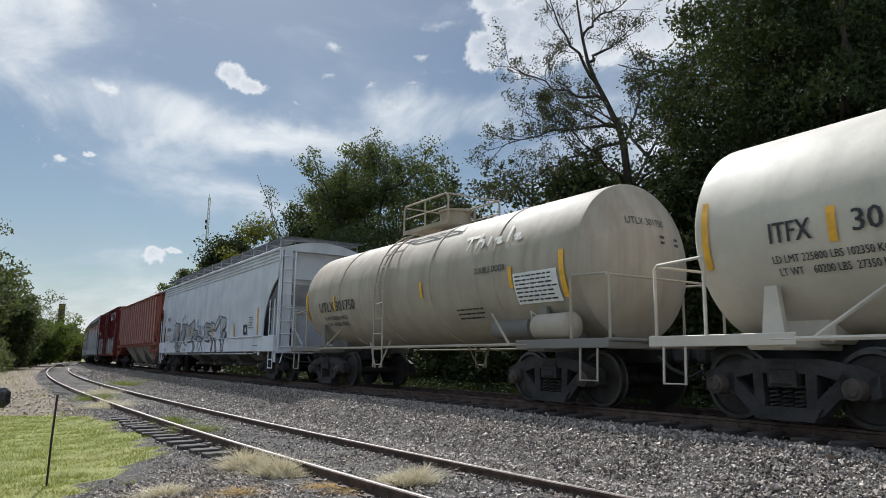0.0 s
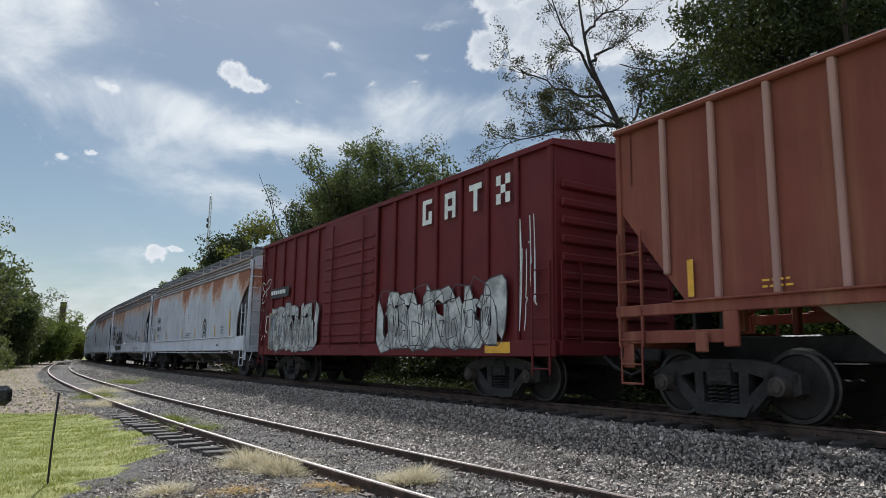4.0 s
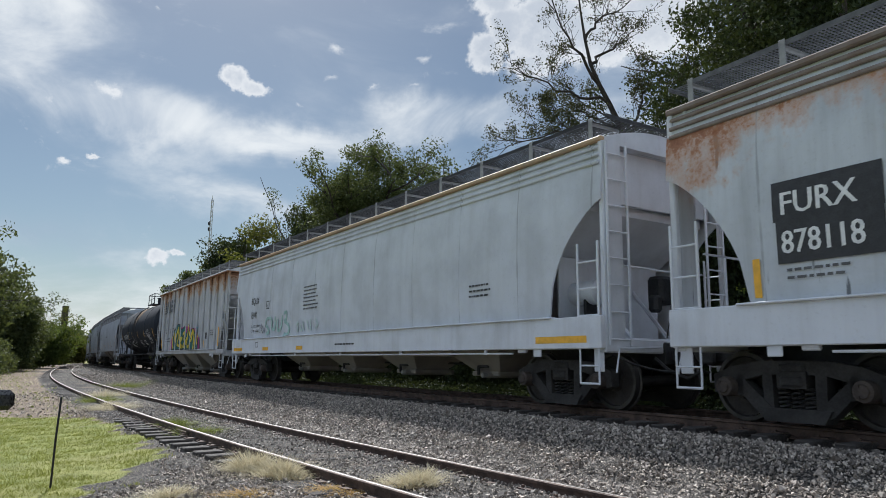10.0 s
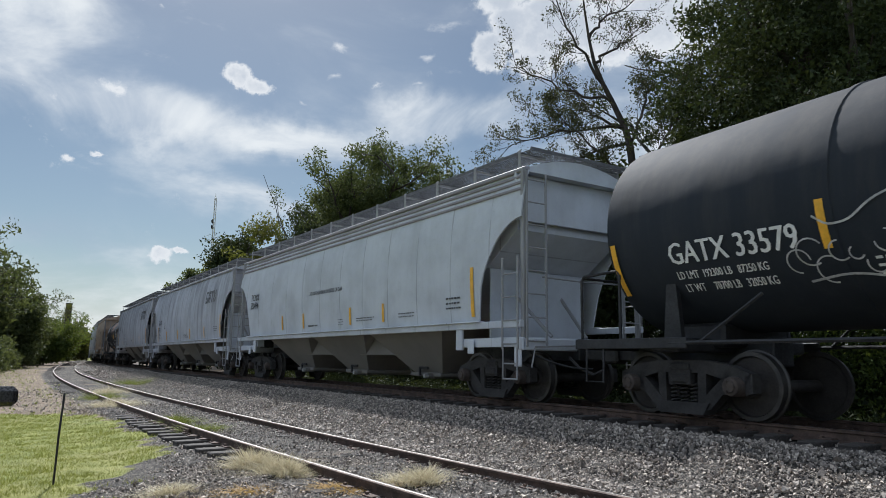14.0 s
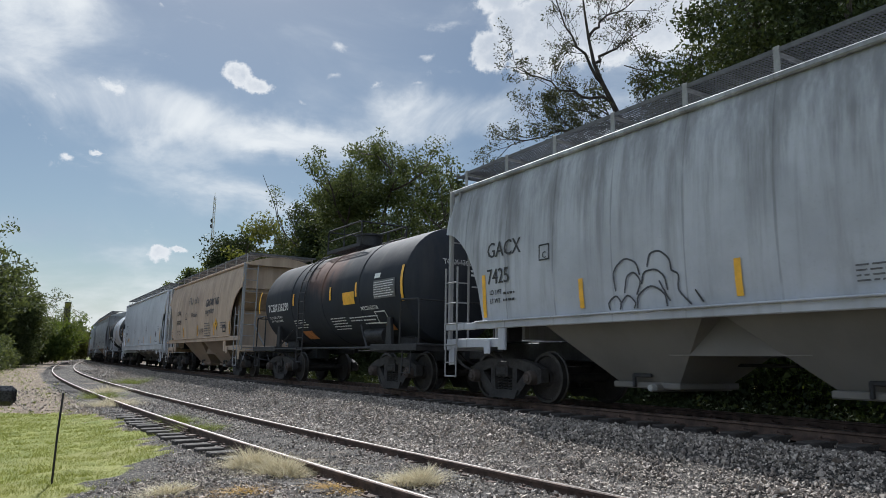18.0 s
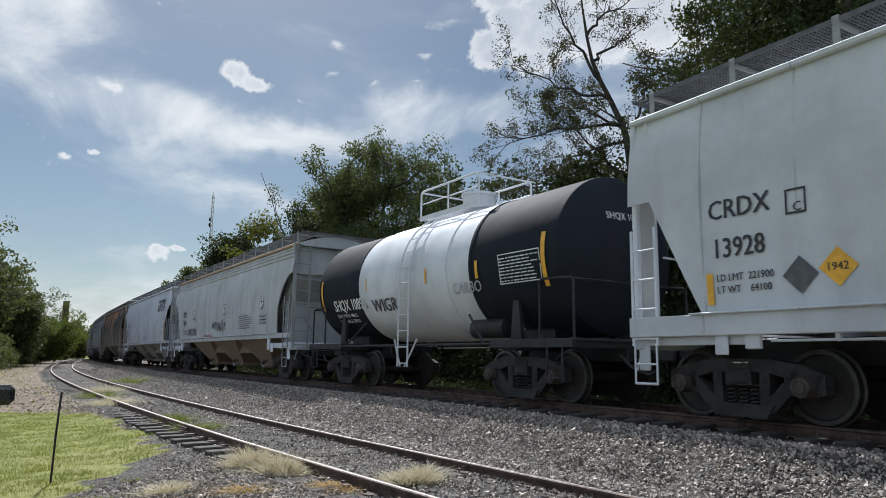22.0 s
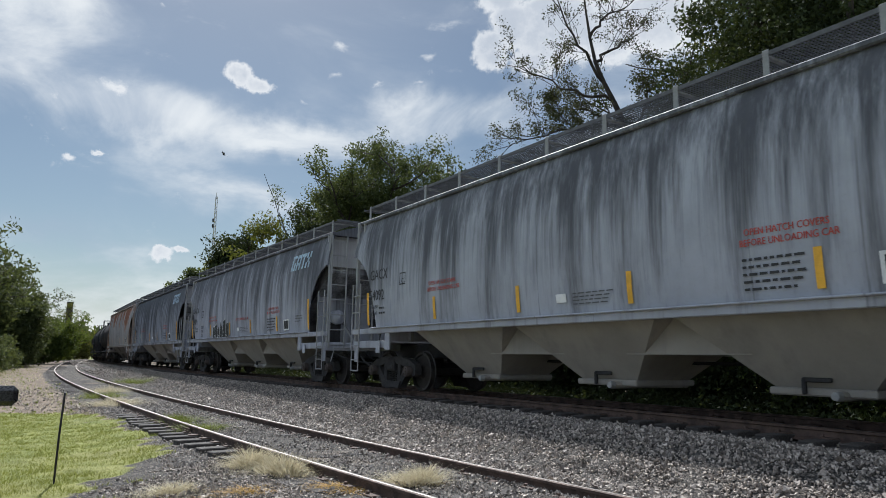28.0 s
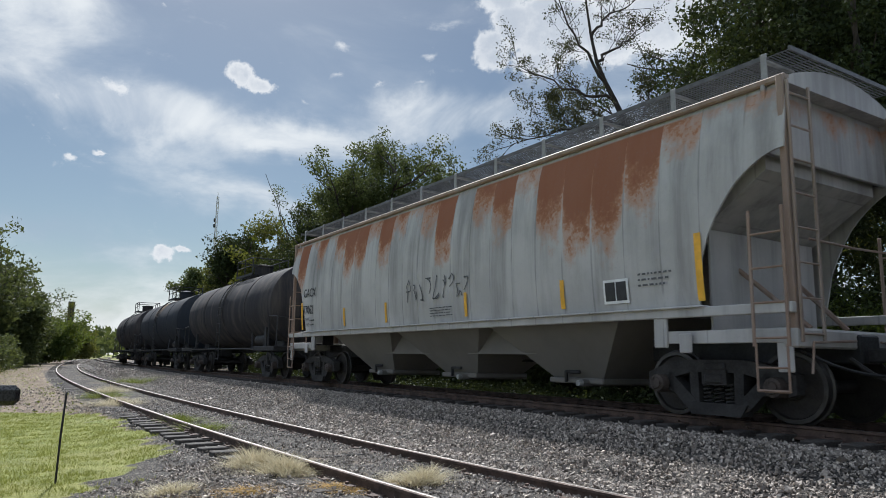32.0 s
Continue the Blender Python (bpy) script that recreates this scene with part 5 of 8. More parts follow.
def sheet_geo(L, low, eave, prof, cut, cut_top, cut_kind, sgn, seam=1.25, bulge=0.014, over=0.0, shift=0.0):
    """One side sheet: outer and inner skin, cut away in a curve at both ends."""
    h, g = L / 2 + over, Geo()
    us = list(np.linspace(0, cut, 13)) + [cut + 0.001]
    xs = sorted([-h + u for u in us] + [h - u for u in us] + list(np.arange(-h + cut + 0.12, h - cut - 0.05, 0.13)))

    def floor(x):
        u = h - abs(x)
        if u >= cut:
            return low
        t = u / cut
        if cut_kind == "arch":
            return low + 0.05 + (cut_top - low - 0.05) * (1 - t ** 1.75) ** 0.55
        if cut_kind == "point":
            return low + 0.05 + (cut_top - low - 0.05) * (1 - t ** 1.3) ** 0.56
        return low + 0.05 + (cut_top - low - 0.05) * min(1.0, (1 - t) * 1.5)

    n = 11
    for skin, flip in ((0.0, sgn > 0), (0.03, sgn < 0)):
        vs, fs = [], []
        for x in xs:
            z0 = floor(x)
            for i in range(n):
                z = z0 + (eave - z0) * i / (n - 1)
                b = bulge * abs(math.sin(math.pi * (x / seam + shift))) ** 0.5 * math.sin(math.pi * min(1, max(0, (z - low) / (eave - low))))
                b += 0.010 * (noise.noise(Vector((x * 0.9, z * 0.8, L))) + 0.5 * noise.noise(Vector((x * 2.4, z * 1.4, L + 4))))
                vs.append((x, sgn * (prof(z) + b - skin), z))
        for i in range(len(xs) - 1):
            for j in range(n - 1):
                q = (i * n + j, (i + 1) * n + j, (i + 1) * n + j + 1, i * n + j + 1)
                fs.append(q[::-1] if flip else q)
        g.add(vs, fs)
    o, m = 0, len(xs) * n
    rim = []
    for i in range(len(xs) - 1):
        a, b = i * n, (i + 1) * n
        rim += [(a, b, b + m, a + m), (a + n - 1, a + n - 1 + m, b + n - 1 + m, b + n - 1)]
    for i in range(n - 1):
        for a in (0, (len(xs) - 1) * n):
            rim.append((a + i, a + i + 1, a + i + 1 + m, a + i + m))
    g.f += rim
    g.mi += [0] * len(rim)
    return g


def grating_geo(L, y0, y1, z, mesh_gap=0.05):
    g = Geo()
    for k in range(11):
        y = y0 + (y1 - y0) * k / 10
        g.box((0, y, z), (L, 0.012, 0.010))
    x = -L / 2
    while x <= L / 2:
        g.box((x, (y0 + y1) / 2, z), (0.016, abs(y1 - y0), 0.009))
        x += mesh_gap
    return g


def hopper_car(spec):
    L, eave = spec["L"], spec.get("eave", 4.2)
    kind = spec.get("side", "round")
    deep = spec.get("sill", 0.16)               # depth of the side sill
    low = spec.get("low", 1.12)                 # top of the side sill
    prof = make_profile(kind, eave)
    car = tagged(new("hopper_car"), spec["label"], "freight car", group="cars of the freight train")
    M, M2 = spec["mat"], spec.get("mat2") or spec["mat"]
    h = L / 2
    cut = spec.get("cut", 1.22)
    el = spec.get("el", 1.16)                   # level of the end platforms
    bays = spec.get("bays", 3)
    for sgn in (-1, 1):
        if kind == "ribbed":
            g = Geo()
            g.loft([[(x, sgn * (1.46 + e), z) for x, z in ((-h, eave), (-h, 3.05), (-h + cut, low), (h - cut, low), (h, 3.05), (h, eave))] for e in (-0.02, 0.02)][::sgn])
            part("side_sheet", g, M, car)
            n = spec.get("ribs", 15)
            for i in range(n):
                a, b = spec.get("rib_span") or (-h + 0.55, h - 0.55)
                x = a + (b - a) * i / (n - 1)
                u = h - abs(x)
                zb = low if u >= cut else 3.05 - (3.05 - low) * u / cut + 0.05
                part("rib", Geo().box((x, sgn * 1.525, (zb + eave) / 2), (0.09, 0.085, eave - zb - 0.02), 0.02), spec.get("rib_mat") or M, car)
        else:
            part("side_sheet", sheet_geo(L, low - 0.02, eave, prof, cut, spec.get("cut_top", 3.28), spec.get("cut_kind", "arch"), sgn, 1.84 if kind == "flat" else 1.34, 0.018, 0.0, 0.0 if kind == "flat" else 0.5), M, car)
        # side sill and the chord under the eave
        w = prof(low)
        part("side_sill", Geo().box((0, sgn * (w + 0.025), low - deep / 2), (L, 0.10, deep), 0.012).box((0, sgn * (w + 0.05), low + 0.004), (L - 2 * cut * 0.9, 0.16, 0.03), 0.01), M2 if deep > 0.2 else M, car)
        g = Geo()
        g.box((0, sgn * (prof(eave) + 0.02), eave + 0.01), (L, 0.12, 0.09), 0.02)
        part("top_chord", g, spec.get("chord_top") or spec.get("chord") or M, car)
        if spec.get("fascia"):
            for k in range(3):
                zz = eave - 0.12 - 0.125 * k
                part("trim_strip", Geo().box((0, sgn * (prof(zz) + 0.022), zz), (L - 0.1, 0.04, 0.062), 0.016), spec.get("chord") or M, car)
    # slope sheets and inner body
    zi = 3.18
    g = Geo()
    yi = prof(eave) - 0.06
    g.prism([(-h + 0.40, eave + 0.02), (-h + 0.40, zi), (-h + 2.9, low + 0.05), (h - 2.9, low + 0.05), (h - 0.40, zi), (h - 0.40, eave + 0.02)][::-1], -yi, yi)
    part("hopper_shell", g, spec.get("shell") or M, car)
    g = Geo()
    ys = np.linspace(-1, 1, 13)
    g.loft([[(x, y * (prof(eave) + 0.02), eave + 0.03 + 0.30 * (1 - y * y)) for y in ys] + [(x, y * prof(eave), eave - 0.03) for y in ys[::-1]] for x in (-h + 0.05, 0, h - 0.05)])
    part("roof", g, M, car)
    part("hatch", Geo().box((0, 0, eave + 0.37), (L - 2.4, 0.62, 0.16), 0.05), M, car)
    # end panels, with the opening under them
    for k in (-1, 1):
        g = Geo()
        g.box((k * (h - 0.30), 0, (zi + 0.1 + eave) / 2 + 0.03), (0.06, 2 * prof(3.9) - 0.04, eave - zi - 0.14), 0.01)
        g.loft([[(k * (h - 0.30 + e), y * prof(eave), eave + 0.28 * (1 - y * y)) for y in ys] + [(k * (h - 0.30 + e), y * prof(eave), eave - 0.05) for y in (1, -1)] for e in (-0.03, 0.03)][::k])
        part("end_panel", g, spec.get("end") or M, car)
        for sgn in (-1, 1):
            PM = spec.get("post") or M
            part("corner_post", Geo().box((k * (h - 0.05), sgn * 1.47, (el + eave) / 2 - 0.02), (0.085, 0.09, eave - el + 0.1), 0.015), PM, car)
            part("end_post", Geo().box((k * (h - 1.45), sgn * 0.62, (el + 2.35) / 2), (0.10, 0.12, 2.35 - el), 0.012), PM, car)
            part("brace", Geo().tube([(k * (h - 0.45), sgn * 0.45, el + 0.05), (k * (h - 1.40), sgn * 0.62, 2.1)], 0.035, 6), PM, car)
            part("cross_bar", Geo().tube([(k * (h - 0.10), sgn * 0.98, 2.28), (k * (h - 0.10), 0.0, 2.26)], 0.018, 5), PM, car)
        if kind != "ribbed":
            part("bulkhead", Geo().box((k * (h - 1.34), 0, (el + 2.55) / 2), (0.04, 2.5, 2.55 - el), 0.006), spec.get("shell") or M, car)
        g = Geo()
        g.box((k * (h - 0.09), 0, el - 0.11), (0.18, 3.06, 0.22), 0.02)
        g.box((k * (h - 0.55), 0, el + 0.0), (0.9, 2.9, 0.035), 0.006)
        for sgn in (-1, 1):
            g.box((k * (h - 1.0), sgn * 1.50, el - 0.08), (2.0, 0.05, 0.17), 0.01)
            g.box((k * (h - 1.95), sgn * 1.54, (el + low) / 2 - 0.10), (0.22, 0.06, low - el + 0.24), 0.015)
        part("end_sill", g, M2, car)
        part("center_sill", Geo().box((k * (h - 1.6), 0, el - 0.22), (3.3, 0.46, 0.36), 0.02), M_DARK, car)
        piece("coupler", COUPLER, car, pose(k * (h - 0.08), 0, 0.02, 0, 0, 0 if k > 0 else 180))
        part("brake_pipe", Geo().tube(bow((k * (h - 0.1), -1.3, el - 0.25), (k * (h + 0.45), -0.3, 0.62), 0.08), 0.02, 5), M_DARK, car)
        # ladders on both sides and on the end
        for sgn in (-1, 1):
            y = sgn * (1.60 if kind != "ribbed" else 1.56)
            part("side_ladder", ladder_geo(k * (h - 0.28), y, 0.95, 2.62, 0.44, 1, 0, 0.42), spec.get("post") or M, car)
            g = Geo()
            for dx in (-0.2, 0.2):
                g.tube([(k * (h - 0.28) + dx, y, 0.98), (k * (h - 0.28) + dx, y, 0.42)], 0.016, 5)
            g.tube([(k * (h - 0.28) - 0.2, y, 0.43), (k * (h - 0.28) + 0.2, y, 0.43)], 0.018, 5)
            g.tube([(k * (h - 0.28) - 0.2, y, 0.70), (k * (h - 0.28) + 0.2, y, 0.70)], 0.014, 5)
            part("step", g, spec.get("post") or M, car)
        part("end_ladder", ladder_geo(k * (h + 0.02), -1.22, 1.0, eave - 0.05, 0.46, 0, 1, 0.42), spec.get("post") or M, car)
        part("end_ladder", ladder_geo(k * (h + 0.02), 1.22, 1.0, eave - 0.05, 0.46, 0, 1, 0.42), spec.get("post") or M, car)
    # brake gear on one end
    b = spec.get("brake_end", -1)
    xe = b * (h - 0.02)
    g = Geo()
    g.lathe([(0.26, -0.015), (0.28, 0), (0.26, 0.015), (0.24, 0)], "x", 18, (xe, 0.45, 2.15))
    for i in range(3):
        t = 2 * math.pi * i / 3
        g.tube([(xe, 0.45, 2.15), (xe, 0.45 + 0.26 * math.cos(t), 2.15 + 0.26 * math.sin(t))], 0.012, 4)
    g.tube([(xe - b * 0.26, 0.45, 2.15), (xe, 0.45, 2.15)], 0.02, 5)
    part("brake_wheel", g, M_DARK, car)
    part("brake_valve", Geo().box((b * (h - 0.55), 0.42, 2.0), (0.34, 0.36, 0.50), 0.06).box((b * (h - 0.42), 0.12, 1.75), (0.2, 0.2, 0.3), 0.05), M_DARK, car)
    part("brake_chain", Geo().tube(bow((b * (h - 0.30), 0.45, 1.95), (b * (h - 0.35), 0.30, el + 0.05), 0.0), 0.016, 4), M_DARK, car)
    part("air_tank", Geo().lathe([(0.02, -0.50), (0.12, -0.47), (0.2, -0.40), (0.21, 0.40), (0.12, 0.47), (0.02, 0.5)], "x", 16, (b * (h - 1.15), -0.85, 1.92)), M2, car)
    part("air_tank_bracket", Geo().box((b * (h - 1.4), -0.85, (el + 1.75) / 2), (0.06, 0.34, 1.75 - el + 0.1), 0.01).box((b * (h - 0.95), -0.85, (el + 1.75) / 2), (0.06, 0.34, 1.75 - el + 0.1), 0.01), M_DARK, car)
    if kind == "flat":
        for sgn in (-1, 1):
            part("side_pipe", Geo().tube([(-h + 2.2, sgn * 1.56, low - deep - 0.07), (h - 2.2, sgn * 1.56, low - deep - 0.07)], 0.018, 6), M2, car)
            for i in range(5):
                part("pipe_bracket", Geo().box((-h + 3.0 + (L - 6.0) * i / 4, sgn * 1.56, low - deep - 0.03), (0.06, 0.05, 0.12), 0.008), M2, car)
        for k in (-1, 1):
            part("ladder_plate", Geo().box((k * (h - 0.03), -1.22, (el + eave) / 2), (0.02, 0.30, eave - el), 0.004), M, car)
    for k in (-1, 1):
        for sgn in (-1, 1):
            part("corner_gusset", Geo().box((k * (h - 0.17), sgn * 1.50, el - 0.30), (0.20, 0.03, 0.42), 0.01), M2, car)
            part("jacking_pad", Geo().box((k * (h - 1.52), sgn * 1.575, el - 0.16), (0.20, 0.03, 0.26), 0.03), M2, car)
            part("uncoupling_lever", Geo().tube([(k * (h + 0.03), sgn * 0.3, el - 0.12), (k * (h + 0.06), sgn * 1.30, el - 0.16), (k * (h + 0.08), sgn * 1.40, el - 0.52)], 0.016, 5), PM, car)
    # hopper bays under the sill
    span = (L - 2 * 2.75) / bays
    for i in range(bays):
        x = -h + 2.75 + span * (i + 0.5)
        a = span / 2 * 0.97
        g = Geo()
        wt, wb, zb = prof(low) - 0.10, spec.get("bay_w", 0.72), spec.get("bay_z", 0.42)
        bl = spec.get("bay_l", 0.55)
        g.loft([[(x - a, -wt, low), (x + a, -wt, low), (x + a, wt, low), (x - a, wt, low)], [(x - bl, -wb, zb), (x + bl, -wb, zb), (x + bl, wb, zb), (x - bl, wb, zb)]][::-1])
        g.box((x, 0, zb - 0.05), (2 * bl + 0.1, 2 * wb + 0.16, 0.10), 0.02)
        g.tube([(x + bl * 0.5, -wb - 0.20, zb - 0.08), (x + bl * 0.5, wb + 0.2, zb - 0.08)], 0.06, 8)
        bay = part("hopper_bay", g, spec.get("bay") or M, car)
        for sgn in (-1, 1):
            part("outlet_cap", Geo().lathe([(0.02, -0.05), (0.05, -0.045), (0.06, 0.0), (0.06, 0.05), (0.035, 0.06)], "y", 12, (x + bl * 0.5, sgn * (wb + 0.26), zb - 0.08)), P_CAP, bay)
            part("gate_latch", Geo().box((x, sgn * (wb + 0.12), zb + 0.10), (0.36, 0.05, 0.06), 0.012).box((x - 0.16, sgn * (wb + 0.13), zb + 0.02), (0.05, 0.06, 0.2), 0.012), M_DARK, bay)
    if kind != "ribbed":
        for i in range(bays - 1):
            x = -h + 2.75 + span * (i + 1)
            g = Geo().prism([(x - span * 0.36, low - 0.02), (x - span * 0.30, spec.get("belly", 0.86)), (x + span * 0.30, spec.get("belly", 0.86)), (x + span * 0.36, low - 0.02)][::-1], -0.95, 0.95)
            part("center_sheet", g, spec.get("bay") or M, car)
    part("train_pipe", Geo().tube([(-h + 1.0, 0.36, el - 0.42), (h - 1.0, 0.36, el - 0.42)], 0.03, 6), M_DARK, car)
    # roof walkway
    for sgn in (-1, 1):
        y0, y1, z = sgn * (prof(eave) - 0.72), sgn * (prof(eave) - 0.08), eave + spec.get("walk", 0.40)
        wkl = L - 0.7
        tagged(part("walkway_grating", grating_geo(wkl, y0, y1, z), spec.get("walk_mat") or M_WALK, car, sharp=0), kind="stuff")
        n = int(L / 1.45)
        part("walkway_edge", Geo().box((0, y1, z), (wkl, 0.02, 0.06)), spec.get("walk_mat") or M_WALK, car, sharp=0)
        g = Geo()
        g.box((0, y1 + sgn * 0.01, (eave + z) / 2 + 0.02), (0.085, 0.02, z - eave + 0.06), 0.004)
        g.box((0, (y0 + y1) / 2, z - 0.04), (0.06, abs(y1 - y0), 0.04), 0.006)
        bracket = g.mesh("walkway_bracket", P_BRACKET, 0)
        for i in range(n + 1):
            piece("walkway_bracket", bracket, car, pose(-wkl / 2 + wkl * i / n, 0, 0))
    for k in (-1, 1):
        tagged(part("end_walkway", grating_geo(0.62, -prof(eave) + 0.1, prof(eave) - 0.1, eave + spec.get("walk", 0.40)).box((k * 0.33, 0, eave + spec.get("walk", 0.40)), (0.03, 2 * prof(eave) - 0.1, 0.06)), spec.get("walk_mat") or M_WALK, car, sharp=0), kind="stuff").location = (k * (h - 0.32), 0, 0)

    for x in (-h + 1.42, h - 1.42):
        add_truck(car, x, FRAME_BROWN if spec.get("brown_truck") else FRAME_DARK)
    return car, Side(car, lambda z, x: prof(z) + (0.03 if kind == "ribbed" else 0.018 if z > low + 0.02 or deep < 0.2 else 0.135 if z > low - 0.03 else 0.08), lambda y, z: h - 0.27), h


# ---- tank cars ----
def tank_car(spec):
    L, R = spec["L"], spec.get("R", 1.5)
    h, zc = L / 2, spec.get("zc", 2.62)
    half = h - spec.get("back", 0.55)            # where the heads end
    car = tagged(new("tank_car"), spec["label"], "freight car", group="cars of the freight train")
    M, MF = spec["mat"], spec.get("frame") or M_DARK
    DISH = spec.get("dish", 0.42)                # depth of the heads
    prof = [(max(0.02, R * u), -half + DISH * u ** 2.2) for u in (0, 0.15, 0.3, 0.45, 0.6, 0.75, 0.88, 0.96)] + [(R * 0.995, -half + DISH * 0.985 + 0.02), (R, -half + DISH + 0.05)]
    seams = []
    n = spec.get("rings", 5)
    for i in range(1, n):
        x = -half + DISH + (2 * half - 2 * DISH) * i / n
        seams += [(R, x - 0.05), (R + 0.018, x - 0.04), (R + 0.018, x + 0.04), (R, x + 0.05)]
    g = Geo()
    g.lathe(prof + seams + [(r, -a) for r, a in prof[::-1]], "x", 56, (0, 0, zc))
    if spec.get("band"):
        a, b = spec["band"]
        for f in range(len(g.f)):
            cx = sum(g.v[i][0] for i in g.f[f]) / len(g.f[f])
            if a < cx < b:
                g.mi[f] = 1
    part("tank", g, [M, spec.get("band_mat") or M], car, sharp=30)
    if spec.get("band"):
        a, b = spec["band"]
        part("tank_band", Geo().lathe([(R + 0.005, a), (R + 0.02, a + 0.005), (R + 0.02, b - 0.005), (R + 0.005, b)], "x", 56, (0, 0, zc)), spec["band_mat"], car)
    # saddles, stub sills, side bar
    for k in (-1, 1):
        x = k * (h - 1.75)
        g = Geo()
        for sgn in (-1, 1):
            g.prism([(x - 0.17, 0.95), (x + 0.17, 0.95), (x + 0.08, zc - R * 0.55), (x - 0.08, zc - R * 0.55)], sgn * 1.22 - 0.04, sgn * 1.22 + 0.04)
        g.box((x, 0, 1.0), (0.5, 2.9, 0.2), 0.03)
        g.box((x, 0, 1.15), (0.9, 1.5, 0.35), 0.05)
        part("saddle", g, MF, car)
        part("center_sill", Geo().box((k * (h - 1.3), 0, 0.92), (2.6, 0.46, 0.40), 0.02), M_DARK, car)
        g = Geo()
        g.box((k * (h - 0.45), 0, 1.07), (0.95, 3.0, 0.05), 0.01)
        g.box((k * (h - 0.05), 0, 1.02), (0.10, 3.0, 0.17), 0.015)
        g.box((k * (h - 1.1), -1.50, 1.02), (2.2, 0.05, 0.15), 0.01).box((k * (h - 1.1), 1.50, 1.02), (2.2, 0.05, 0.15), 0.01)
        part("end_platform", g, MF, car)
        piece("coupler", COUPLER, car, pose(k * (h - 0.08), 0, 0.02, 0, 0, 0 if k > 0 else 180))
        g = Geo()
        for sgn in (-1, 1):
            y = sgn * 1.42
            g.tube([(k * (h - 0.90), y, 1.1), (k * (h - 0.90), y, 2.05), (k * (h - 0.86), y, 2.13), (k * (h - 0.12), y, 2.10), (k * (h - 0.06), y, 2.04), (k * (h - 0.06), y, 1.05)], 0.024, 6)
            g.tube([(k * (h - 0.25), sgn * 1.5, 1.0), (k * (h - 0.25), sgn * 1.52, 0.45), (k * (h - 0.62), sgn * 1.52, 0.45), (k * (h - 0.62), sgn * 1.5, 1.0)], 0.02, 5)
        g.tube([(k * (h - 0.08), -1.42, 2.08), (k * (h - 0.08), 1.42, 2.08)], 0.022, 6)
        part("handrail", g, spec.get("end_rail") or spec.get("rail_mat") or MF, car)
        add_truck(car, k * (h - 1.75), FRAME_DARK)
    g = Geo()
    for sgn in (-1, 1):
        g.tube([(-h + 1.9, sgn * 1.50, 1.02), (h - 1.9, sgn * 1.50, 1.02)], 0.03, 6)
        g.tube([(-h + 2.4, sgn * 1.50, 1.02), (-h + 3.2, sgn * 1.28, 1.62)], 0.025, 5)
        g.tube([(h - 2.4, sgn * 1.50, 1.02), (h - 3.2, sgn * 1.28, 1.62)], 0.025, 5)
    part("side_rail", g, spec.get("bar_mat") or spec.get("rail_mat") or MF, car)
    # ladder over the side, platform, dome and railing
    lx = spec.get("ladder", 0.0)
    for sgn in (-1, 1):
        g = Geo()
        for dx in (-0.22, 0.22):
            pts = [(lx + dx, sgn * (R + 0.12), 0.55), (lx + dx, sgn * (R + 0.12), zc)]
            pts += [(lx + dx, sgn * (R + 0.10) * math.cos(t), zc + (R + 0.10) * math.sin(t)) for t in np.linspace(0.15, 1.1, 6)]
            g.tube(pts, 0.022, 5)
        for i in range(6):
            z = 0.62 + 0.36 * i
            g.tube([(lx - 0.22, sgn * (R + 0.12), z), (lx + 0.22, sgn * (R + 0.12), z)], 0.016, 5)
        for t in np.linspace(0.1, 1.05, 5):
            g.tube([(lx + dx, sgn * (R + 0.10) * math.cos(t), zc + (R + 0.10) * math.sin(t)) for dx in (-0.22, 0.22)], 0.016, 5)
        if spec.get("splay"):
            for dx in (-1, 1):
                g.tube([(lx + dx * 0.1, sgn * (R + 0.12), 0.55), (lx + dx * 0.5, sgn * (R + 0.05), 1.15)], 0.022, 5)
        part("side_ladder", g, spec.get("rail_mat") or MF, car)
    zt, pl = zc + R + 0.02, spec.get("plat", 2.4)
    dx0 = spec.get("dome", 0.5)
    tagged(part("top_platform", grating_geo(pl, -0.75, 0.75, zt).box((0, -0.76, zt), (pl, 0.03, 0.1)).box((0, 0.76, zt), (pl, 0.03, 0.1)), spec.get("rail_mat") or MF, car, sharp=0), kind="stuff").location = (dx0, 0, 0)
    g = Geo()
    for sgn in (-1, 1):
        a, b, y = dx0 - pl / 2, dx0 + pl / 2, sgn * 0.74
        g.tube([(a, y, zt), (a, y, zt + 0.60), (a + 0.08, y, zt + 0.68), (b - 0.08, y, zt + 0.68), (b, y, zt + 0.60), (b, y, zt)], 0.026, 6)
        g.tube([(a, y, zt + 0.36), (b, y, zt + 0.36)], 0.018, 5)
        g.tube([(dx0, y, zt), (dx0, y, zt + 0.68)], 0.022, 5)
    for x in (dx0 - pl / 2, dx0 + pl / 2):
        g.tube([(x, -0.74, zt + 0.66), (x, 0.74, zt + 0.66)], 0.022, 5)
    part("guard_rail", g, spec.get("rail_mat") or MF, car)
    part("dome", Geo().lathe([(0.38, zt - 0.2), (0.38, zt + 0.40), (0.42, zt + 0.40), (0.42, zt + 0.46), (0.10, zt + 0.52)], "z", 22, (dx0 + 0.2, 0, 0)), spec.get("dome_mat") or M, car)
    part("brake_cylinder", Geo().lathe([(0.02, -0.6), (0.2, -0.55), (0.2, 0.5), (0.02, 0.55)], "x", 14, (h - 2.9, -0.9, 1.35)), MF, car)
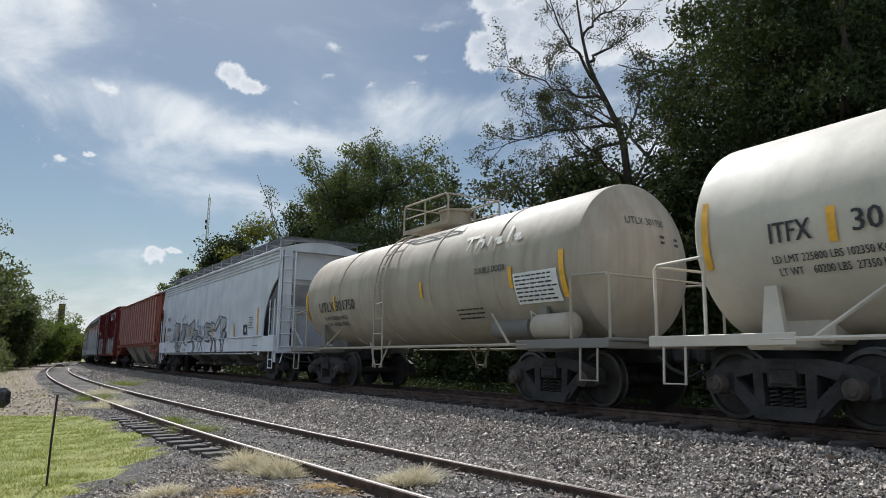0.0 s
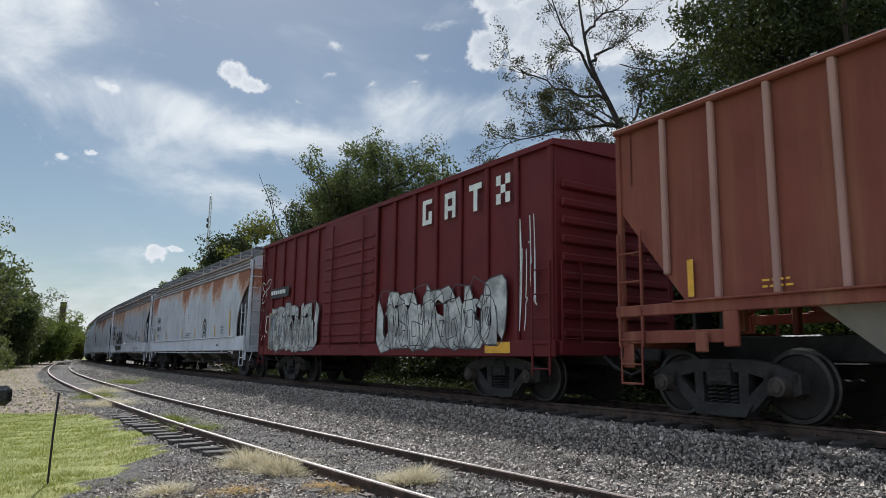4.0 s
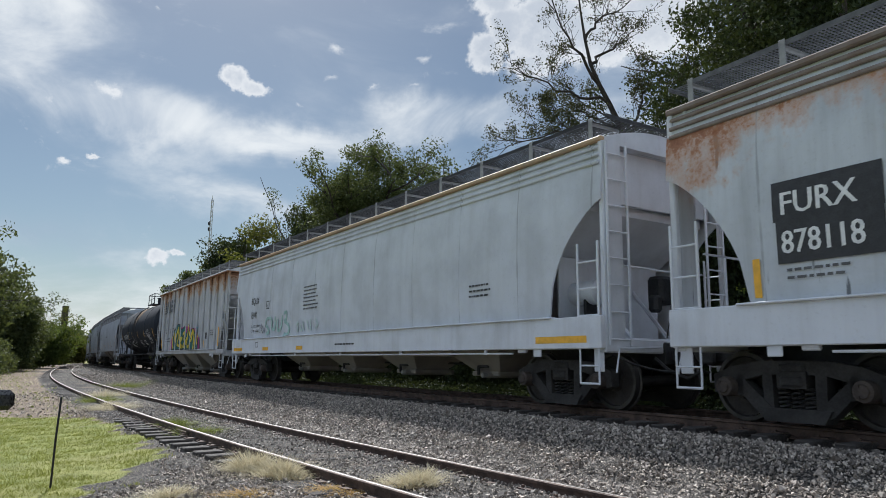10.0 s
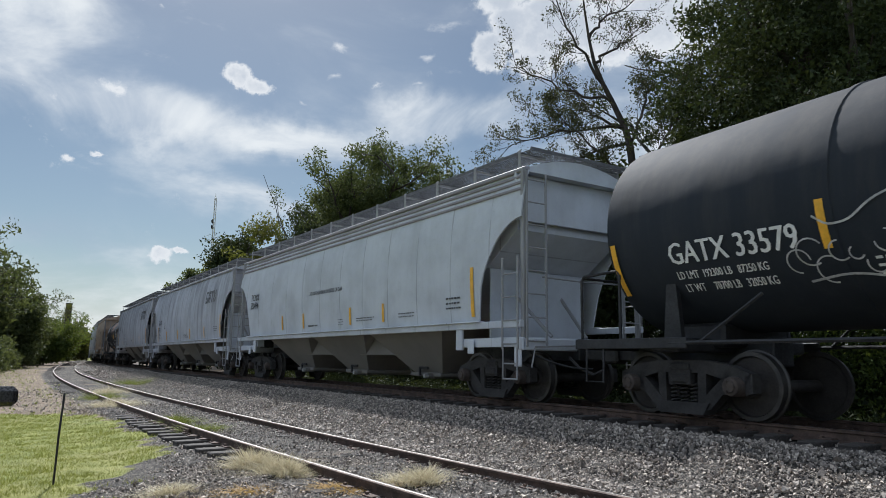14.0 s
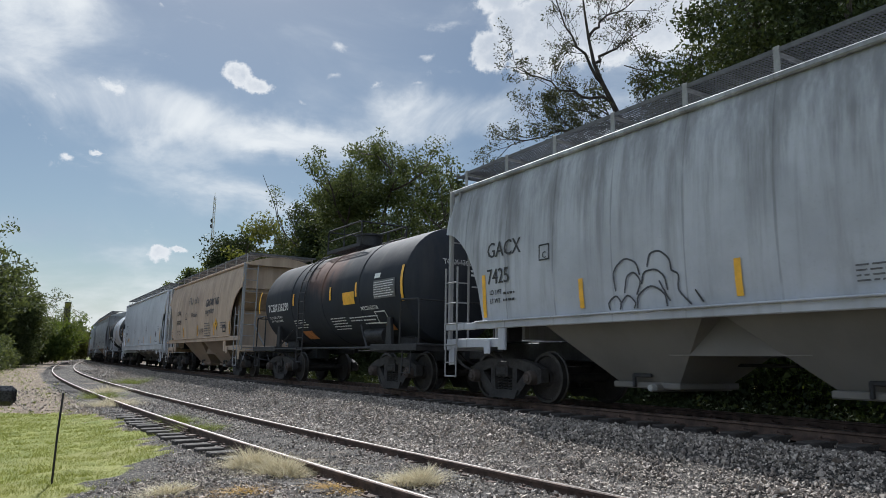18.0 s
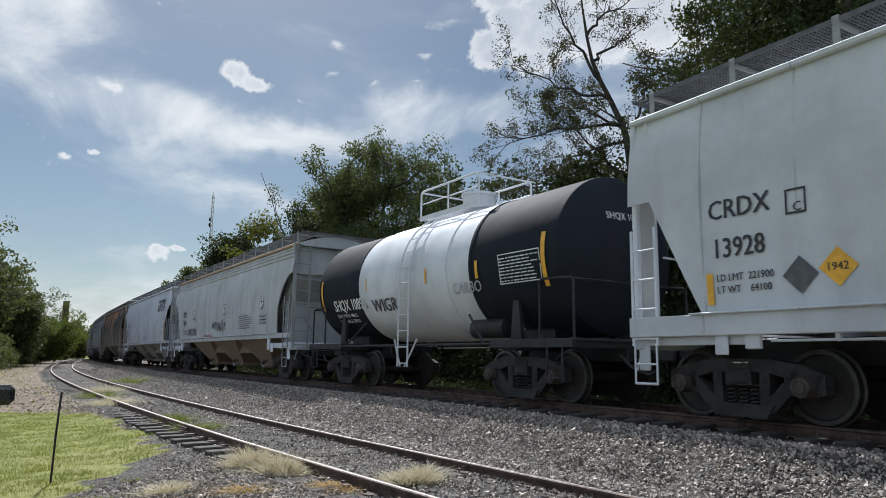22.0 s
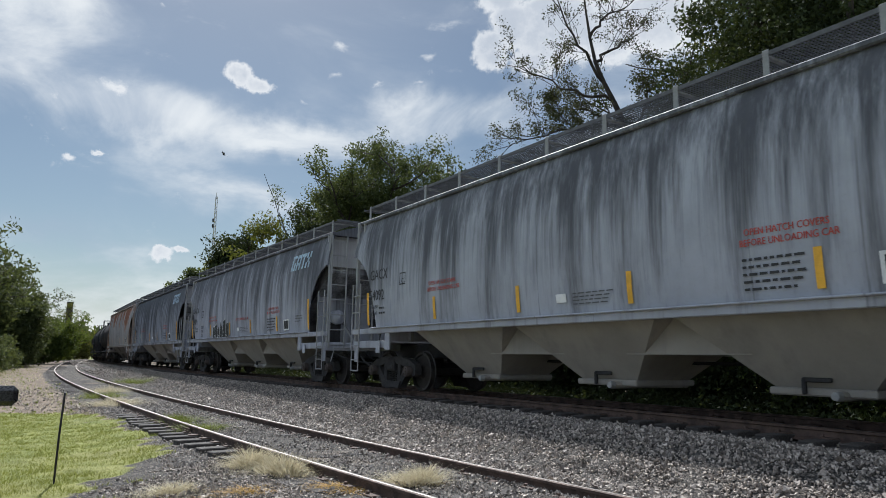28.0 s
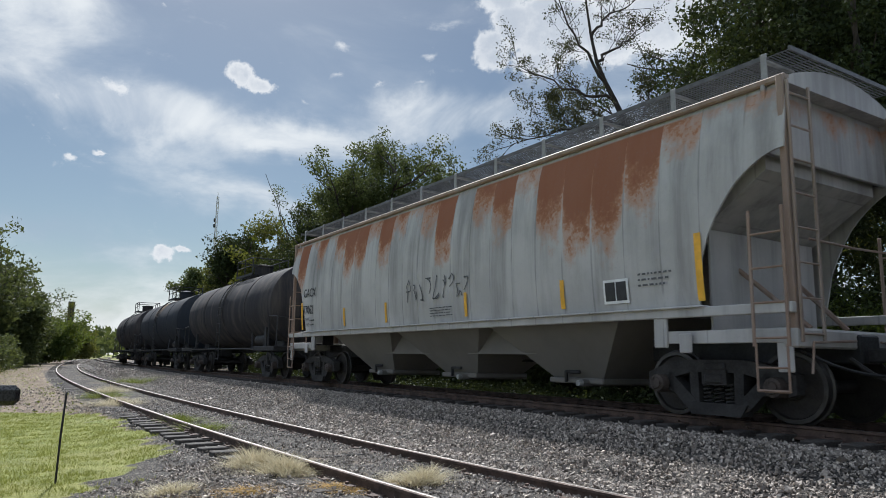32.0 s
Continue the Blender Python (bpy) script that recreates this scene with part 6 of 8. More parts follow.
    if spec.get("reservoir"):
        part("air_reservoir", Geo().lathe([(0.02, -0.52), (0.14, -0.49), (0.22, -0.42), (0.23, 0.42), (0.14, 0.49), (0.02, 0.52)], "x", 18, spec["reservoir"]), spec.get("rail_mat") or MF, car)
    surf = lambda z, x: math.sqrt(max(0.01, R * R - (z - zc) ** 2)) + (0.02 if spec.get("band") and spec["band"][0] < x < spec["band"][1] else 0.0) + 0.02
    head = lambda y, z: half - DISH * (math.hypot(y, z - zc) / R) ** 2.2
    return car, Side(car, surf, head), h


# ---- boxcar ----
def box_car(spec):
    L, eave = spec["L"], spec.get("eave", 4.0)
    h, low, M = L / 2, 1.0, spec["mat"]
    car = tagged(new("box_car"), spec["label"], "freight car", group="cars of the freight train")
    part("body", Geo().box((0, 0, (low + eave) / 2), (L - 0.1, 2.94, eave - low), 0.02), M, car)
    ys = np.linspace(-1, 1, 7)
    part("roof", Geo().loft([[(x, y * 1.56, eave + 0.02 + 0.18 * (1 - abs(y))) for y in ys] + [(x, y * 1.56, eave - 0.08) for y in (1, -1)] for x in (-h - 0.02, h + 0.02)]), M, car)
    for sgn in (-1, 1):
        n = 17
        for i in range(n):
            x = -h + 0.12 + (L - 0.24) * i / (n - 1)
            if abs(x + 0.5) < 1.7:
                continue
            part("rib", Geo().box((x, sgn * 1.50, (low + eave) / 2), (0.12, 0.075, eave - low - 0.1), 0.025), M, car)
        part("side_sill", Geo().box((0, sgn * 1.52, low - 0.06), (L, 0.08, 0.28), 0.015), M, car)
        g = Geo().box((-0.5, sgn * 1.545, (low + eave) / 2 + 0.02), (3.1, 0.06, eave - low - 0.22), 0.01)
        door = part("door", g, spec.get("door_mat") or M, car)
        for k in range(9):
            part("door_rib", Geo().box((-0.5, sgn * 1.585, low + 0.35 + 0.30 * k), (2.9, 0.05, 0.09), 0.02), M, door)
        for x in (0.4, -1.4):
            part("door_rod", Geo().tube([(x, sgn * 1.63, low), (x, sgn * 1.63, eave - 0.2)], 0.025, 5), M, door)
    for k in (-1, 1):
        for i in range(9):
            part("end_rib", Geo().box((k * (h - 0.02), 0, low + 0.2 + 0.32 * i), (0.08, 2.7, 0.16), 0.035), M, car)
        part("end_sill", Geo().box((k * (h - 0.05), 0, 0.95), (0.2, 2.9, 0.25), 0.02), M, car)
        part("center_sill", Geo().box((k * (h - 1.6), 0, 0.85), (3.2, 0.46, 0.36), 0.02), M_DARK, car)
        piece("coupler", COUPLER, car, pose(k * (h - 0.06), 0, 0.02, 0, 0, 0 if k > 0 else 180))
        for sgn in (-1, 1):
            part("side_ladder", ladder_geo(k * (h - 0.32), sgn * 1.57, 0.5, 2.4 if k > 0 else eave - 0.1, 0.44, 1, 0, 0.42), M, car)
        part("end_ladder", ladder_geo(k * (h + 0.06), -1.2, 1.0, 2.4 if k > 0 else eave - 0.1, 0.44, 0, 1, 0.42), M, car)
        add_truck(car, k * (h - 2.0), FRAME_DARK)
    return car, Side(car, lambda z, x: 1.56, lambda y, z: h + 0.03), h


P_CAP = plain("cap_pale_grey", (0.30, 0.30, 0.29), 0.6)
M_WALK = plain("galvanised_grating", (0.11, 0.11, 0.115), 0.6, 0.2, 0.2, 6)
P_BRACKET = plain("bracket_grey", (0.25, 0.25, 0.25), 0.6, 0.1, 0.3, 3)
# ---- the train: each car with its place along it ----
SPEED, EASE = 12.31, -0.0025
TRAIN = []


def consist(front, maker, spec, dress=None):
    car, side, h = maker(spec)
    if dress:
        dress(side, h)
    TRAIN.append((car, front + h, h))


P_WHITE_TANK = paint("tank_cream", (0.60, 0.545, 0.455), grime=0.15, rough=0.6, seed=1, streak=0.15, streak_col=(0.3, 0.27, 0.22))
P_BEIGE_TANK = paint("tank_beige", (0.41, 0.36, 0.285), grime=0.3, rough=0.65, gloss=0.25, seed=2, streak=0.5, streak_col=(0.26, 0.19, 0.12))
# the tan patch by this ladder paints in a warm sun glint
P_BLACK_TANK = paint("tank_black", (0.022, 0.027, 0.036), grime=0.25, rough=0.78, gloss=0.25, seed=3, dull=(0.052, 0.055, 0.062), streak=0.2, streak_col=(0.10, 0.08, 0.06), spread=-0.05, spill=(-0.6, 1.3, 2.9, (0.26, 0.17, 0.10)))
P_BLACK_SPILT = paint("tank_black_spilt", (0.022, 0.026, 0.034), grime=0.25, rough=0.75, gloss=0.28, seed=4, dull=(0.052, 0.054, 0.06), streak=0.15, streak_col=(0.10, 0.08, 0.06), spread=-0.05, spill=(-0.1, 1.5, 2.5, (0.15, 0.085, 0.065)))
P_BLACK_DIRTY = paint("tank_black_dusty", (0.03, 0.029, 0.033), grime=0.6, rough=0.8, gloss=0.2, seed=4, dull=(0.12, 0.10, 0.085))
P_BLACK_GLOSS = paint("tank_black_gloss", (0.014, 0.018, 0.025), grime=0.1, rough=0.75, gloss=0.16, seed=5, dull=(0.05, 0.05, 0.05))
P_WHITE = paint("band_white", (0.72, 0.71, 0.70), grime=0.15, rough=0.4, seed=6)
FL, RO = dict(sheet=1.84), dict(sheet=1.34, shift=0.5)
P_GREY_CLEAN = paint("hopper_light_grey", (0.60, 0.605, 0.615), grime=0.18, seed=7, **FL)
P_WHITE_SILL = paint("sill_white", (0.68, 0.68, 0.69), grime=0.3, seed=8, dull=(0.3, 0.27, 0.25))
P_BROWN = paint("hopper_red_brown", (0.235, 0.070, 0.050), grime=0.75, seed=9, marks=0.25, dull=(0.36, 0.17, 0.10), streak=0.6, streak_col=(0.17, 0.045, 0.03), rough=0.75)
P_RIB = paint("rib_pale_brown", (0.46, 0.26, 0.22), grime=0.5, seed=10, dull=(0.35, 0.24, 0.2))
# bay paints: road dust, and darkened for the shade under the sills
P_BAY_GREY = paint("bay_dust", (0.345, 0.32, 0.285), grime=0.5, seed=11, streak=0.4, streak_col=(0.14, 0.12, 0.10))
P_BAY_TAN = paint("bay_tan", (0.30, 0.22, 0.16), grime=0.4, seed=43, streak=0.4, streak_col=(0.12, 0.09, 0.07))
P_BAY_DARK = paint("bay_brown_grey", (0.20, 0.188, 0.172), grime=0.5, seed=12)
P_MAROON = paint("boxcar_maroon", (0.135, 0.016, 0.018), grime=0.25, seed=13, dull=(0.10, 0.04, 0.04))
P_RUSTY_A = paint("hopper_grey_rust_a", (0.59, 0.59, 0.59), rust=0.85, seed=14, grime=0.2, streak=0.1, marks=0.4, **FL)
P_RUSTY_B = paint("hopper_grey_rust_b", (0.53, 0.525, 0.525), rust=0.95, seed=15, grime=0.5, streak=0.55, streak_col=(0.13, 0.13, 0.14), marks=0.7, rust_col=(0.36, 0.17, 0.085), rust_pale=(0.48, 0.30, 0.18), **FL)
P_RUSTY_C = paint("hopper_grey_rust_c", (0.60, 0.61, 0.615), rust=0.95, seed=16, grime=0.22, streak=0.1, marks=0.8, **FL)
P_NS = paint("hopper_ribbed_grey", (0.53, 0.52, 0.50), rust=0.5, top=4.25, seed=17, grime=0.35, rust_col=(0.20, 0.08, 0.03), rust_pale=(0.36, 0.20, 0.09), sheet=1.05, shift=0.5, hump=0.3)
P_TC = paint("hopper_cool_grey", (0.56, 0.57, 0.58), grime=0.12, seed=18, **RO)
P_TC_TRIM = paint("trim_violet_grey", (0.30, 0.285, 0.31), grime=0.3, seed=52)
P_GA = paint("hopper_grey_sooty_a", (0.50, 0.505, 0.52), grime=0.35, streak=0.5, seed=19, streak_col=(0.12, 0.12, 0.13), **RO)
P_GB = paint("hopper_grey_sooty_b", (0.47, 0.47, 0.48), grime=0.4, streak=0.6, seed=20, streak_col=(0.11, 0.11, 0.12), **RO)
P_TAN = paint("hopper_tan", (0.50, 0.385, 0.29), grime=0.35, seed=21, streak=0.35, streak_col=(0.24, 0.15, 0.10), **RO)
P_CR = paint("hopper_pale_grey", (0.60, 0.60, 0.58), grime=0.12, seed=22, sheet=1.34)
P_CE = paint("hopper_stone_grey", (0.52, 0.52, 0.50), grime=0.3, seed=23, **RO)
P_GC = paint("hopper_blue_grey", (0.55, 0.555, 0.57), grime=0.12, seed=24)
P_BURNT = paint("hopper_burnt_rust", (0.37, 0.325, 0.285), least=-1.3, rust=1.7, top=4.15, seed=25, grime=0.5, streak=0.96, spread=0.15, streak_col=(0.020, 0.020, 0.026), dull=(0.26, 0.20, 0.155), rust_pale=(0.44, 0.23, 0.11), rust_col=(0.33, 0.15, 0.07), **RO)
P_SOOT_A = paint("hopper_black_run_a", (0.42, 0.42, 0.44), grime=0.3, streak=0.88, spread=0.04, seed=26, streak_col=(0.045, 0.046, 0.056), **RO)
P_SOOT_B = paint("hopper_black_run_b", (0.40, 0.40, 0.425), grime=0.3, streak=0.9, spread=0.08, seed=27, streak_col=(0.045, 0.046, 0.056), **RO)
P_SOOT_C = paint("hopper_black_run_c", (0.37, 0.375, 0.40), grime=0.3, streak=0.93, spread=0.12, seed=31, streak_col=(0.042, 0.045, 0.055), **RO)
P_SOOT_END = paint("end_sheet_grey", (0.46, 0.455, 0.45), grime=0.5, streak=0.3, seed=51, streak_col=(0.16, 0.14, 0.13))
P_RUST_LAST = paint("hopper_rust_sheets", (0.50, 0.47, 0.43), rust=1.5, least=-0.25, top=4.15, seed=33, grime=0.45, streak=0.3, rust_col=(0.24, 0.085, 0.04), rust_pale=(0.38, 0.18, 0.09), sheet=0.67, shift=0.5, hump=0.15)
P_TAN_EDGE = paint("edge_tan", (0.42, 0.29, 0.18), grime=0.5, seed=42)
P_RUST_POST = paint("post_rusty", (0.27, 0.19, 0.145), grime=0.6, seed=44, dull=(0.36, 0.33, 0.30))
P_POST = paint("post_grey", (0.30, 0.30, 0.305), grime=0.5, seed=41)
P_FASCIA = paint("fascia_grey", (0.26, 0.235, 0.222), rough=0.85, gloss=0.2, grime=0.6, seed=40, streak=0.5, streak_col=(0.16, 0.085, 0.06))
P_PALE_BLUE = plain("emblem_pale_blue", (0.42, 0.55, 0.66), 0.6)
M_FAINT_INK = plain("lettering_faded", (0.30, 0.29, 0.28), 0.7)
M_CHALK = plain("spray_chalk_white", (0.45, 0.45, 0.46), 0.7)
M_INK = plain("spray_dark_ink", (0.06, 0.06, 0.07), 0.6)
P_FADED_RED = plain("faded_orange", (0.5, 0.2, 0.06), 0.7)


def stripes(sd, h, xs, z0=1.28, z1=1.72):
    for x in xs:
        sd.stripe(x, z0, z1)


# 0: cream tank car leading out of view
def d0(sd, h):
    sd.words("ITFX", -h + 1.85, 2.17, 0.25, M_BLACK, 0.75)
    sd.words("30", -h + 2.85, 2.18, 0.25, M_BLACK)
    sd.stripe(-h + 2.65, 2.10, 2.50, 0.10)
    sd.stripe(-h + 0.95, 1.95, 2.85, 0.10)
    sd.words("LD LMT 225800 LBS 102350 KGS", -h + 1.85, 1.93, 0.09, M_BLACK, 0.8)
    sd.words("LT WT    60200 LBS  27350 KGS", -h + 1.9, 1.78, 0.09, M_BLACK, 0.8)
    sd.words("2 INCH TREAD COND. SHOES", -h + 0.9, 1.02, 0.05, M_BLACK)


consist(-205.5, tank_car, dict(L=14.9, R=1.40, zc=2.45, back=0.35, mat=P_WHITE_TANK, frame=P_WHITE_TANK, rail_mat=P_WHITE_TANK, label="cream tank car with yellow reflective stripes"), d0)


def d1(sd, h):
    sd.words("UTLX 301750", -h + 1.72, 2.03, 0.265, M_BLACK, 1.02)
    sd.words("LD LMT  225800LB 102400KG", -h + 1.92, 1.80, 0.095, M_BLACK, 0.85)
    sd.words("LT WT    60100LB  27250KG", -h + 1.92, 1.64, 0.095, M_BLACK, 0.85)
    sd.stripe(-h + 0.85, 1.85, 2.65, 0.10)
    sd.stripe(h - 1.12, 1.80, 2.60, 0.12)
    sd.stripe(-3.72, 2.05, 2.45, 0.10)
    sd.stripe(0.83, 2.08, 2.42, 0.10)
    sd.stripe(3.96, 2.05, 2.45, 0.10)
    sd.panel(4.04, 1.75, 1.16, 0.55, M_WHITE)
    sd.lift += 0.004
    sd.bars(4.08, 1.78, 1.08, 0.50, 7, M_BLACK, 2)
    sd.lift -= 0.004
    sd.brush([[(2.35, 3.2), (2.75, 3.2)], [(2.55, 3.2), (2.5, 2.96)], [(2.85, 3.22), (2.8, 2.96)], [(2.83, 3.1), (3.02, 3.08), (3.0, 2.96)], [(3.2, 3.12), (3.2, 2.97)], [(3.4, 3.05), (3.6, 3.06), (3.45, 2.97), (3.6, 2.97)], [(3.8, 3.24), (3.8, 2.97)], [(3.98, 3.05), (4.16, 3.06), (4.02, 2.97), (4.18, 2.97)]], 0.07, plain("emblem_ghost", (0.60, 0.57, 0.50), 0.6), "pale ghost of a removed emblem", name="emblem")
    sd.words("DOUBLE DOOR", 2.84, 2.40, 0.12, M_BLACK, 0.8)
    sd.bars(2.0, 1.55, 1.0, 0.25, 3, M_BLACK, 3)
    g = Geo()
    x, z = 4.25, 1.38
    for k in (0, 1, 2, 3):
        a, b = ((0, -1), (1, 0), (0, 1), (-1, 0))[k], ((1, 0), (0, 1), (-1, 0), (0, -1))[k]
        sd.stroke(g, [(x + a[0] * 0.2, z + a[1] * 0.25), (x + b[0] * 0.2, z + b[1] * 0.25)], 0.03, 0.001 * k)
    sd.lay("placard", g, M_WHITE)
    sd.end_words("UTLX 301750", -0.55, 3.05, 0.13, M_BLACK)
    sd.end_bars(0.2, 2.75, 0.6, 0.2, 2, M_BLACK)


consist(-189.80, tank_car, dict(L=12.9, R=1.40, zc=2.45, back=0.35, mat=P_BEIGE_TANK, frame=P_BAY_DARK, rail_mat=P_BEIGE_TANK, reservoir=(5.03, -1.28, 1.32), ladder=-0.9, splay=True, dome=-0.1, plat=2.0,
                                label="beige tank car with a side ladder and top platform"), d1)


def round_mark(sd, x, z, r, mat):
    """A sprayed round head on short legs."""
    g = Geo()
    sd.ring(g, x, z, r, 0.07)
    sd.ring(g, x, z, r * 0.30, 0.05, 12, y=0.001)
    for k in (-1, 1):
        sd.stroke(g, [(x + k * r * 0.55, z - r * 0.9), (x + k * r * 0.95, z - r * 1.75), (x + k * r * 0.45, z - r * 1.3)], 0.06, 0.002)
    sd.stroke(g, [(x - 0.1, z + r * 1.15), (x + 0.12, z + r * 1.2)], 0.06, 0.002)
    sd.lay("graffiti", g, mat, "black sprayed round doodle")


def d2(sd, h):
    sd.words("WLPX", -h + 1.53, 2.50, 0.22, M_BLACK, 0.9)
    sd.words("44474", -h + 1.56, 1.97, 0.24, M_BLACK, 0.9)
    sd.words("LD LMT   219100  LB", -h + 1.58, 1.72, 0.08, M_BLACK)
    sd.words("LT WT     65900  LB", -h + 1.58, 1.56, 0.08, M_BLACK)
    sd.border(-h + 3.15, 2.25, 0.27, 0.30, 0.025, M_BLACK)
    blue = plain("spray_soft_blue", (0.30, 0.42, 0.52), 0.7)
    for x, z, r in ((-3.92, 2.49, 0.13), (-3.55, 2.62, 0.11), (-1.11, 2.17, 0.16), (-0.95, 2.30, 0.12), (-6.0, 2.3, 0.10), (-0.2, 2.0, 0.10), (-0.75, 1.22, 0.16), (-7.5, 1.15, 0.10)):
        sd.disc("graffiti", x, z, r, blue)
    sd.lift += 0.003
    silver, pale = plain("spray_silver", (0.30, 0.305, 0.315), 0.5, 0, 0.3, 1.5), plain("spray_silver_pale", (0.40, 0.41, 0.43), 0.5, 0, 0.3, 1.5)
    sprayed_on = "silver sprayed letters with dark outlines"
    for k, pts in enumerate((
            [(-5.3, 2.4), (-4.3, 2.3), (-4.5, 1.75), (-4.0, 2.0), (-3.9, 2.3), (-3.25, 2.25), (-3.4, 1.75), (-4.05, 1.0), (-4.75, 1.0), (-5.2, 1.25), (-4.8, 1.4), (-4.9, 1.65), (-5.3, 1.65), (-5.95, 1.45), (-5.55, 2.1)],
            [(-3.1, 2.35), (-2.8, 2.15), (-2.2, 2.25), (-1.65, 2.4), (-1.5, 2.05), (-1.8, 1.95), (-1.05, 1.9), (-0.9, 1.7), (-1.45, 1.45), (-2.5, 1.4), (-2.8, 1.25), (-3.2, 1.35), (-3.05, 1.65), (-3.3, 1.85)],
            [(-1.6, 1.4), (-1.4, 1.35), (-1.2, 1.2), (-1.45, 0.97), (-1.7, 1.0), (-1.55, 1.15)],
            [(-0.95, 1.65), (-0.35, 1.6), (-0.45, 1.4), (-0.9, 1.5)],
            [(0.05, 1.95), (0.35, 2.2), (1.1, 2.1), (1.2, 2.2), (1.35, 2.15), (1.3, 1.8), (0.65, 1.8), (0.7, 1.7), (1.25, 1.6), (1.1, 1.35), (0.5, 1.45), (0.2, 1.7)],
            [(1.37, 2.15), (1.73, 2.1), (1.75, 1.95), (1.7, 1.85), (1.33, 1.85)],
            [(1.78, 2.0), (2.35, 2.4), (2.5, 2.2), (1.8, 1.75)],
            [(1.65, 1.5), (1.75, 1.45), (1.55, 0.97), (1.4, 0.97)], [(1.95, 1.5), (2.05, 1.45), (2.3, 1.0), (2.1, 0.97)],
            [(2.6, 2.35), (3.3, 2.25), (3.3, 1.9), (2.9, 1.8), (3.35, 1.7), (3.2, 1.0), (2.9, 1.0), (2.8, 1.6), (2.55, 1.75)])):
        sd.shape(pts, silver if k not in (5, 6, 9) else pale, M_INK, 0.055, sprayed_on)
    sd.brush([[(-0.15, 1.3), (-0.55, 0.97)], [(-0.15, 1.3), (0.15, 0.97)], [(0.12, 1.65), (-0.15, 1.3), (-0.3, 1.4), (-0.05, 1.65)]], 0.06, M_INK, sprayed_on)
    sd.brush([[(-2.4, 1.9), (-2.0, 1.75), (-2.45, 1.65), (-2.0, 1.55)], [(-4.9, 2.1), (-4.6, 1.6), (-4.7, 1.2)], [(-3.9, 1.9), (-4.3, 1.2)], [(0.4, 2.0), (1.1, 1.95)]], 0.035, M_INK, sprayed_on, 0.004)
    sd.lift += 0.010
    sd.words("ALONE...", -3.46, 1.02, 0.15, M_INK, 0.8)
    sd.words("DTK", -0.92, 1.90, 0.20, M_INK, 0.9, 0.2)
    sd.words("PTK", -0.75, 1.68, 0.18, M_INK, 0.9, 0.2)
    sd.words("DAY", -7.3, 1.03, 0.14, M_INK, 0.9, 0.1)
    sd.words("14", -6.23, 2.02, 0.14, M_INK)
    sd.scrawl(-h + 0.45, 2.45, 0.8, 0.75, M_INK, 7, 6, 0.02)
    stripes(sd, h, (-h + 1.30, -4.94, -2.12, 1.4, 4.4), 1.53, 1.97)
    sd.lift -= 0.013
    sd.stripe(h - 1.75, 1.52, 2.45, 0.10)
    sd.border(h - 3.3, 1.55, 0.40, 0.36, 0.10, M_BLACK)
    sd.bars(h - 2.7, 1.75, 0.5, 0.45, 5, M_BLACK, 8)
    sd.bars(h - 2.0, 1.12, 0.6, 0.08, 1, M_BLACK, 9)
    sd.end_words("WLPX", 0.35, 3.75, 0.14, M_BLACK)
    sd.end_words("44474", 0.35, 3.57, 0.14, M_BLACK)
    sd.end_bars(0.2, 3.2, 0.6, 0.25, 4, M_GREYINK)


FLAT = dict(post=P_WHITE_SILL, side="flat", sill=0.50, low=1.46, eave=4.27, el=1.12, fascia=True, cut_kind="point", mat2=P_WHITE_SILL, bays=4, bay_l=0.42, bay_w=0.45, bay_z=0.55, bay=P_BAY_DARK, brake_end=1)
consist(-175.64, hopper_car, dict(FLAT, L=17.65, mat=P_GREY_CLEAN, label="light grey covered hopper with grey and black graffiti"), d2)


def d3(sd, h):
    sd.stripe(-h + 1.35, 1.60, 2.1, 0.10)
    sd.stripe(h - 1.4, 1.55, 2.1, 0.10)
    sd.panel(h - 4.0, 1.75, 0.5, 0.40, M_BLACK)
    sd.border(h - 4.02, 1.73, 0.54, 0.44, 0.035, M_CHALK)
    sd.stripe(h - 3.3, 1.58, 2.05, 0.09)
    sd.stripe(h - 5.8, 1.58, 2.0, 0.08)
    sd.bars(-h + 2.4, 1.62, 0.4, 0.15, 2, M_YELLOW, 2)


consist(-156.70, hopper_car, dict(L=16.2, side="ribbed", ribs=18, rib_span=(-7.15, 6.84), mat=P_BROWN, rib_mat=P_RIB, shell=P_BROWN, bay=P_BAY_GREY, bays=3, low=1.54, eave=4.2, bay_l=0.5, bay_z=0.30, walk=0.10, label="rusty red-brown ribbed hopper with dusty grey bays"), d3)


def emblem(sd, x, z, size, pitch, mat, slant=0.0):
    """Four block shapes side by side, of one height."""
    k = size / 0.55
    for i, boxes in enumerate((((0, 0, 0.13, 0.55), (0.13, 0.45, 0.38, 0.55), (0.13, 0.0, 0.38, 0.10), (0.25, 0.10, 0.38, 0.28)),
                               ((0.0, 0, 0.12, 0.55), (0.28, 0, 0.40, 0.55), (0.12, 0.42, 0.28, 0.55), (0.12, 0.16, 0.28, 0.26)),
                               ((0.0, 0.43, 0.42, 0.55), (0.15, 0.0, 0.28, 0.43)),
                               ((0.14, 0.2, 0.28, 0.36), (0.0, 0.0, 0.14, 0.2), (0.28, 0.0, 0.42, 0.2), (0.0, 0.36, 0.14, 0.55), (0.28, 0.36, 0.42, 0.55)))):
        g = Geo()
        for u0, v0, u1, v1 in boxes:
            sd.quad(g, [(x + i * pitch + (u + v * slant) * k, z + v * k) for u, v in ((u0, v0), (u1, v0), (u1, v1), (u0, v1))])
        sd.lay("lettering", g, mat)


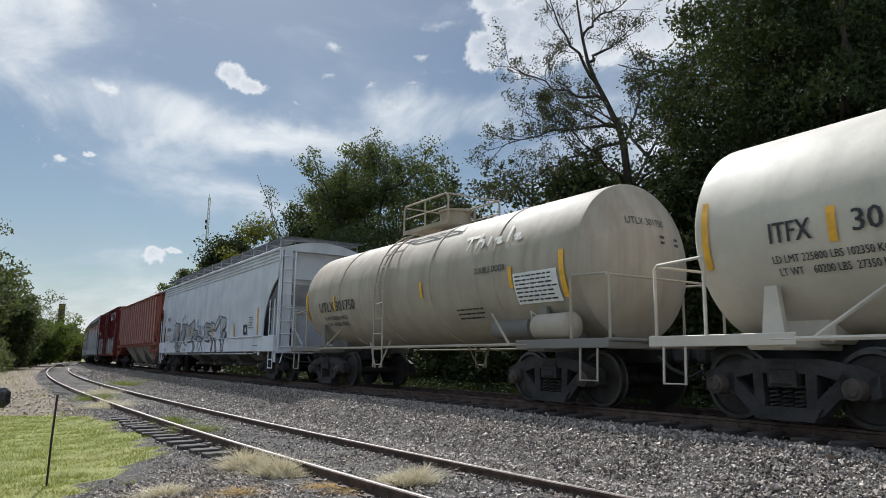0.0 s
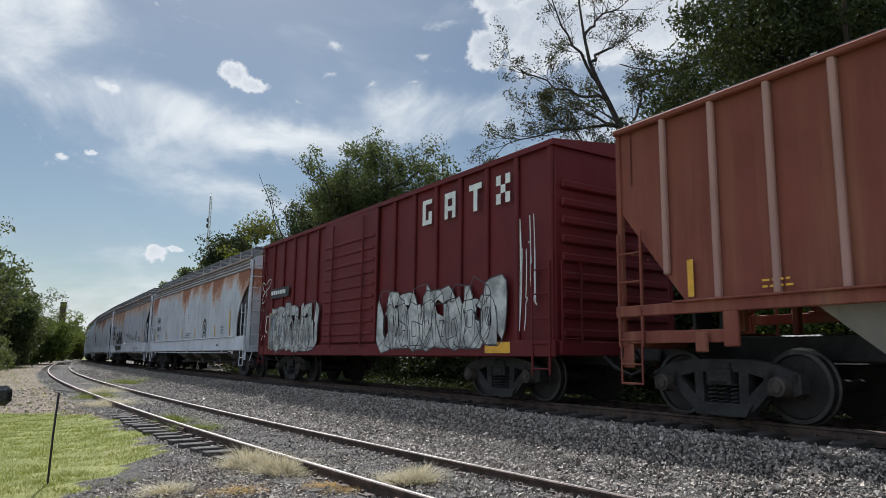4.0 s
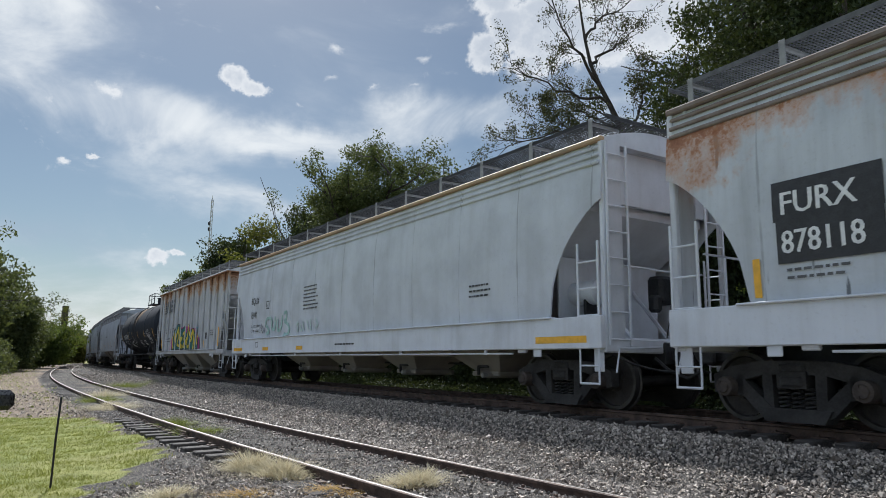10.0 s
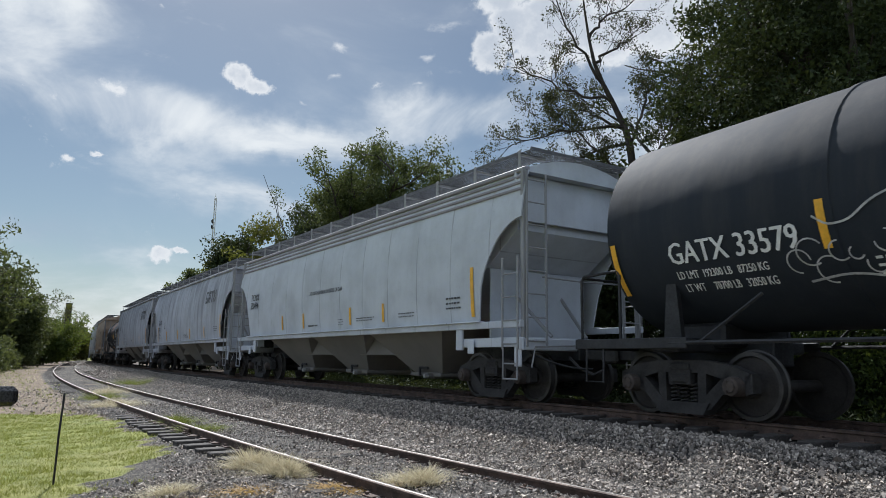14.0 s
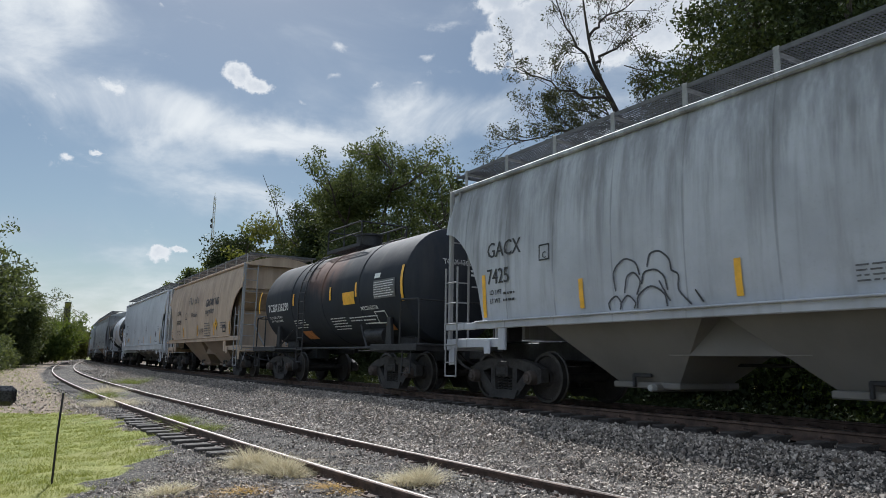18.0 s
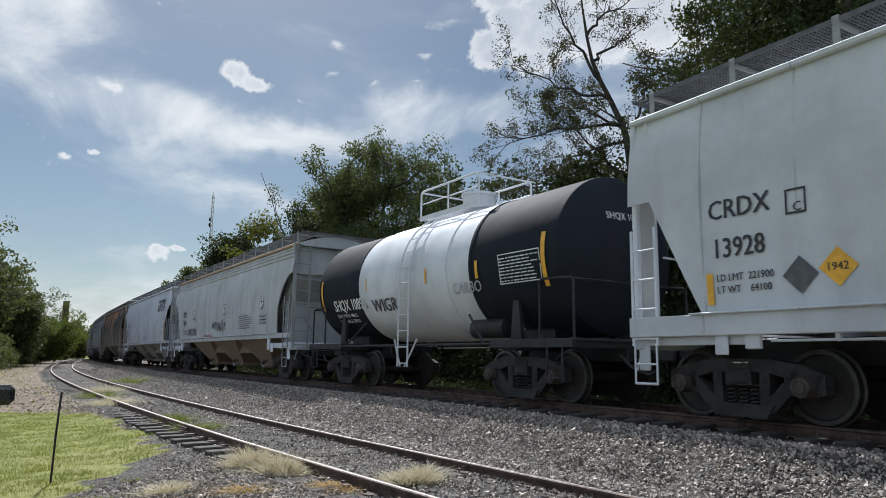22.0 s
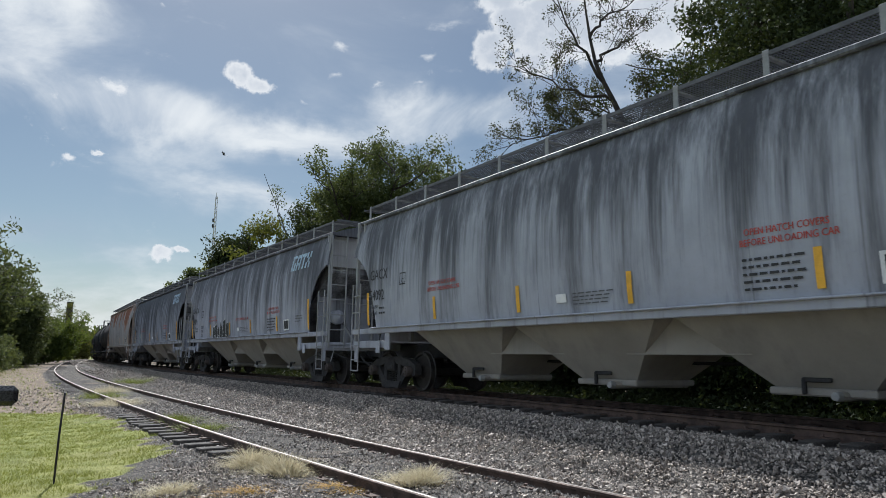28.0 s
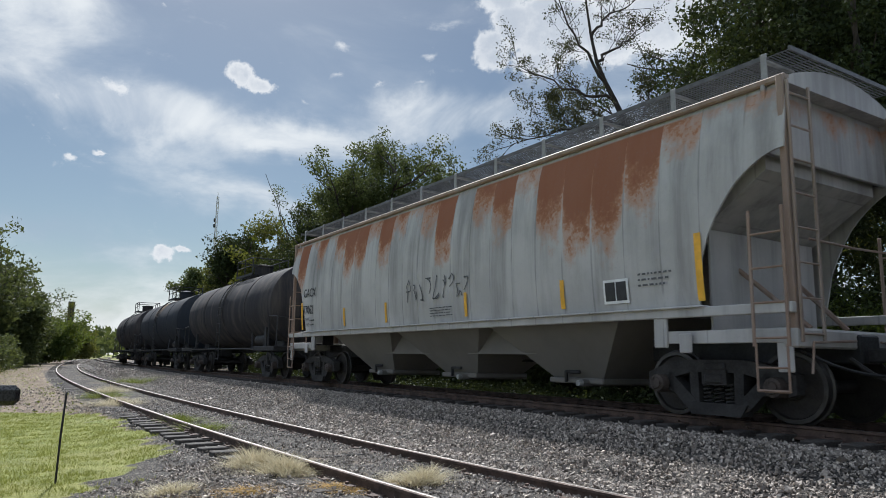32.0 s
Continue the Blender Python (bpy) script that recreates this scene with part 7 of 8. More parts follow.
def d4(sd, h):
    emblem(sd, 3.15, 3.62, 0.55, 0.88, M_WHITE)
    ash, chalk = plain("spray_ash", (0.40, 0.40, 0.39), 0.6, 0, 0.45, 2.5), plain("spray_chalk", (0.46, 0.46, 0.45), 0.6, 0, 0.45, 2.5)
    sd.letters(-6.1, 0.92, 3.6, 1.45, 7, 15, ash, M_INK, 0.025, "white sprayed block letters", 1.5)
    sd.letters(1.3, 0.92, 4.7, 1.35, 9, 16, chalk, M_INK, 0.025, "white sprayed block letters", 1.5)
    sd.lift += 0.004
    sd.letters(-5.9, 0.95, 3.2, 1.0, 6, 25, ash, M_INK, 0.02, "white sprayed block letters", 1.1)
    sd.letters(1.6, 0.95, 4.2, 1.0, 8, 26, chalk, M_INK, 0.02, "white sprayed block letters", 1.1)
    sd.lift -= 0.004
    sd.scrawl(6.45, 1.25, 0.5, 2.0, M_WHITE, 17, 4, 0.022)
    sd.panel(5.45, 0.86, 0.75, 0.20, M_YELLOW)
    # a sprayed flower, a note, and the repainted data panel at the trailing end
    g = Geo()
    for k, (cx, cz, r, tilt) in enumerate(((-6.98, 3.05, 0.26, -35), (-6.62, 3.12, 0.28, 30), (-6.95, 2.72, 0.28, 40))):
        c, q = math.cos(radians(tilt)), math.sin(radians(tilt))
        sd.stroke(g, [(cx + r * math.cos(u) * c - r * 0.42 * math.sin(u) * q, cz + r * math.cos(u) * q + r * 0.42 * math.sin(u) * c) for u in np.linspace(0, 6.28, 20)], 0.028, 0.001 * k)
    sd.lay("graffiti", g, M_WHITE, "white sprayed flower outline")
    sd.bars(-7.0, 1.95, 0.42, 0.45, 8, M_GREYINK, 19)
    sd.panel(-6.25, 1.05, 1.5, 0.98, plain("patch_pale_blue", (0.36, 0.44, 0.52), 0.6), "paint_patch", 0.0, "pale blue repainted data panel")
    sd.border(-6.38, 1.0, 1.75, 1.15, 0.12, plain("patch_tan", (0.36, 0.29, 0.20), 0.7))
    sd.panel(-6.34, 2.62, 1.6, 0.32, M_BLACK, "paint_patch")
    sd.lift += 0.004
    sd.words("LD LMT", -6.2, 1.43, 0.12, M_WHITE)
    sd.words("LT WT", -6.2, 1.26, 0.12, M_WHITE)
    sd.bars(-5.5, 1.26, 0.6, 0.3, 2, M_WHITE, 20)
    sd.bars(-6.28, 2.67, 1.3, 0.34, 1, M_WHITE, 21)
    sd.lift -= 0.004
    g = Geo()
    sd.stroke(g, [(-6.45, 2.05), (-6.62, 2.05), (-6.68, 1.75), (-6.72, 1.62), (-6.5, 1.52)], 0.05)
    sd.stroke(g, [(-7.02, 1.30), (-6.95, 1.45), (-6.7, 1.40)], 0.05, 0.001)
    sd.lay("graffiti", g, M_WHITE, "white sprayed hooks")


consist(-139.08, box_car, dict(L=14.7, eave=4.5, mat=P_MAROON, label="dark red boxcar with white graffiti"), d4)


def furx(number, seed, scr, tx, patch=False, whole=False):
    def dress(sd, h):
        if patch:
            sd.panel(-h + tx - 0.08, 2.40, 1.28 if whole else 0.95, 0.48, M_BLACK, "paint_patch", 0.0, "black paint patch behind the lettering")
            sd.panel(-h + tx - 0.05, 1.90, 1.24, 0.50, M_BLACK, "paint_patch", 0.0, "black paint patch behind the car number")
        ink = M_WHITE if patch else M_BLACK
        sd.lift += 0.004
        sd.words("FURX", -h + tx, 2.48, 0.27, ink, 0.95)
        sd.words(number, -h + tx, 2.02, 0.27, ink, 0.84)
        sd.lift -= 0.004
        stripes(sd, h, (-h + 1.36, -h + 4.0, -h + 7.7, 1.4, 4.72 if not patch else 3.8), 1.53, 2.0)
        sd.stripe(h - 2.0, 1.52, 2.48, 0.11)
        sd.bars(-0.4, 1.55, 0.95, 0.25, 3, M_GREYINK, seed)
        sd.bars(h - 3.3, 1.6, 0.5, 0.35, 3, M_GREYINK, seed + 1)
        sd.panel(h - 3.6, 1.13, 0.3, 0.08, M_GREYINK)
        sd.bars(-h + tx + 0.05, 1.70, 0.8, 0.18, 2, ink if not patch else M_GREYINK, seed + 2)
        sd.end_words("FURX", 0.3, 3.75, 0.13, M_GREYINK)
        sd.end_words(number, 0.3, 3.58, 0.13, M_GREYINK)
        scr(sd, h)
    return dress


def s5(sd, h):
    round_mark(sd, 3.07, 1.97, 0.26, M_BLACK)
    sd.bars(0.05, 2.2, 0.12, 0.5, 3, M_BLACK, 3)


def s6(sd, h):
    sd.lift += 0.004
    bubble = [[(-4.6, 2.25), (-5.0, 2.25), (-5.15, 1.95), (-5.05, 1.68), (-4.55, 1.68)], [(-4.3, 1.85), (-4.25, 1.68)], [(-4.0, 2.1), (-4.05, 1.85), (-3.9, 1.68)],
              [(-3.65, 2.3), (-3.75, 1.95), (-3.6, 1.68)], [(-3.45, 1.95), (-3.2, 1.9), (-3.1, 1.68)], [(-2.5, 2.25), (-2.95, 2.2), (-2.9, 2.0), (-2.4, 1.85), (-2.35, 1.68), (-2.7, 1.68)]]
    sd.brush(bubble, 0.39, M_CHALK, "white outline of bubble letters")
    sd.lift += 0.008
    sd.brush(bubble, 0.33, M_BLACK, "fat black sprayed bubble letters")
    for k in range(12):
        sd.panel(-5.28 + 0.265 * k, 1.02 + 0.05 * (k % 3), 0.23, 0.38 - 0.05 * (k % 3), M_BLACK, "graffiti", 0.0, "black sprayed drips on the side sill")
    sd.lift -= 0.012
    sd.words("THE", -1.08, 2.06, 0.20, M_INK, 0.9)
    sd.words("REBEL", -0.35, 2.03, 0.20, M_INK, 0.95)
    sd.letters(-1.05, 1.48, 0.9, 0.22, 3, 45, M_WHITE, M_WHITE, 0.02, "white painted-out blot", 1.3)
    sd.brush([[(0.54, 1.82), (0.54, 2.12)], [(0.44, 2.0), (0.54, 2.13), (0.64, 2.0)], [(0.72, 1.8), (0.75, 2.1), (0.95, 2.09)], [(0.74, 1.96), (0.9, 1.95)],
              [(1.53, 1.85), (1.56, 2.12), (1.72, 1.8), (1.74, 2.1)], [(1.9, 1.62), (1.9, 2.1)], [(1.78, 1.95), (1.9, 2.12), (2.02, 1.95)]], 0.055, M_BLACK, "black sprayed arrows and letters")
    sd.words("TODD", 2.25, 1.70, 0.24, M_GREYINK, 0.9)
    sd.words("OUT", 3.1, 1.70, 0.24, M_GREYINK, 0.9)
    sd.scrawl(3.44, 1.03, 1.6, 0.32, M_BLACK, 44, 7, 0.03)
    round_mark(sd, 4.56, 1.98, 0.20, M_BLACK)
    sd.border(5.55, 1.58, 0.48, 0.28, 0.06, M_BLACK)


def s7(sd, h):
    round_mark(sd, 5.85, 1.95, 0.26, M_BLACK)
    sd.words("ASCK", 4.05, 1.78, 0.30, plain("spray_blue", (0.16, 0.25, 0.38), 0.6), 1.0, 0.2, 0.02, "blue sprayed tag")
    sd.scrawl(0.2, 1.08, 1.4, 0.2, M_GREYINK, 52, 6, 0.018)
    sd.scrawl(-0.6, 1.55, 0.8, 0.5, M_GREYINK, 53, 4, 0.03)
    sd.panel(3.8, 1.08, 0.6, 0.2, plain("stencil_green", (0.30, 0.38, 0.34), 0.7))


consist(-122.99, hopper_car, dict(FLAT, L=17.7, mat=P_RUSTY_A, chord=P_FASCIA, label="light grey covered hopper with rust along its upper edge"), furx("878107", 61, s5, 1.66))
consist(-103.89, hopper_car, dict(FLAT, L=17.65, mat=P_RUSTY_B, chord=P_FASCIA, label="stained grey covered hopper with rust and black graffiti"), furx("878105", 62, s6, 1.42, True))
consist(-84.95, hopper_car, dict(FLAT, L=17.6, mat=P_RUSTY_C, chord=P_FASCIA, label="grey covered hopper with heavy orange rust along the top"), furx("878118", 63, s7, 1.70, True, True))


def d8(sd, h):
    sd.words("EQUX", -h + 1.97, 2.66, 0.22, M_BLACK, 0.9)
    sd.words("19141", -h + 1.95, 2.16, 0.24, M_BLACK, 0.75)
    sd.words("LD LMT  219900", -h + 2.0, 1.85, 0.085, M_BLACK)
    sd.words("LT WT    66100", -h + 2.0, 1.68, 0.085, M_BLACK)
    sd.border(-h + 3.53, 2.42, 0.27, 0.27, 0.025, M_BLACK)
    sd.words("C", -h + 3.62, 2.46, 0.11, M_BLACK)
    sd.brush([[(-5.4, 2.1), (-5.8, 2.1), (-5.9, 1.9), (-5.65, 1.8), (-5.5, 1.65), (-5.8, 1.6)], [(-5.25, 2.05), (-5.3, 1.75), (-4.95, 1.7), (-4.95, 2.1)], [(-4.7, 2.0), (-4.75, 1.65), (-4.4, 1.7), (-4.3, 2.1)],
              [(-4.15, 2.2), (-3.9, 2.25), (-3.95, 2.0), (-4.15, 1.95), (-3.8, 1.85), (-3.65, 1.7), (-3.85, 1.5), (-4.1, 1.55)]], 0.10, plain("spray_green", (0.34, 0.50, 0.46), 0.7, 0, 0.2, 3), "pale green sprayed letters")
    sd.brush([[(-3.1, 1.8), (-2.95, 1.9), (-3.0, 1.6)], [(-2.75, 1.75), (-2.8, 1.62), (-2.65, 1.62)], [(-2.57, 1.85), (-2.52, 1.62)], [(-2.27, 1.88), (-2.17, 1.65)], [(-2.04, 1.9), (-2.0, 1.63)], [(-1.62, 1.9), (-1.46, 1.76), (-1.64, 1.65)]],
             0.07, plain("spray_green_faint", (0.44, 0.53, 0.51), 0.7, 0, 0.2, 3), "faint green sprayed letters")
    sd.scrawl(-h + 2.85, 1.62, 0.75, 0.35, M_GREYINK, 75, 5, 0.02)
    sd.bars(-2.6, 2.2, 1.15, 0.75, 7, M_GREYINK, 72)
    sd.bars(h - 3.5, 1.95, 0.7, 0.3, 3, M_BLACK, 73)
    for x, w in ((h - 1.5, 1.2), (-h + 0.25, 1.0), (-2.95, 0.5), (-5.95, 0.55)):
        sd.panel(x, 1.05, w, 0.11, M_YELLOW, "reflector")
    sd.bars(-0.2, 1.12, 1.3, 0.12, 1, M_BLACK, 74)
    sd.border(-h + 2.7, 1.16, 0.26, 0.18, 0.02, M_GREYINK)


consist(-66.03, hopper_car, dict(FLAT, L=18.8, mat=P_GREY_CLEAN, chord_top=P_TAN_EDGE, walk_mat=M_DARK, bay=P_BAY_GREY, label="clean light grey covered hopper with a white side sill"), d8)


def d9(sd, h):
    for k in range(5):
        sd.panel(-h + 1.28, 3.10 + 0.13 * k, 0.85 - 0.04 * k, 0.08, M_GREYINK, "lettering")
    for boxes in ([((0, 0), (0.2, 0), (0.2, 0.62), (0, 0.62)), ((0.16, 0.62), (0.36, 0.62), (0.62, 0), (0.42, 0)), ((0.56, 0), (0.76, 0), (0.76, 0.62), (0.56, 0.62))],
                  [((0.88, 0), (1.6, 0), (1.6, 0.15), (0.88, 0.15)), ((1.42, 0.15), (1.6, 0.15), (1.6, 0.26), (1.42, 0.26)), ((0.88, 0.25), (1.6, 0.25), (1.6, 0.39), (0.88, 0.39)),
                   ((0.88, 0.39), (1.06, 0.39), (1.06, 0.5), (0.88, 0.5)), ((0.88, 0.48), (1.6, 0.48), (1.6, 0.62), (0.88, 0.62))]):
        g = Geo()
        for k, q in enumerate(boxes):
            sd.quad(g, [(-h + 2.2 + u + 0.12 * v, 3.15 + v) for u, v in q], 0.0006 * k)
        sd.lay("emblem", g, M_GREYINK, "dark faded block emblem")
    sd.words("NS", -h + 2.25, 2.57, 0.21, M_GREYINK, 0.9)
    sd.words("24", -h + 2.28, 2.05, 0.24, M_GREYINK, 0.95)
    sd.words("50", -h + 3.10, 2.05, 0.24, M_GREYINK, 0.95)
    sd.words("77", -h + 3.85, 2.05, 0.24, M_GREYINK, 0.95)
    sd.bars(-h + 2.3, 1.6, 1.2, 0.25, 2, M_GREYINK, 4)
    pink, teal, lemon = [plain("spray_" + n, c, 0.55) for n, c in (("pink", (0.42, 0.05, 0.22)), ("teal", (0.01, 0.13, 0.13)), ("lemon", (0.68, 0.52, 0.03)))]
    mural = "jagged yellow and teal sprayed letters on pink"
    sd.shape([(-3.4, 1.7), (-2.5, 1.9), (-2.25, 2.2), (0.0, 2.3), (0.8, 2.2), (2.2, 2.1), (2.2, 1.75), (2.7, 1.7), (2.7, 1.45), (2.85, 1.2), (-3.4, 1.2)], pink, None, 0, mural)
    sd.lift += 0.004
    sd.shape([(-2.9, 1.2), (-2.5, 2.15), (-1.8, 2.45), (-1.2, 2.4), (-0.85, 2.15), (-0.15, 2.3), (0.2, 1.9), (0.65, 2.4), (0.75, 2.0), (1.55, 2.15), (2.05, 1.85), (2.35, 1.4), (2.5, 1.85), (2.55, 1.2)], teal, M_BLACK, 0.05, mural)
    sd.lift += 0.004
    wild = [[(-2.2, 1.25), (-2.0, 1.75), (-1.5, 2.3), (-1.4, 1.8), (-1.7, 1.45), (-0.6, 1.3)], [(-2.5, 2.05), (-2.25, 1.65), (-1.9, 2.0)], [(-1.1, 2.3), (-1.25, 1.7), (-0.6, 1.75), (-1.1, 1.5), (-0.6, 1.35)],
            [(-0.5, 1.9), (-0.05, 2.05), (-0.25, 1.7), (0.15, 1.6), (-0.4, 1.35), (0.2, 1.3)], [(0.65, 2.35), (0.5, 1.65), (0.2, 1.45), (0.35, 1.75), (0.55, 1.3), (0.85, 1.35)],
            [(0.75, 2.0), (1.1, 1.75), (1.55, 2.1), (1.3, 1.6), (0.95, 1.55), (1.0, 1.2)], [(1.65, 2.05), (1.8, 1.7), (1.7, 1.2)], [(1.85, 1.7), (2.0, 1.2)], [(2.45, 1.8), (2.35, 1.55), (2.4, 1.4)], [(-2.75, 1.9), (-2.7, 1.4), (-2.5, 1.25)]]
    for w, m, up in ((0.20, M_BLACK, 0.006), (0.135, lemon, 0.006)):
        for line in wild:
            g = Geo()
            sd.stroke(g, [(a[0] + (b[0] - a[0]) * u / 4, a[1] + (b[1] - a[1]) * u / 4) for a, b in zip(line, line[1:]) for u in range(5)], w)
            sd.lay("graffiti", g, m, mural)
        sd.lift += up
    sd.lift -= 0.020
    sd.brush([[(2.15, 2.15), (2.0, 2.1), (2.05, 1.98), (2.15, 1.98)], [(2.38, 2.15), (2.25, 2.12), (2.24, 1.95)], [(2.25, 2.06), (2.36, 2.07)]], 0.05, plain("spray_sky_blue", (0.08, 0.35, 0.48), 0.6), "blue sprayed initials", 0.012)
    sd.panel(3.75, 1.61, 0.46, 0.27, M_BLACK)
    sd.stripe(5.87, 1.28, 2.05, 0.13)
    sd.stripe(3.55, 1.25, 1.55, 0.09)
    sd.stripe(-h + 1.24, 1.30, 2.0, 0.12)
    sd.bars(4.53, 1.72, 0.6, 0.28, 3, M_GREYINK, 9)
    sd.bars(h - 2.3, 1.75, 0.6, 0.26, 3, M_FAINT_INK, 8)


consist(-45.85, hopper_car, dict(L=13.7, side="ribbed", ribs=13, mat=P_NS, bays=3, low=1.15, el=1.1, eave=4.25, bay=P_BAY_GREY, bay_l=0.45, bay_z=0.36,
                                 label="weathered light grey ribbed hopper with a bright mural tag"), d9)


def d10(sd, h):
    sd.words("GATX 33579", -h + 1.90, 2.10, 0.29, M_WHITE, 0.85)
    sd.words("LD LMT  192300 LB   87250 KG", -h + 1.95, 1.90, 0.10, M_WHITE, 0.74)
    sd.words("LT WT     70700 LB   32050 KG", -h + 2.0, 1.73, 0.10, M_WHITE, 0.74)
    sd.stripe(-h + 0.9, 1.75, 2.50, 0.10)
    sd.words("DOT-SP 21134", 4.15, 2.36, 0.13, M_WHITE, 0.75)
    sd.words("SR 13449", 3.50, 2.22, 0.11, M_WHITE, 0.75)
    sd.words("SR 13450", 3.50, 2.05, 0.11, M_WHITE, 0.75)
    sd.bars(4.25, 1.72, 1.2, 0.52, 8, M_WHITE, 3)
    sd.border(4.2, 1.68, 1.3, 0.60, 0.02, M_WHITE)
    sd.bars(-3.1, 1.55, 1.15, 0.40, 5, M_WHITE, 4)
    sd.bars(0.7, 1.52, 0.95, 0.42, 5, M_WHITE, 5)
    sd.bars(2.2, 1.60, 0.9, 0.32, 4, M_WHITE, 6)
    stripes(sd, h, (-1.72, 0.61, 3.19), 2.10, 2.50)
    sd.stripe(h - 1.27, 1.75, 2.50, 0.12)
    sd.stripe(-h + 4.15, 2.05, 2.6, 0.10)
    r = random.Random(95)
    for k in range(9):
        g, cx, cz, rr = Geo(), -3.95 + 0.17 * k, 1.95 + 0.12 * math.sin(2.3 * k), r.uniform(0.07, 0.15)
        sd.ring(g, cx, cz, rr, 0.018, 16, 30 * k, 30 * k + r.uniform(200, 330), 1.1)
        sd.lay("graffiti", g, M_CHALK, "pale sprayed curls")
    for line in ([(-3.65, 2.42), (-3.5, 2.3), (-3.25, 2.32), (-3.0, 2.5), (-2.75, 2.58), (-2.7, 2.45)], [(-2.6, 2.05), (-2.35, 2.2), (-2.2, 2.0), (-2.4, 1.85), (-2.55, 1.95)], [(-3.9, 1.72), (-3.4, 1.78), (-2.9, 1.68), (-2.4, 1.6), (-1.9, 1.5)]):
        sd.brush([line], 0.025, M_CHALK, "pale sprayed curls")
    sd.scrawl(-1.9, 1.65, 1.3, 0.45, M_WHITE, 96, 5, 0.022)
    sd.end_words("GATX 33579", -0.55, 3.25, 0.15, M_WHITE)
    sd.end_bars(0.25, 2.98, 0.6, 0.18, 2, M_WHITE)


consist(-31.4, tank_car, dict(L=15.4, R=1.54, zc=2.74, back=0.35, mat=P_BLACK_TANK, ladder=-0.35, dome=0.35, plat=2.2, rings=4, label="black tank car with white lettering and yellow stripes"), d10)


def d11(sd, h):
    sd.words("TCMX", -h + 1.46, 2.72, 0.23, M_BLACK, 0.9)
    sd.words("350494", -h + 1.46, 2.44, 0.23, M_BLACK, 0.8)
    sd.words("DO NOT HAMMER ON SIDES OF CAR", -1.40, 2.55, 0.11, M_BLACK, 0.85)
    stripes(sd, h, (-3.63, -1.86, 1.34, 3.15), 1.62, 2.06)
    sd.stripe(h - 1.47, 1.58, 2.55, 0.11)
    sd.bars(1.7, 1.68, 1.1, 0.12, 2, M_GREYINK, 5)
    sd.bars(h - 2.4, 1.75, 0.55, 0.3, 3, M_BLACK, 6)
    sd.bars(0.6, 1.62, 0.3, 0.2, 3, M_GREYINK, 7)
    sd.bars(-1.5, 1.64, 0.8, 0.1, 1, M_GREYINK, 8)
    sd.bars(3.9, 1.68, 0.7, 0.14, 2, M_GREYINK, 9)


ROUND = dict(post=P_POST, side="round", cut=1.32, cut_top=3.34, sill=0.13, low=1.47, eave=4.25, cut_kind="arch", bays=3, bay_l=0.62, bay_w=0.62, bay_z=0.46)
consist(-14.66, hopper_car, dict(ROUND, L=16.6, mat=P_TC, bay=P_BAY_DARK, fascia=True, chord=P_TC_TRIM, label="clean cool grey covered hopper"), d11)


def gacx(number, seed, logo, extra=None, tx=1.05, tz=2.64, plate=True, xs=(-1.21, 1.40, 4.20), cap=0.255, gap=0.50):
    def dress(sd, h):
        sd.words("GACX", -h + tx, tz, cap, M_BLACK, 0.9)
        sd.words(number, -h + tx, tz - gap, cap, M_BLACK, 0.85)
        sd.words("LD LMT", -h + tx + 0.08, tz - gap - 0.20, 0.09, M_BLACK, 0.85)
        sd.words("LT WT", -h + tx + 0.08, tz - gap - 0.36, 0.09, M_BLACK, 0.85)
        sd.bars(-h + tx + 0.5, tz - gap - 0.36, 0.35, 0.24, 2, M_BLACK, seed)
        if plate:
            sd.border(-h + tx + 1.55, tz - 0.22, 0.27, 0.28, 0.025, M_BLACK)
            sd.words("C", -h + tx + 1.63, tz - 0.18, 0.11, M_BLACK)
        stripes(sd, h, (-h + 4.1,) + tuple(xs), 1.58, 2.05)
        sd.stripe(-h + tx - 0.10, 1.55, 2.35, 0.11)
        sd.stripe(h - 1.25, 1.55, 2.45, 0.11)
        sd.bars(h - 2.3, 1.80, 0.6, 0.24, 3, M_GREYINK, seed + 1)
        sd.bars(0.2, 1.62, 0.9, 0.22, 4, M_GREYINK, seed + 2)
        if logo:
            mat, size, lx, z = logo
            emblem(sd, h - lx, z, size * 1.1, size * 0.90, mat, 0.22 if mat == P_PALE_BLUE else 0.0)
        if extra:
            extra(sd, h)
    return dress


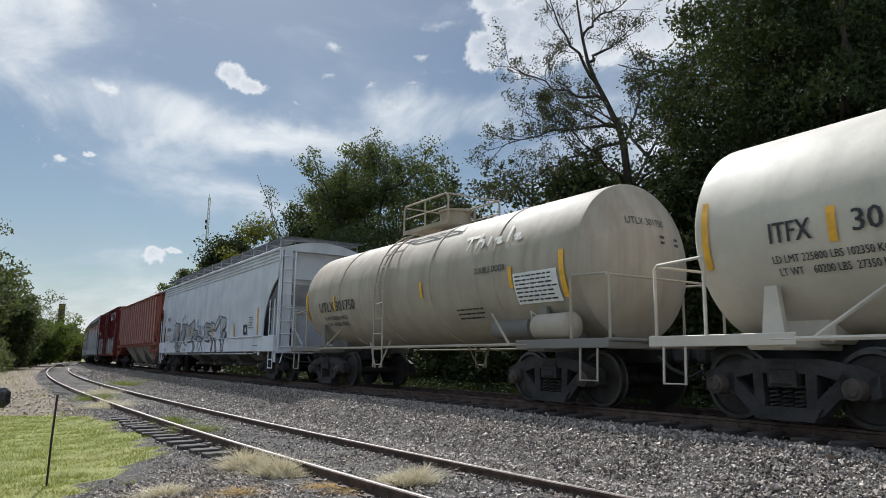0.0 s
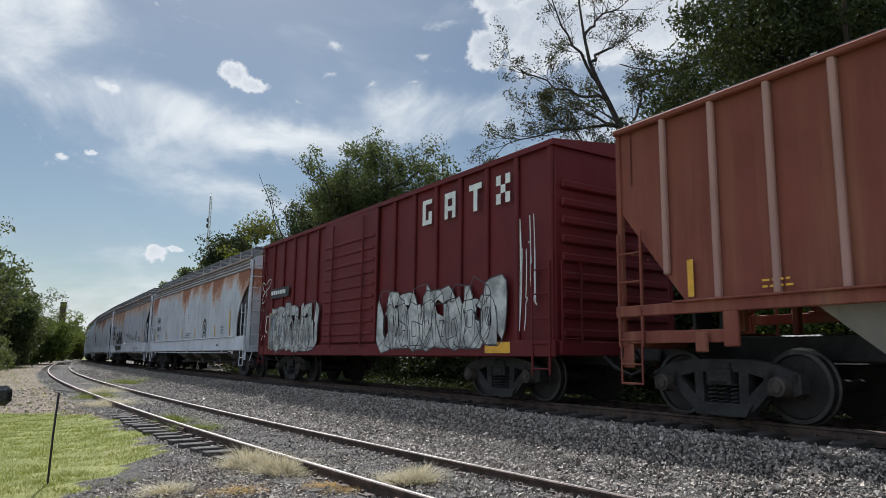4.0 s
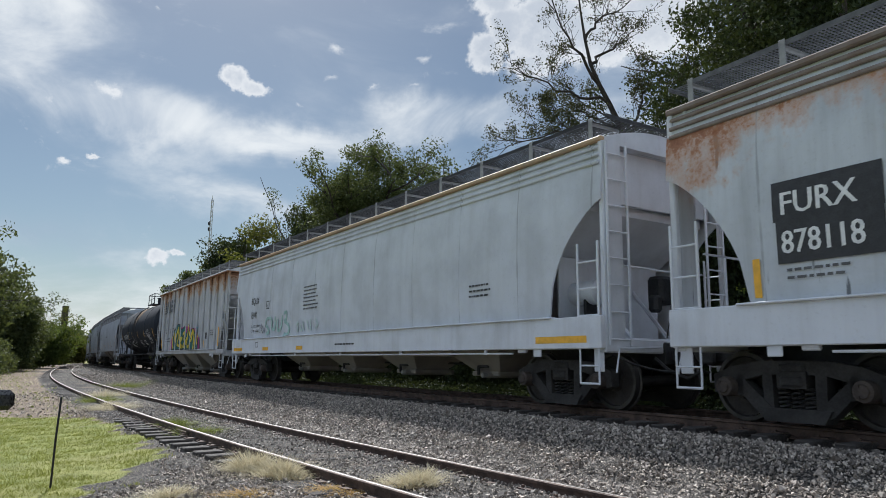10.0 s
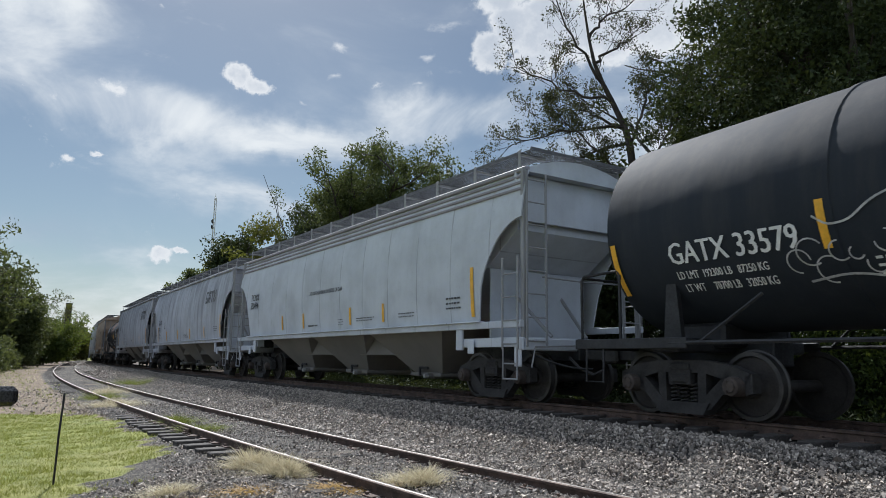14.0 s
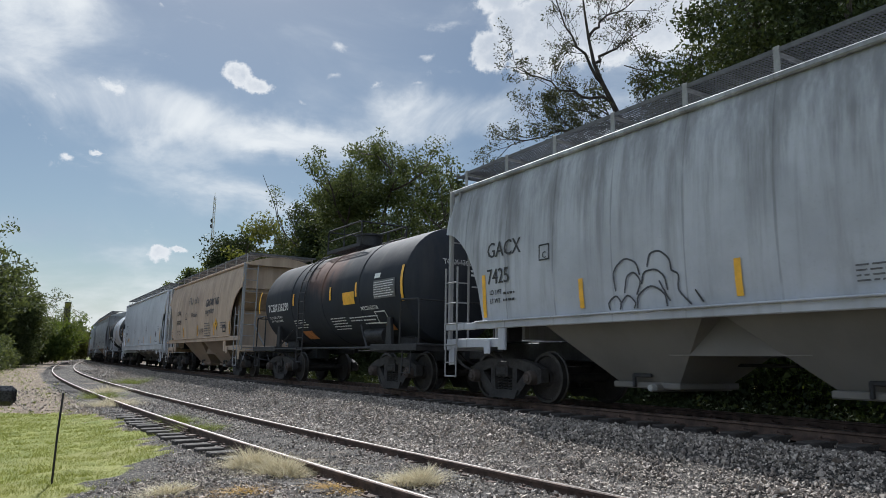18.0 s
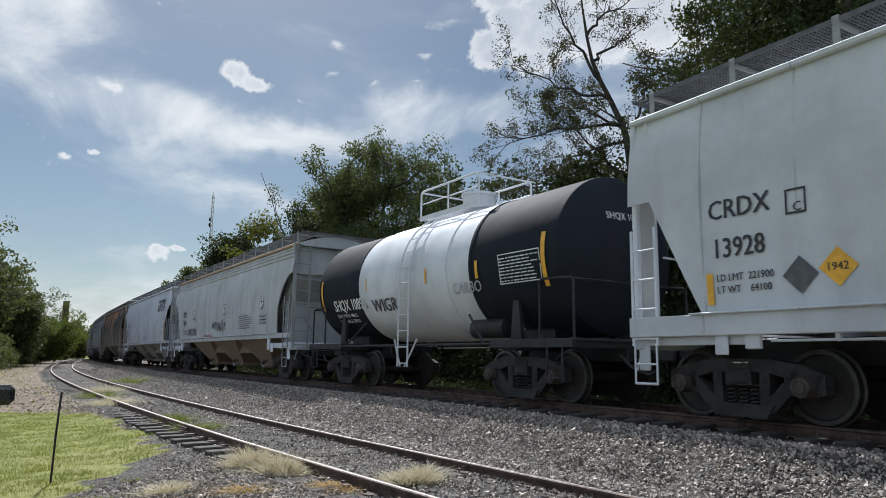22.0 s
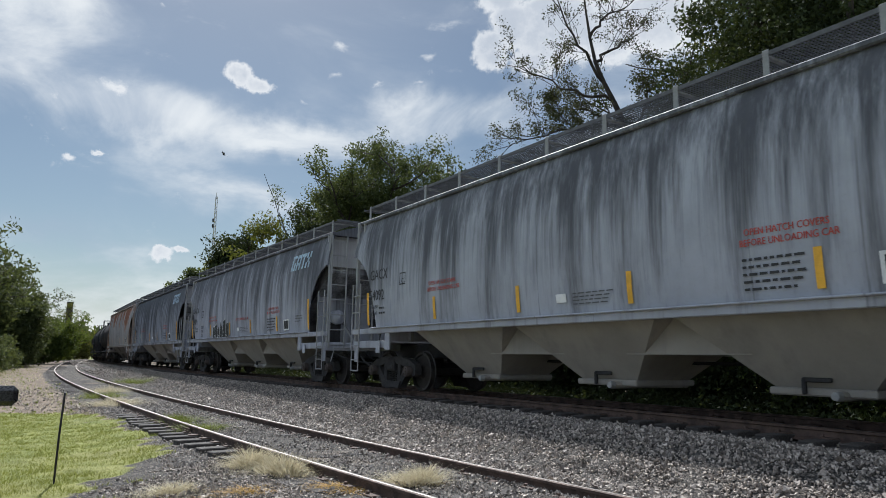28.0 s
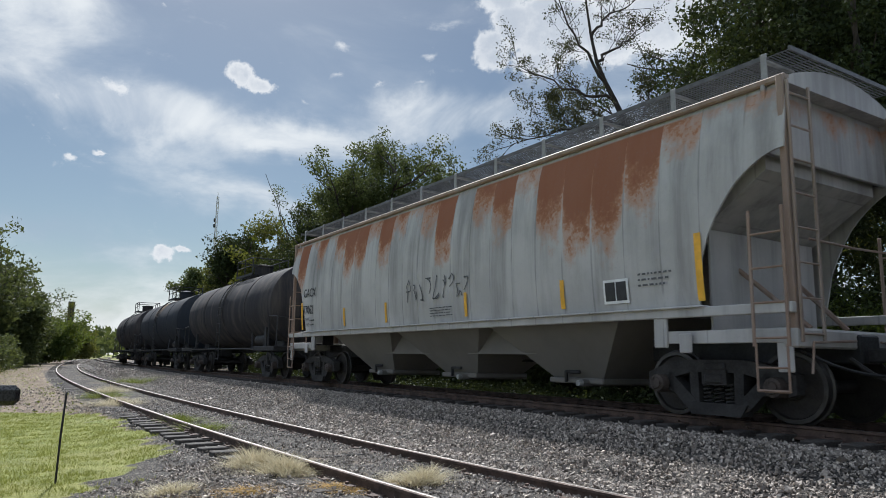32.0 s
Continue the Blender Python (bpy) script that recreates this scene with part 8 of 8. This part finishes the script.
def round_heads(sd, h):
    """A drawing of loops, and the yellow marks on the sill."""
    sd.brush([[(-3.43, 1.53), (-3.46, 1.63), (-3.28, 1.74), (-3.19, 1.62), (-3.22, 1.53)], [(-3.21, 1.6), (-3.05, 1.74), (-2.9, 1.6), (-2.95, 1.53)], [(-3.28, 1.8), (-3.32, 2.1), (-3.08, 2.27), (-2.85, 2.18), (-2.8, 2.0)],
              [(-3.1, 1.76), (-3.05, 2.0), (-2.9, 2.05), (-2.77, 1.9), (-2.87, 1.72)], [(-2.77, 1.87), (-2.73, 2.03), (-2.5, 2.05), (-2.35, 1.93), (-2.32, 1.75)], [(-2.65, 2.1), (-2.6, 2.28), (-2.42, 2.3), (-2.25, 2.17), (-2.23, 2.0)],
              [(-2.23, 2.0), (-2.1, 1.94), (-2.15, 1.72), (-1.95, 1.53)], [(-2.88, 1.53), (-2.87, 1.7), (-2.6, 1.84), (-2.36, 1.7), (-2.35, 1.53)], [(-2.45, 1.87), (-2.3, 1.6)], [(-1.86, 1.7), (-1.76, 1.55)]], 0.028, M_INK, "black drawn loops and curls")
    for x, w in ((-3.9, 0.42), (-1.03, 0.42), (-7.5, 0.8), (1.6, 0.45), (4.4, 0.45)):
        sd.panel(x, 1.34, w, 0.1, M_YELLOW, "reflector")


consist(3.21, hopper_car, dict(ROUND, L=16.2, mat=P_GA, bay=P_BAY_DARK, label="grey covered hopper with soot-stained sides"), gacx("7475", 101, (M_GREYINK, 0.46, 3.9, 3.05), None, 1.82, 2.44, gap=0.38))
consist(20.78, hopper_car, dict(ROUND, L=16.25, mat=P_GB, bay=P_BAY_DARK, label="dull grey covered hopper with sooty runs"), gacx("7425", 104, (M_GREYINK, 0.50, 3.9, 3.05), round_heads, 1.54, 2.66, cap=0.285))


def d14(sd, h):
    sd.words("TCBX136290", -h + 1.12, 2.24, 0.25, M_WHITE, 0.93)
    sd.words("LD LMT  203500 LB   92300 KG", -h + 1.15, 2.02, 0.075, M_WHITE, 0.8)
    sd.words("LT WT    59500 LB   27000 KG", -h + 1.2, 1.90, 0.075, M_WHITE, 0.8)
    sd.bars(-2.36, 1.65, 1.0, 0.28, 4, M_WHITE, 1)
    sd.panel(-2.18, 1.33, 0.75, 0.24, P_FADED_RED)
    stripes(sd, h, (-2.13, 0.66, 2.29), 2.35, 2.72)
    sd.stripe(-h + 0.22, 2.25, 3.0, 0.10)
    sd.stripe(h - 0.86, 2.10, 2.95, 0.11)
    sd.panel(1.48, 2.17, 0.70, 0.33, M_YELLOW, "placard", 0.0, "yellow warning placard")
    sd.words("MOLTEN SULFUR", 2.45, 1.98, 0.10, M_WHITE, 0.85)
    sd.bars(0.39, 1.53, 1.05, 0.36, 5, M_WHITE, 2)
    sd.bars(1.6, 1.72, 0.8, 0.15, 2, M_WHITE, 5)
    sd.bars(2.35, 1.62, 0.9, 0.26, 3, M_WHITE, 3)
    sd.panel(3.27, 2.22, 1.10, 0.46, M_GREYINK)
    sd.lift += 0.004
    sd.bars(3.30, 2.25, 1.05, 0.41, 7, M_WHITE, 4)
    sd.lift -= 0.004
    sd.panel(3.3, 2.74, 0.3, 0.12, M_WHITE)
    sd.border(3.11, 1.63, 0.55, 0.30, 0.025, M_WHITE)
    sd.panel(3.35, 1.46, 0.4, 0.14, P_FADED_RED)
    sd.end_words("TCBX 136290", -0.55, 3.0, 0.13, M_WHITE)
    sd.end_bars(0.2, 2.75, 0.55, 0.2, 2, M_WHITE)


consist(38.24, tank_car, dict(L=11.1, R=1.42, zc=2.54, mat=P_BLACK_SPILT, dome_mat=M_DARK, ladder=-1.2, dome=-0.05, plat=2.3, rings=4, back=0.35, label="short black tank car with a yellow placard"), d14)


def d15(sd, h):
    sd.words("CBFX", -h + 2.24, 2.71, 0.22, M_BLACK, 0.9)
    sd.words("345089", -h + 2.26, 2.24, 0.22, M_BLACK, 0.95)
    sd.words("LD LMT  226900", -h + 2.35, 1.88, 0.08, M_BLACK, 0.9)
    sd.words("LT WT    59100", -h + 2.37, 1.74, 0.08, M_BLACK, 0.9)
    sd.border(-h + 4.07, 2.44, 0.27, 0.30, 0.025, M_BLACK)
    sd.words("C", -h + 4.16, 2.47, 0.11, M_BLACK)
    sd.words("GROW", 1.31, 2.86, 0.32, M_INK, 0.88, bold=0.03)
    sd.words("NG", 2.82, 2.86, 0.32, M_INK, 0.88, bold=0.03)
    sd.words("together", 1.35, 2.54, 0.26, M_GREYINK, 1.12)
    g = Geo()
    sd.stroke(g, [(2.66, 2.1), (2.68, 2.6), (2.62, 3.1), (2.55, 3.4)], 0.03)
    sd.stroke(g, [(2.66, 3.0), (2.74, 3.3)], 0.025, 0.001)
    sd.stroke(g, [(2.63, 2.9), (2.50, 3.15)], 0.025, 0.002)
    sd.lay("emblem", g, M_GREYINK, "faded plant stem emblem")
    sd.scrawl(-2.02, 3.10, 2.0, 0.36, M_GREYINK, 8, 6, 0.035, name="emblem")
    sd.words("Wholesale", -1.29, 2.52, 0.20, M_INK, 0.95)
    g = Geo()
    g.add([(3.16, 0, 1.80), (3.40, 0, 2.06), (3.16, 0, 2.32), (2.92, 0, 2.06)], [(0, 1, 2, 3)])
    sd.lay("placard", g, M_YELLOW, "yellow diamond placard")
    sd.lift += 0.004
    sd.words("1942", 3.02, 2.01, 0.10, M_BLACK)
    sd.lift -= 0.004
    sd.scrawl(0.24, 1.66, 0.85, 0.3, M_BLACK, 18, 6, 0.025, "black scrawled tag")
    sd.bars(1.28, 1.58, 1.05, 0.62, 6, M_GREYINK, 19)
    sd.bars(3.82, 1.85, 0.9, 0.3, 3, M_GREYINK, 20)
    sd.border(4.18, 1.70, 0.42, 0.28, 0.06, M_BLACK)
    stripes(sd, h, (-h + 1.14, -2.75, 0.04, 2.84, h - 1.3), 1.62, 2.10)


consist(50.95, hopper_car, dict(ROUND, L=12.9, mat=P_TAN, bay=P_BAY_TAN, bays=2, sill=0.16, low=1.52, bay_l=0.9, label="dusty tan covered hopper with dark lettering"), d15)


def d16(sd, h):
    sd.words("CRDX", -h + 1.41, 2.55, 0.25, M_BLACK, 0.9)
    sd.words("13928", -h + 1.45, 2.05, 0.25, M_BLACK, 0.85)
    sd.words("LD LMT  221900", -h + 1.5, 1.75, 0.09, M_BLACK, 0.9)
    sd.words("LT WT    64100", -h + 1.5, 1.60, 0.09, M_BLACK, 0.9)
    sd.border(-h + 2.50, 2.45, 0.26, 0.30, 0.025, M_BLACK)
    sd.words("C", -h + 2.59, 2.48, 0.11, M_BLACK)
    for x, z, m in ((-h + 2.63, 1.74, M_GREYINK), (-h + 3.07, 1.79, M_YELLOW), (5.71, 1.94, M_GREYINK)):
        g = Geo()
        g.add([(x, 0, z - 0.22), (x + 0.22, 0, z), (x, 0, z + 0.22), (x - 0.22, 0, z)], [(0, 1, 2, 3)])
        sd.lay("placard", g, m)
    sd.words("1942", -h + 2.93, 1.75, 0.09, M_BLACK)
    for x in (-2.42, 2.30):
        g = Geo()
        sd.ring(g, x, 2.30, 0.17, 0.03)
        sd.stroke(g, [(x - 0.1, 2.2), (x + 0.1, 2.4)], 0.03, 0.001)
        sd.stroke(g, [(x - 0.1, 2.4), (x + 0.1, 2.2)], 0.03, 0.002)
        sd.lay("emblem", g, M_BLACK)
    stripes(sd, h, (-h + 1.40, -2.9, -0.35, 1.49, 4.15), 1.46, 1.86)
    sd.stripe(7.03, 1.46, 2.32, 0.10, -0.06)
    sd.bars(6.2, 2.12, 0.6, 0.28, 3, M_GREYINK, 4)
    sd.bars(5.3, 1.50, 1.0, 0.14, 2, M_GREYINK, 6)
    sd.bars(0.6, 1.52, 0.9, 0.16, 2, M_GREYINK, 7)
    sd.bars(-0.6, 1.55, 0.5, 0.2, 2, M_GREYINK, 5)


consist(65.10, hopper_car, dict(FLAT, L=16.0, mat=P_CR, fascia=False, mat2=P_CR, sill=0.28, low=1.35, bay=P_BAY_DARK, cut_top=3.0, cut_kind="line", label="pale grey covered hopper with diamond placards"), d16)


def d17(sd, h):
    sd.words("SHQX 10895", -h + 1.38, 1.97, 0.29, M_WHITE, 0.83, bold=0.025)
    sd.words("LD LMT  217900 LB   98800 KG", -h + 1.38, 1.80, 0.085, M_WHITE, 0.75)
    sd.words("LT WT    68100 LB   30900 KG", -h + 1.38, 1.66, 0.085, M_WHITE, 0.75)
    sd.stripe(-h + 0.70, 2.0, 2.85, 0.10)
    sd.stripe(h - 0.75, 2.0, 2.95, 0.11)
    sd.stripe(2.73, 2.30, 2.65, 0.09)
    sd.stripe(-2.0, 2.4, 2.7, 0.05, mat=M_YELLOW)
    sd.stripe(0.86, 2.35, 2.68, 0.06, mat=M_YELLOW)
    sd.bars(3.46, 2.15, 1.1, 0.48, 8, M_WHITE, 2)
    sd.border(3.42, 2.12, 1.18, 0.56, 0.02, M_WHITE)
    sd.words("WIGR", -1.85, 1.86, 0.30, M_INK, 1.1, 0.15, label="black scrawled tag")
    sd.words("CARBO", 1.80, 2.05, 0.22, M_CHALK, 0.95, 0.15, label="white scrawled tag")
    g = Geo()
    g.add([(3.15, 0, 1.24), (3.45, 0, 1.24), (3.45, 0, 1.36), (3.3, 0, 1.50), (3.15, 0, 1.36)], [(0, 1, 2, 3, 4)])
    sd.lay("emblem", g, M_WHITE)
    sd.end_words("SHQX 10895", -0.55, 3.2, 0.13, M_WHITE)
    sd.end_bars(0.0, 2.98, 0.55, 0.16, 2, M_WHITE)


consist(82.44, tank_car, dict(L=10.9, R=1.46, zc=2.62, mat=P_BLACK_GLOSS, band=(-1.95, 1.65), band_mat=P_WHITE, rail_mat=P_WHITE, end_rail=M_DARK, dome_mat=P_WHITE, ladder=0.1, splay=True, dome=0.6, plat=2.4, rings=4, back=0.02, bar_mat=M_DARK,
                              label="short black tank car with a broad white band"), d17)


def d18(sd, h):
    sd.words("CEFX", -h + 2.08, 2.48, 0.26, M_BLACK, 0.75)
    sd.words("73004", -h + 2.08, 2.10, 0.25, M_BLACK, 0.75)
    sd.words("LD LMT  223500", -h + 2.10, 1.82, 0.09, M_BLACK, 0.9)
    sd.words("LT WT    62500", -h + 2.10, 1.68, 0.09, M_BLACK, 0.9)
    for x in (-4.07, 0.95, 5.49):
        sd.disc("emblem", x, 2.54, 0.20, M_WHITE)
        g = Geo()
        sd.ring(g, x, 2.54, 0.2, 0.03, 16, y=0.002)
        sd.stroke(g, [(x - 0.15, 2.58), (x + 0.15, 2.58)], 0.03, 0.003)
        sd.stroke(g, [(x, 2.38), (x, 2.70)], 0.05, 0.004)
        sd.lay("emblem", g, M_GREYINK)
    sd.scrawl(-0.9, 1.70, 1.95, 0.40, M_BLACK, 120, 11, 0.028, "black scrawled tag")
    sd.scrawl(-0.85, 1.72, 1.9, 0.34, M_BLACK, 121, 9, 0.022, "black scrawled tag")
    sd.words("UHAUL H2O", -h + 3.1, 1.62, 0.32, M_BLACK, 0.62, 0.1, 0.015, "black sprayed words")
    sd.words("DO NOT HAMMER ON CAR", -2.3, 1.50, 0.10, M_RED, 0.85)
    sd.bars(2.87, 1.70, 1.5, 0.52, 7, M_GREYINK, 122)
    sd.bars(h - 2.9, 1.8, 0.7, 0.35, 3, M_BLACK, 123)
    for x in (-h + 1.4, -2.4, 0.6, 3.2, h - 2.4):
        sd.panel(x, 1.36, 0.5 if x < h - 3 else 1.2, 0.1, M_YELLOW, "reflector")


consist(94.76, hopper_car, dict(ROUND, L=16.4, mat=P_CE, fascia=True, chord_top=P_TAN_EDGE, mat2=P_WHITE_SILL, sill=0.16, bay=P_BAY_TAN, label="stone grey covered hopper with yellow sill marks"), d18)
consist(112.54, hopper_car, dict(ROUND, L=16.45, mat=P_GC, bay=P_BAY_GREY, label="light blue-grey covered hopper with a dark block emblem"), gacx("77015", 130, (M_INK, 0.58, 3.55, 3.12), None, 1.51, 2.56, True, (-1.6, 1.74, 4.29)))
consist(130.25, hopper_car, dict(ROUND, L=16.45, mat=P_BURNT, post=P_RUST_POST, chord=P_RUST_POST, bay=P_BAY_DARK, label="scorched brown and orange rusted covered hopper"), gacx("77031", 133, None, None, 1.3, 2.5))
P_FAINT = plain("spray_pale_teal", (0.30, 0.42, 0.42), 0.6)


def soot_extra(n):
    def go(sd, h):
        sd.words("OPEN HATCH COVERS", 3.30, 2.29, 0.085, M_RED, 0.85)
        sd.words("BEFORE UNLOADING CAR", 3.23, 2.16, 0.085, M_RED, 0.85)
        sd.words("OPEN HATCH COVERS", -4.25, 2.30, 0.085, M_RED, 0.85)
        sd.words("BEFORE UNLOADING CAR", -4.3, 2.17, 0.085, M_RED, 0.85)
        sd.bars(3.25, 1.60, 0.8, 0.45, 5, M_BLACK, 149)
        sd.panel(-0.2, 1.68, 0.24, 0.14, M_WHITE)
        sd.border(4.84, 1.58, 0.46, 0.34, 0.05, M_WHITE)
        sd.panel(4.89, 1.62, 0.17, 0.26, M_BLACK)
        sd.panel(5.08, 1.62, 0.17, 0.26, M_BLACK)
        if n == 1:
            dark = plain("spray_green_black", (0.018, 0.026, 0.026), 0.6)
            for k, pts in enumerate(([(0, 0), (0, 0.45), (0.12, 0.68), (0.3, 0.7), (0.42, 0.5), (0.45, 0)], [(0.38, 0), (0.36, 0.72), (0.66, 0.82), (0.72, 0.5), (0.85, 0.3), (0.8, 0)], [(0.72, 0), (0.75, 0.5), (0.82, 0.66), (1.0, 0.64), (1.05, 0.4), (1.1, 0)],
                                     [(1.02, 0), (1.08, 0.42), (1.2, 0.95), (1.65, 0.3), (1.7, 0)], [(1.5, 0), (1.55, 0.9), (1.85, 1.0), (1.92, 0.35), (2.05, 0)], [(1.95, 0), (1.98, 0.78), (2.25, 0.8), (2.3, 0.3), (2.35, 0)])):
                sd.shape([(-3.7 + u * 1.02, 1.36 + v * 0.86) for u, v in pts], dark, M_WHITE, 0.022, "black sprayed letters with pale outlines", 0.004 * (k % 3))
            sd.brush([[(-3.45 + 0.55 * k, 1.36), (-3.4 + 0.55 * k, 1.62), (-3.15 + 0.55 * k, 1.52), (-3.08 + 0.55 * k, 1.36)] for k in range(4)], 0.022, M_WHITE, "black sprayed letters with pale outlines", 0.016)
            for k, w in enumerate(("DADA", "MAPS", "SHS")):
                sd.words(w, -h + 2.5, 1.93 - 0.18 * k, 0.12, M_INK, 0.9, 0.15)
            sd.words("DO NOT HAMMER ON CAR", -0.38, 2.08, 0.10, M_RED, 0.85)
        if n == 2:
            sd.scrawl(-h + 2.9, 1.55, 1.1, 0.6, P_FAINT, 143, 3, 0.09, "pale sprayed tag")
    return go


consist(147.95, hopper_car, dict(ROUND, L=16.3, end=P_SOOT_END, mat=P_SOOT_A, brake_end=1, bay=P_BAY_GREY, label="grey covered hopper streaked black by soot"), gacx("54092", 150, (P_PALE_BLUE, 0.43, 2.95, 3.42), soot_extra(0)))
consist(165.88, hopper_car, dict(ROUND, L=16.35, end=P_SOOT_END, mat=P_SOOT_B, brake_end=1, bay=P_BAY_GREY, label="grey covered hopper streaked black by soot, with black graffiti"), gacx("54093", 153, (P_PALE_BLUE, 0.43, 2.95, 3.42), soot_extra(1)))
consist(183.61, hopper_car, dict(ROUND, L=16.35, end=P_SOOT_END, mat=P_SOOT_C, brake_end=1, bay=P_BAY_GREY, label="dark grey covered hopper heavily streaked by soot"), gacx("54095", 156, (P_PALE_BLUE, 0.43, 2.95, 3.42), soot_extra(2), 1.31))


def s24(sd, h):
    sd.scrawl(-0.85, 1.98, 2.6, 0.5, M_GREYINK, 160, 9, 0.025, "grey scrawled tag")
    sd.panel(5.26, 1.60, 0.5, 0.36, M_WHITE)
    sd.panel(5.30, 1.64, 0.20, 0.28, M_BLACK, y=0.003)
    sd.panel(5.52, 1.64, 0.20, 0.28, M_BLACK, y=0.003)


consist(201.28, hopper_car, dict(ROUND, L=16.5, mat=P_RUST_LAST, post=P_RUST_POST, chord=P_RUST_POST, bay=P_BAY_DARK, label="grey covered hopper with large orange rust sheets"), gacx("77062", 163, None, s24, 1.2, 2.5, False, (-1.8, 1.54, 4.34)))
for k, (f, m) in enumerate(((219.2, P_BLACK_DIRTY), (234.2, P_BLACK_TANK), (249.2, P_BLACK_DIRTY))):
    consist(f, tank_car, dict(L=13.7, R=1.46, zc=2.58, back=0.35, mat=m, dome=0.4, plat=2.2, rings=4, label="dusty black tank car coupled at the tail"))


# ---- a butterfly that flutters past ----
def make_butterfly():
    fly = tagged(new("butterfly"), "small dark butterfly flying past", "butterfly")
    dark = plain("butterfly_wing", (0.02, 0.022, 0.026), 0.8)
    part("body", Geo().lathe([(0.0005, -0.014), (0.002, -0.011), (0.0028, 0.0), (0.002, 0.010), (0.0005, 0.013)], "x", 8), dark, fly)
    for k in (-1, 1):
        out = [(0.010, 0.002, 0.0), (0.020, 0.020, 0.010), (0.010, 0.026, 0.013), (-0.004, 0.018, 0.009), (-0.016, 0.018, 0.008), (-0.014, 0.006, 0.002), (-0.004, 0.002, 0.0)]
        part("wing", Geo().loft([[(x, k * y, z + e) for x, y, z in out] for e in (0.0, 0.0006)]), dark, fly)
    return fly


butterfly = make_butterfly()


# ---- motion ----
def car_pose(centre, h, t):
    s = centre - SPEED * (t - 16) - EASE * (t - 16) ** 2
    d = h - 1.5
    a, b = on(MAIN, s - d), on(MAIN, s + d)
    way = a - b
    p = (a + b) / 2
    return Matrix.Translation((p.x, p.y, MAIN_Z)) @ Matrix.Rotation(math.atan2(way.y, way.x), 4, "Z")


def motions():
    """The train rolls by: every car glides along the curve, and its wheels turn while it passes."""
    walk(butterfly, [(t, pose(x, y, z, 25, -20, 150)) for t, x, y, z in (
        (0.0, 1.79, 4.58, 4.65), (27.4, 1.79, 4.58, 4.65), (27.6, 0.66, 4.67, 4.08), (27.8, -0.47, 4.75, 3.5), (28.0, -1.61, 4.83, 2.93), (28.2, -2.74, 4.92, 2.36), (28.5, -4.46, 5.0, 1.74), (32.0, -4.46, 5.0, 1.74))])
    spans = {}
    for car, centre, h in TRAIN:
        walk(car, [(t / 2, car_pose(centre, h, t / 2)) for t in range(65)])
        spans[car] = centre
    for car, w, x in wheelsets:
        mid = 16 + (spans[car] - 6) / SPEED
        base = w.matrix_basis.translation.copy()
        t0, t1 = max(0.0, mid - 1.4), min(32.0, mid + 1.1)
        if t1 <= t0 + 0.2:
            t0, t1 = 0.0, 0.2
        k0, k1 = frame(t0) - 1, frame(t1) - 1
        turn = lambda k: Matrix.Translation(base) @ Matrix.Rotation((k - k0) / FPS * SPEED / 0.457 % (2 * math.pi), 4, "Y")
        rows = [(k / FPS, turn(k)) for k in range(k0, k1 + 1)]
        if k0 > 0:
            rows.insert(0, (0.0, turn(k0)))
        if k1 < 32 * FPS:
            rows.append((32.0, turn(k1)))
        walk(w, rows)


motions()
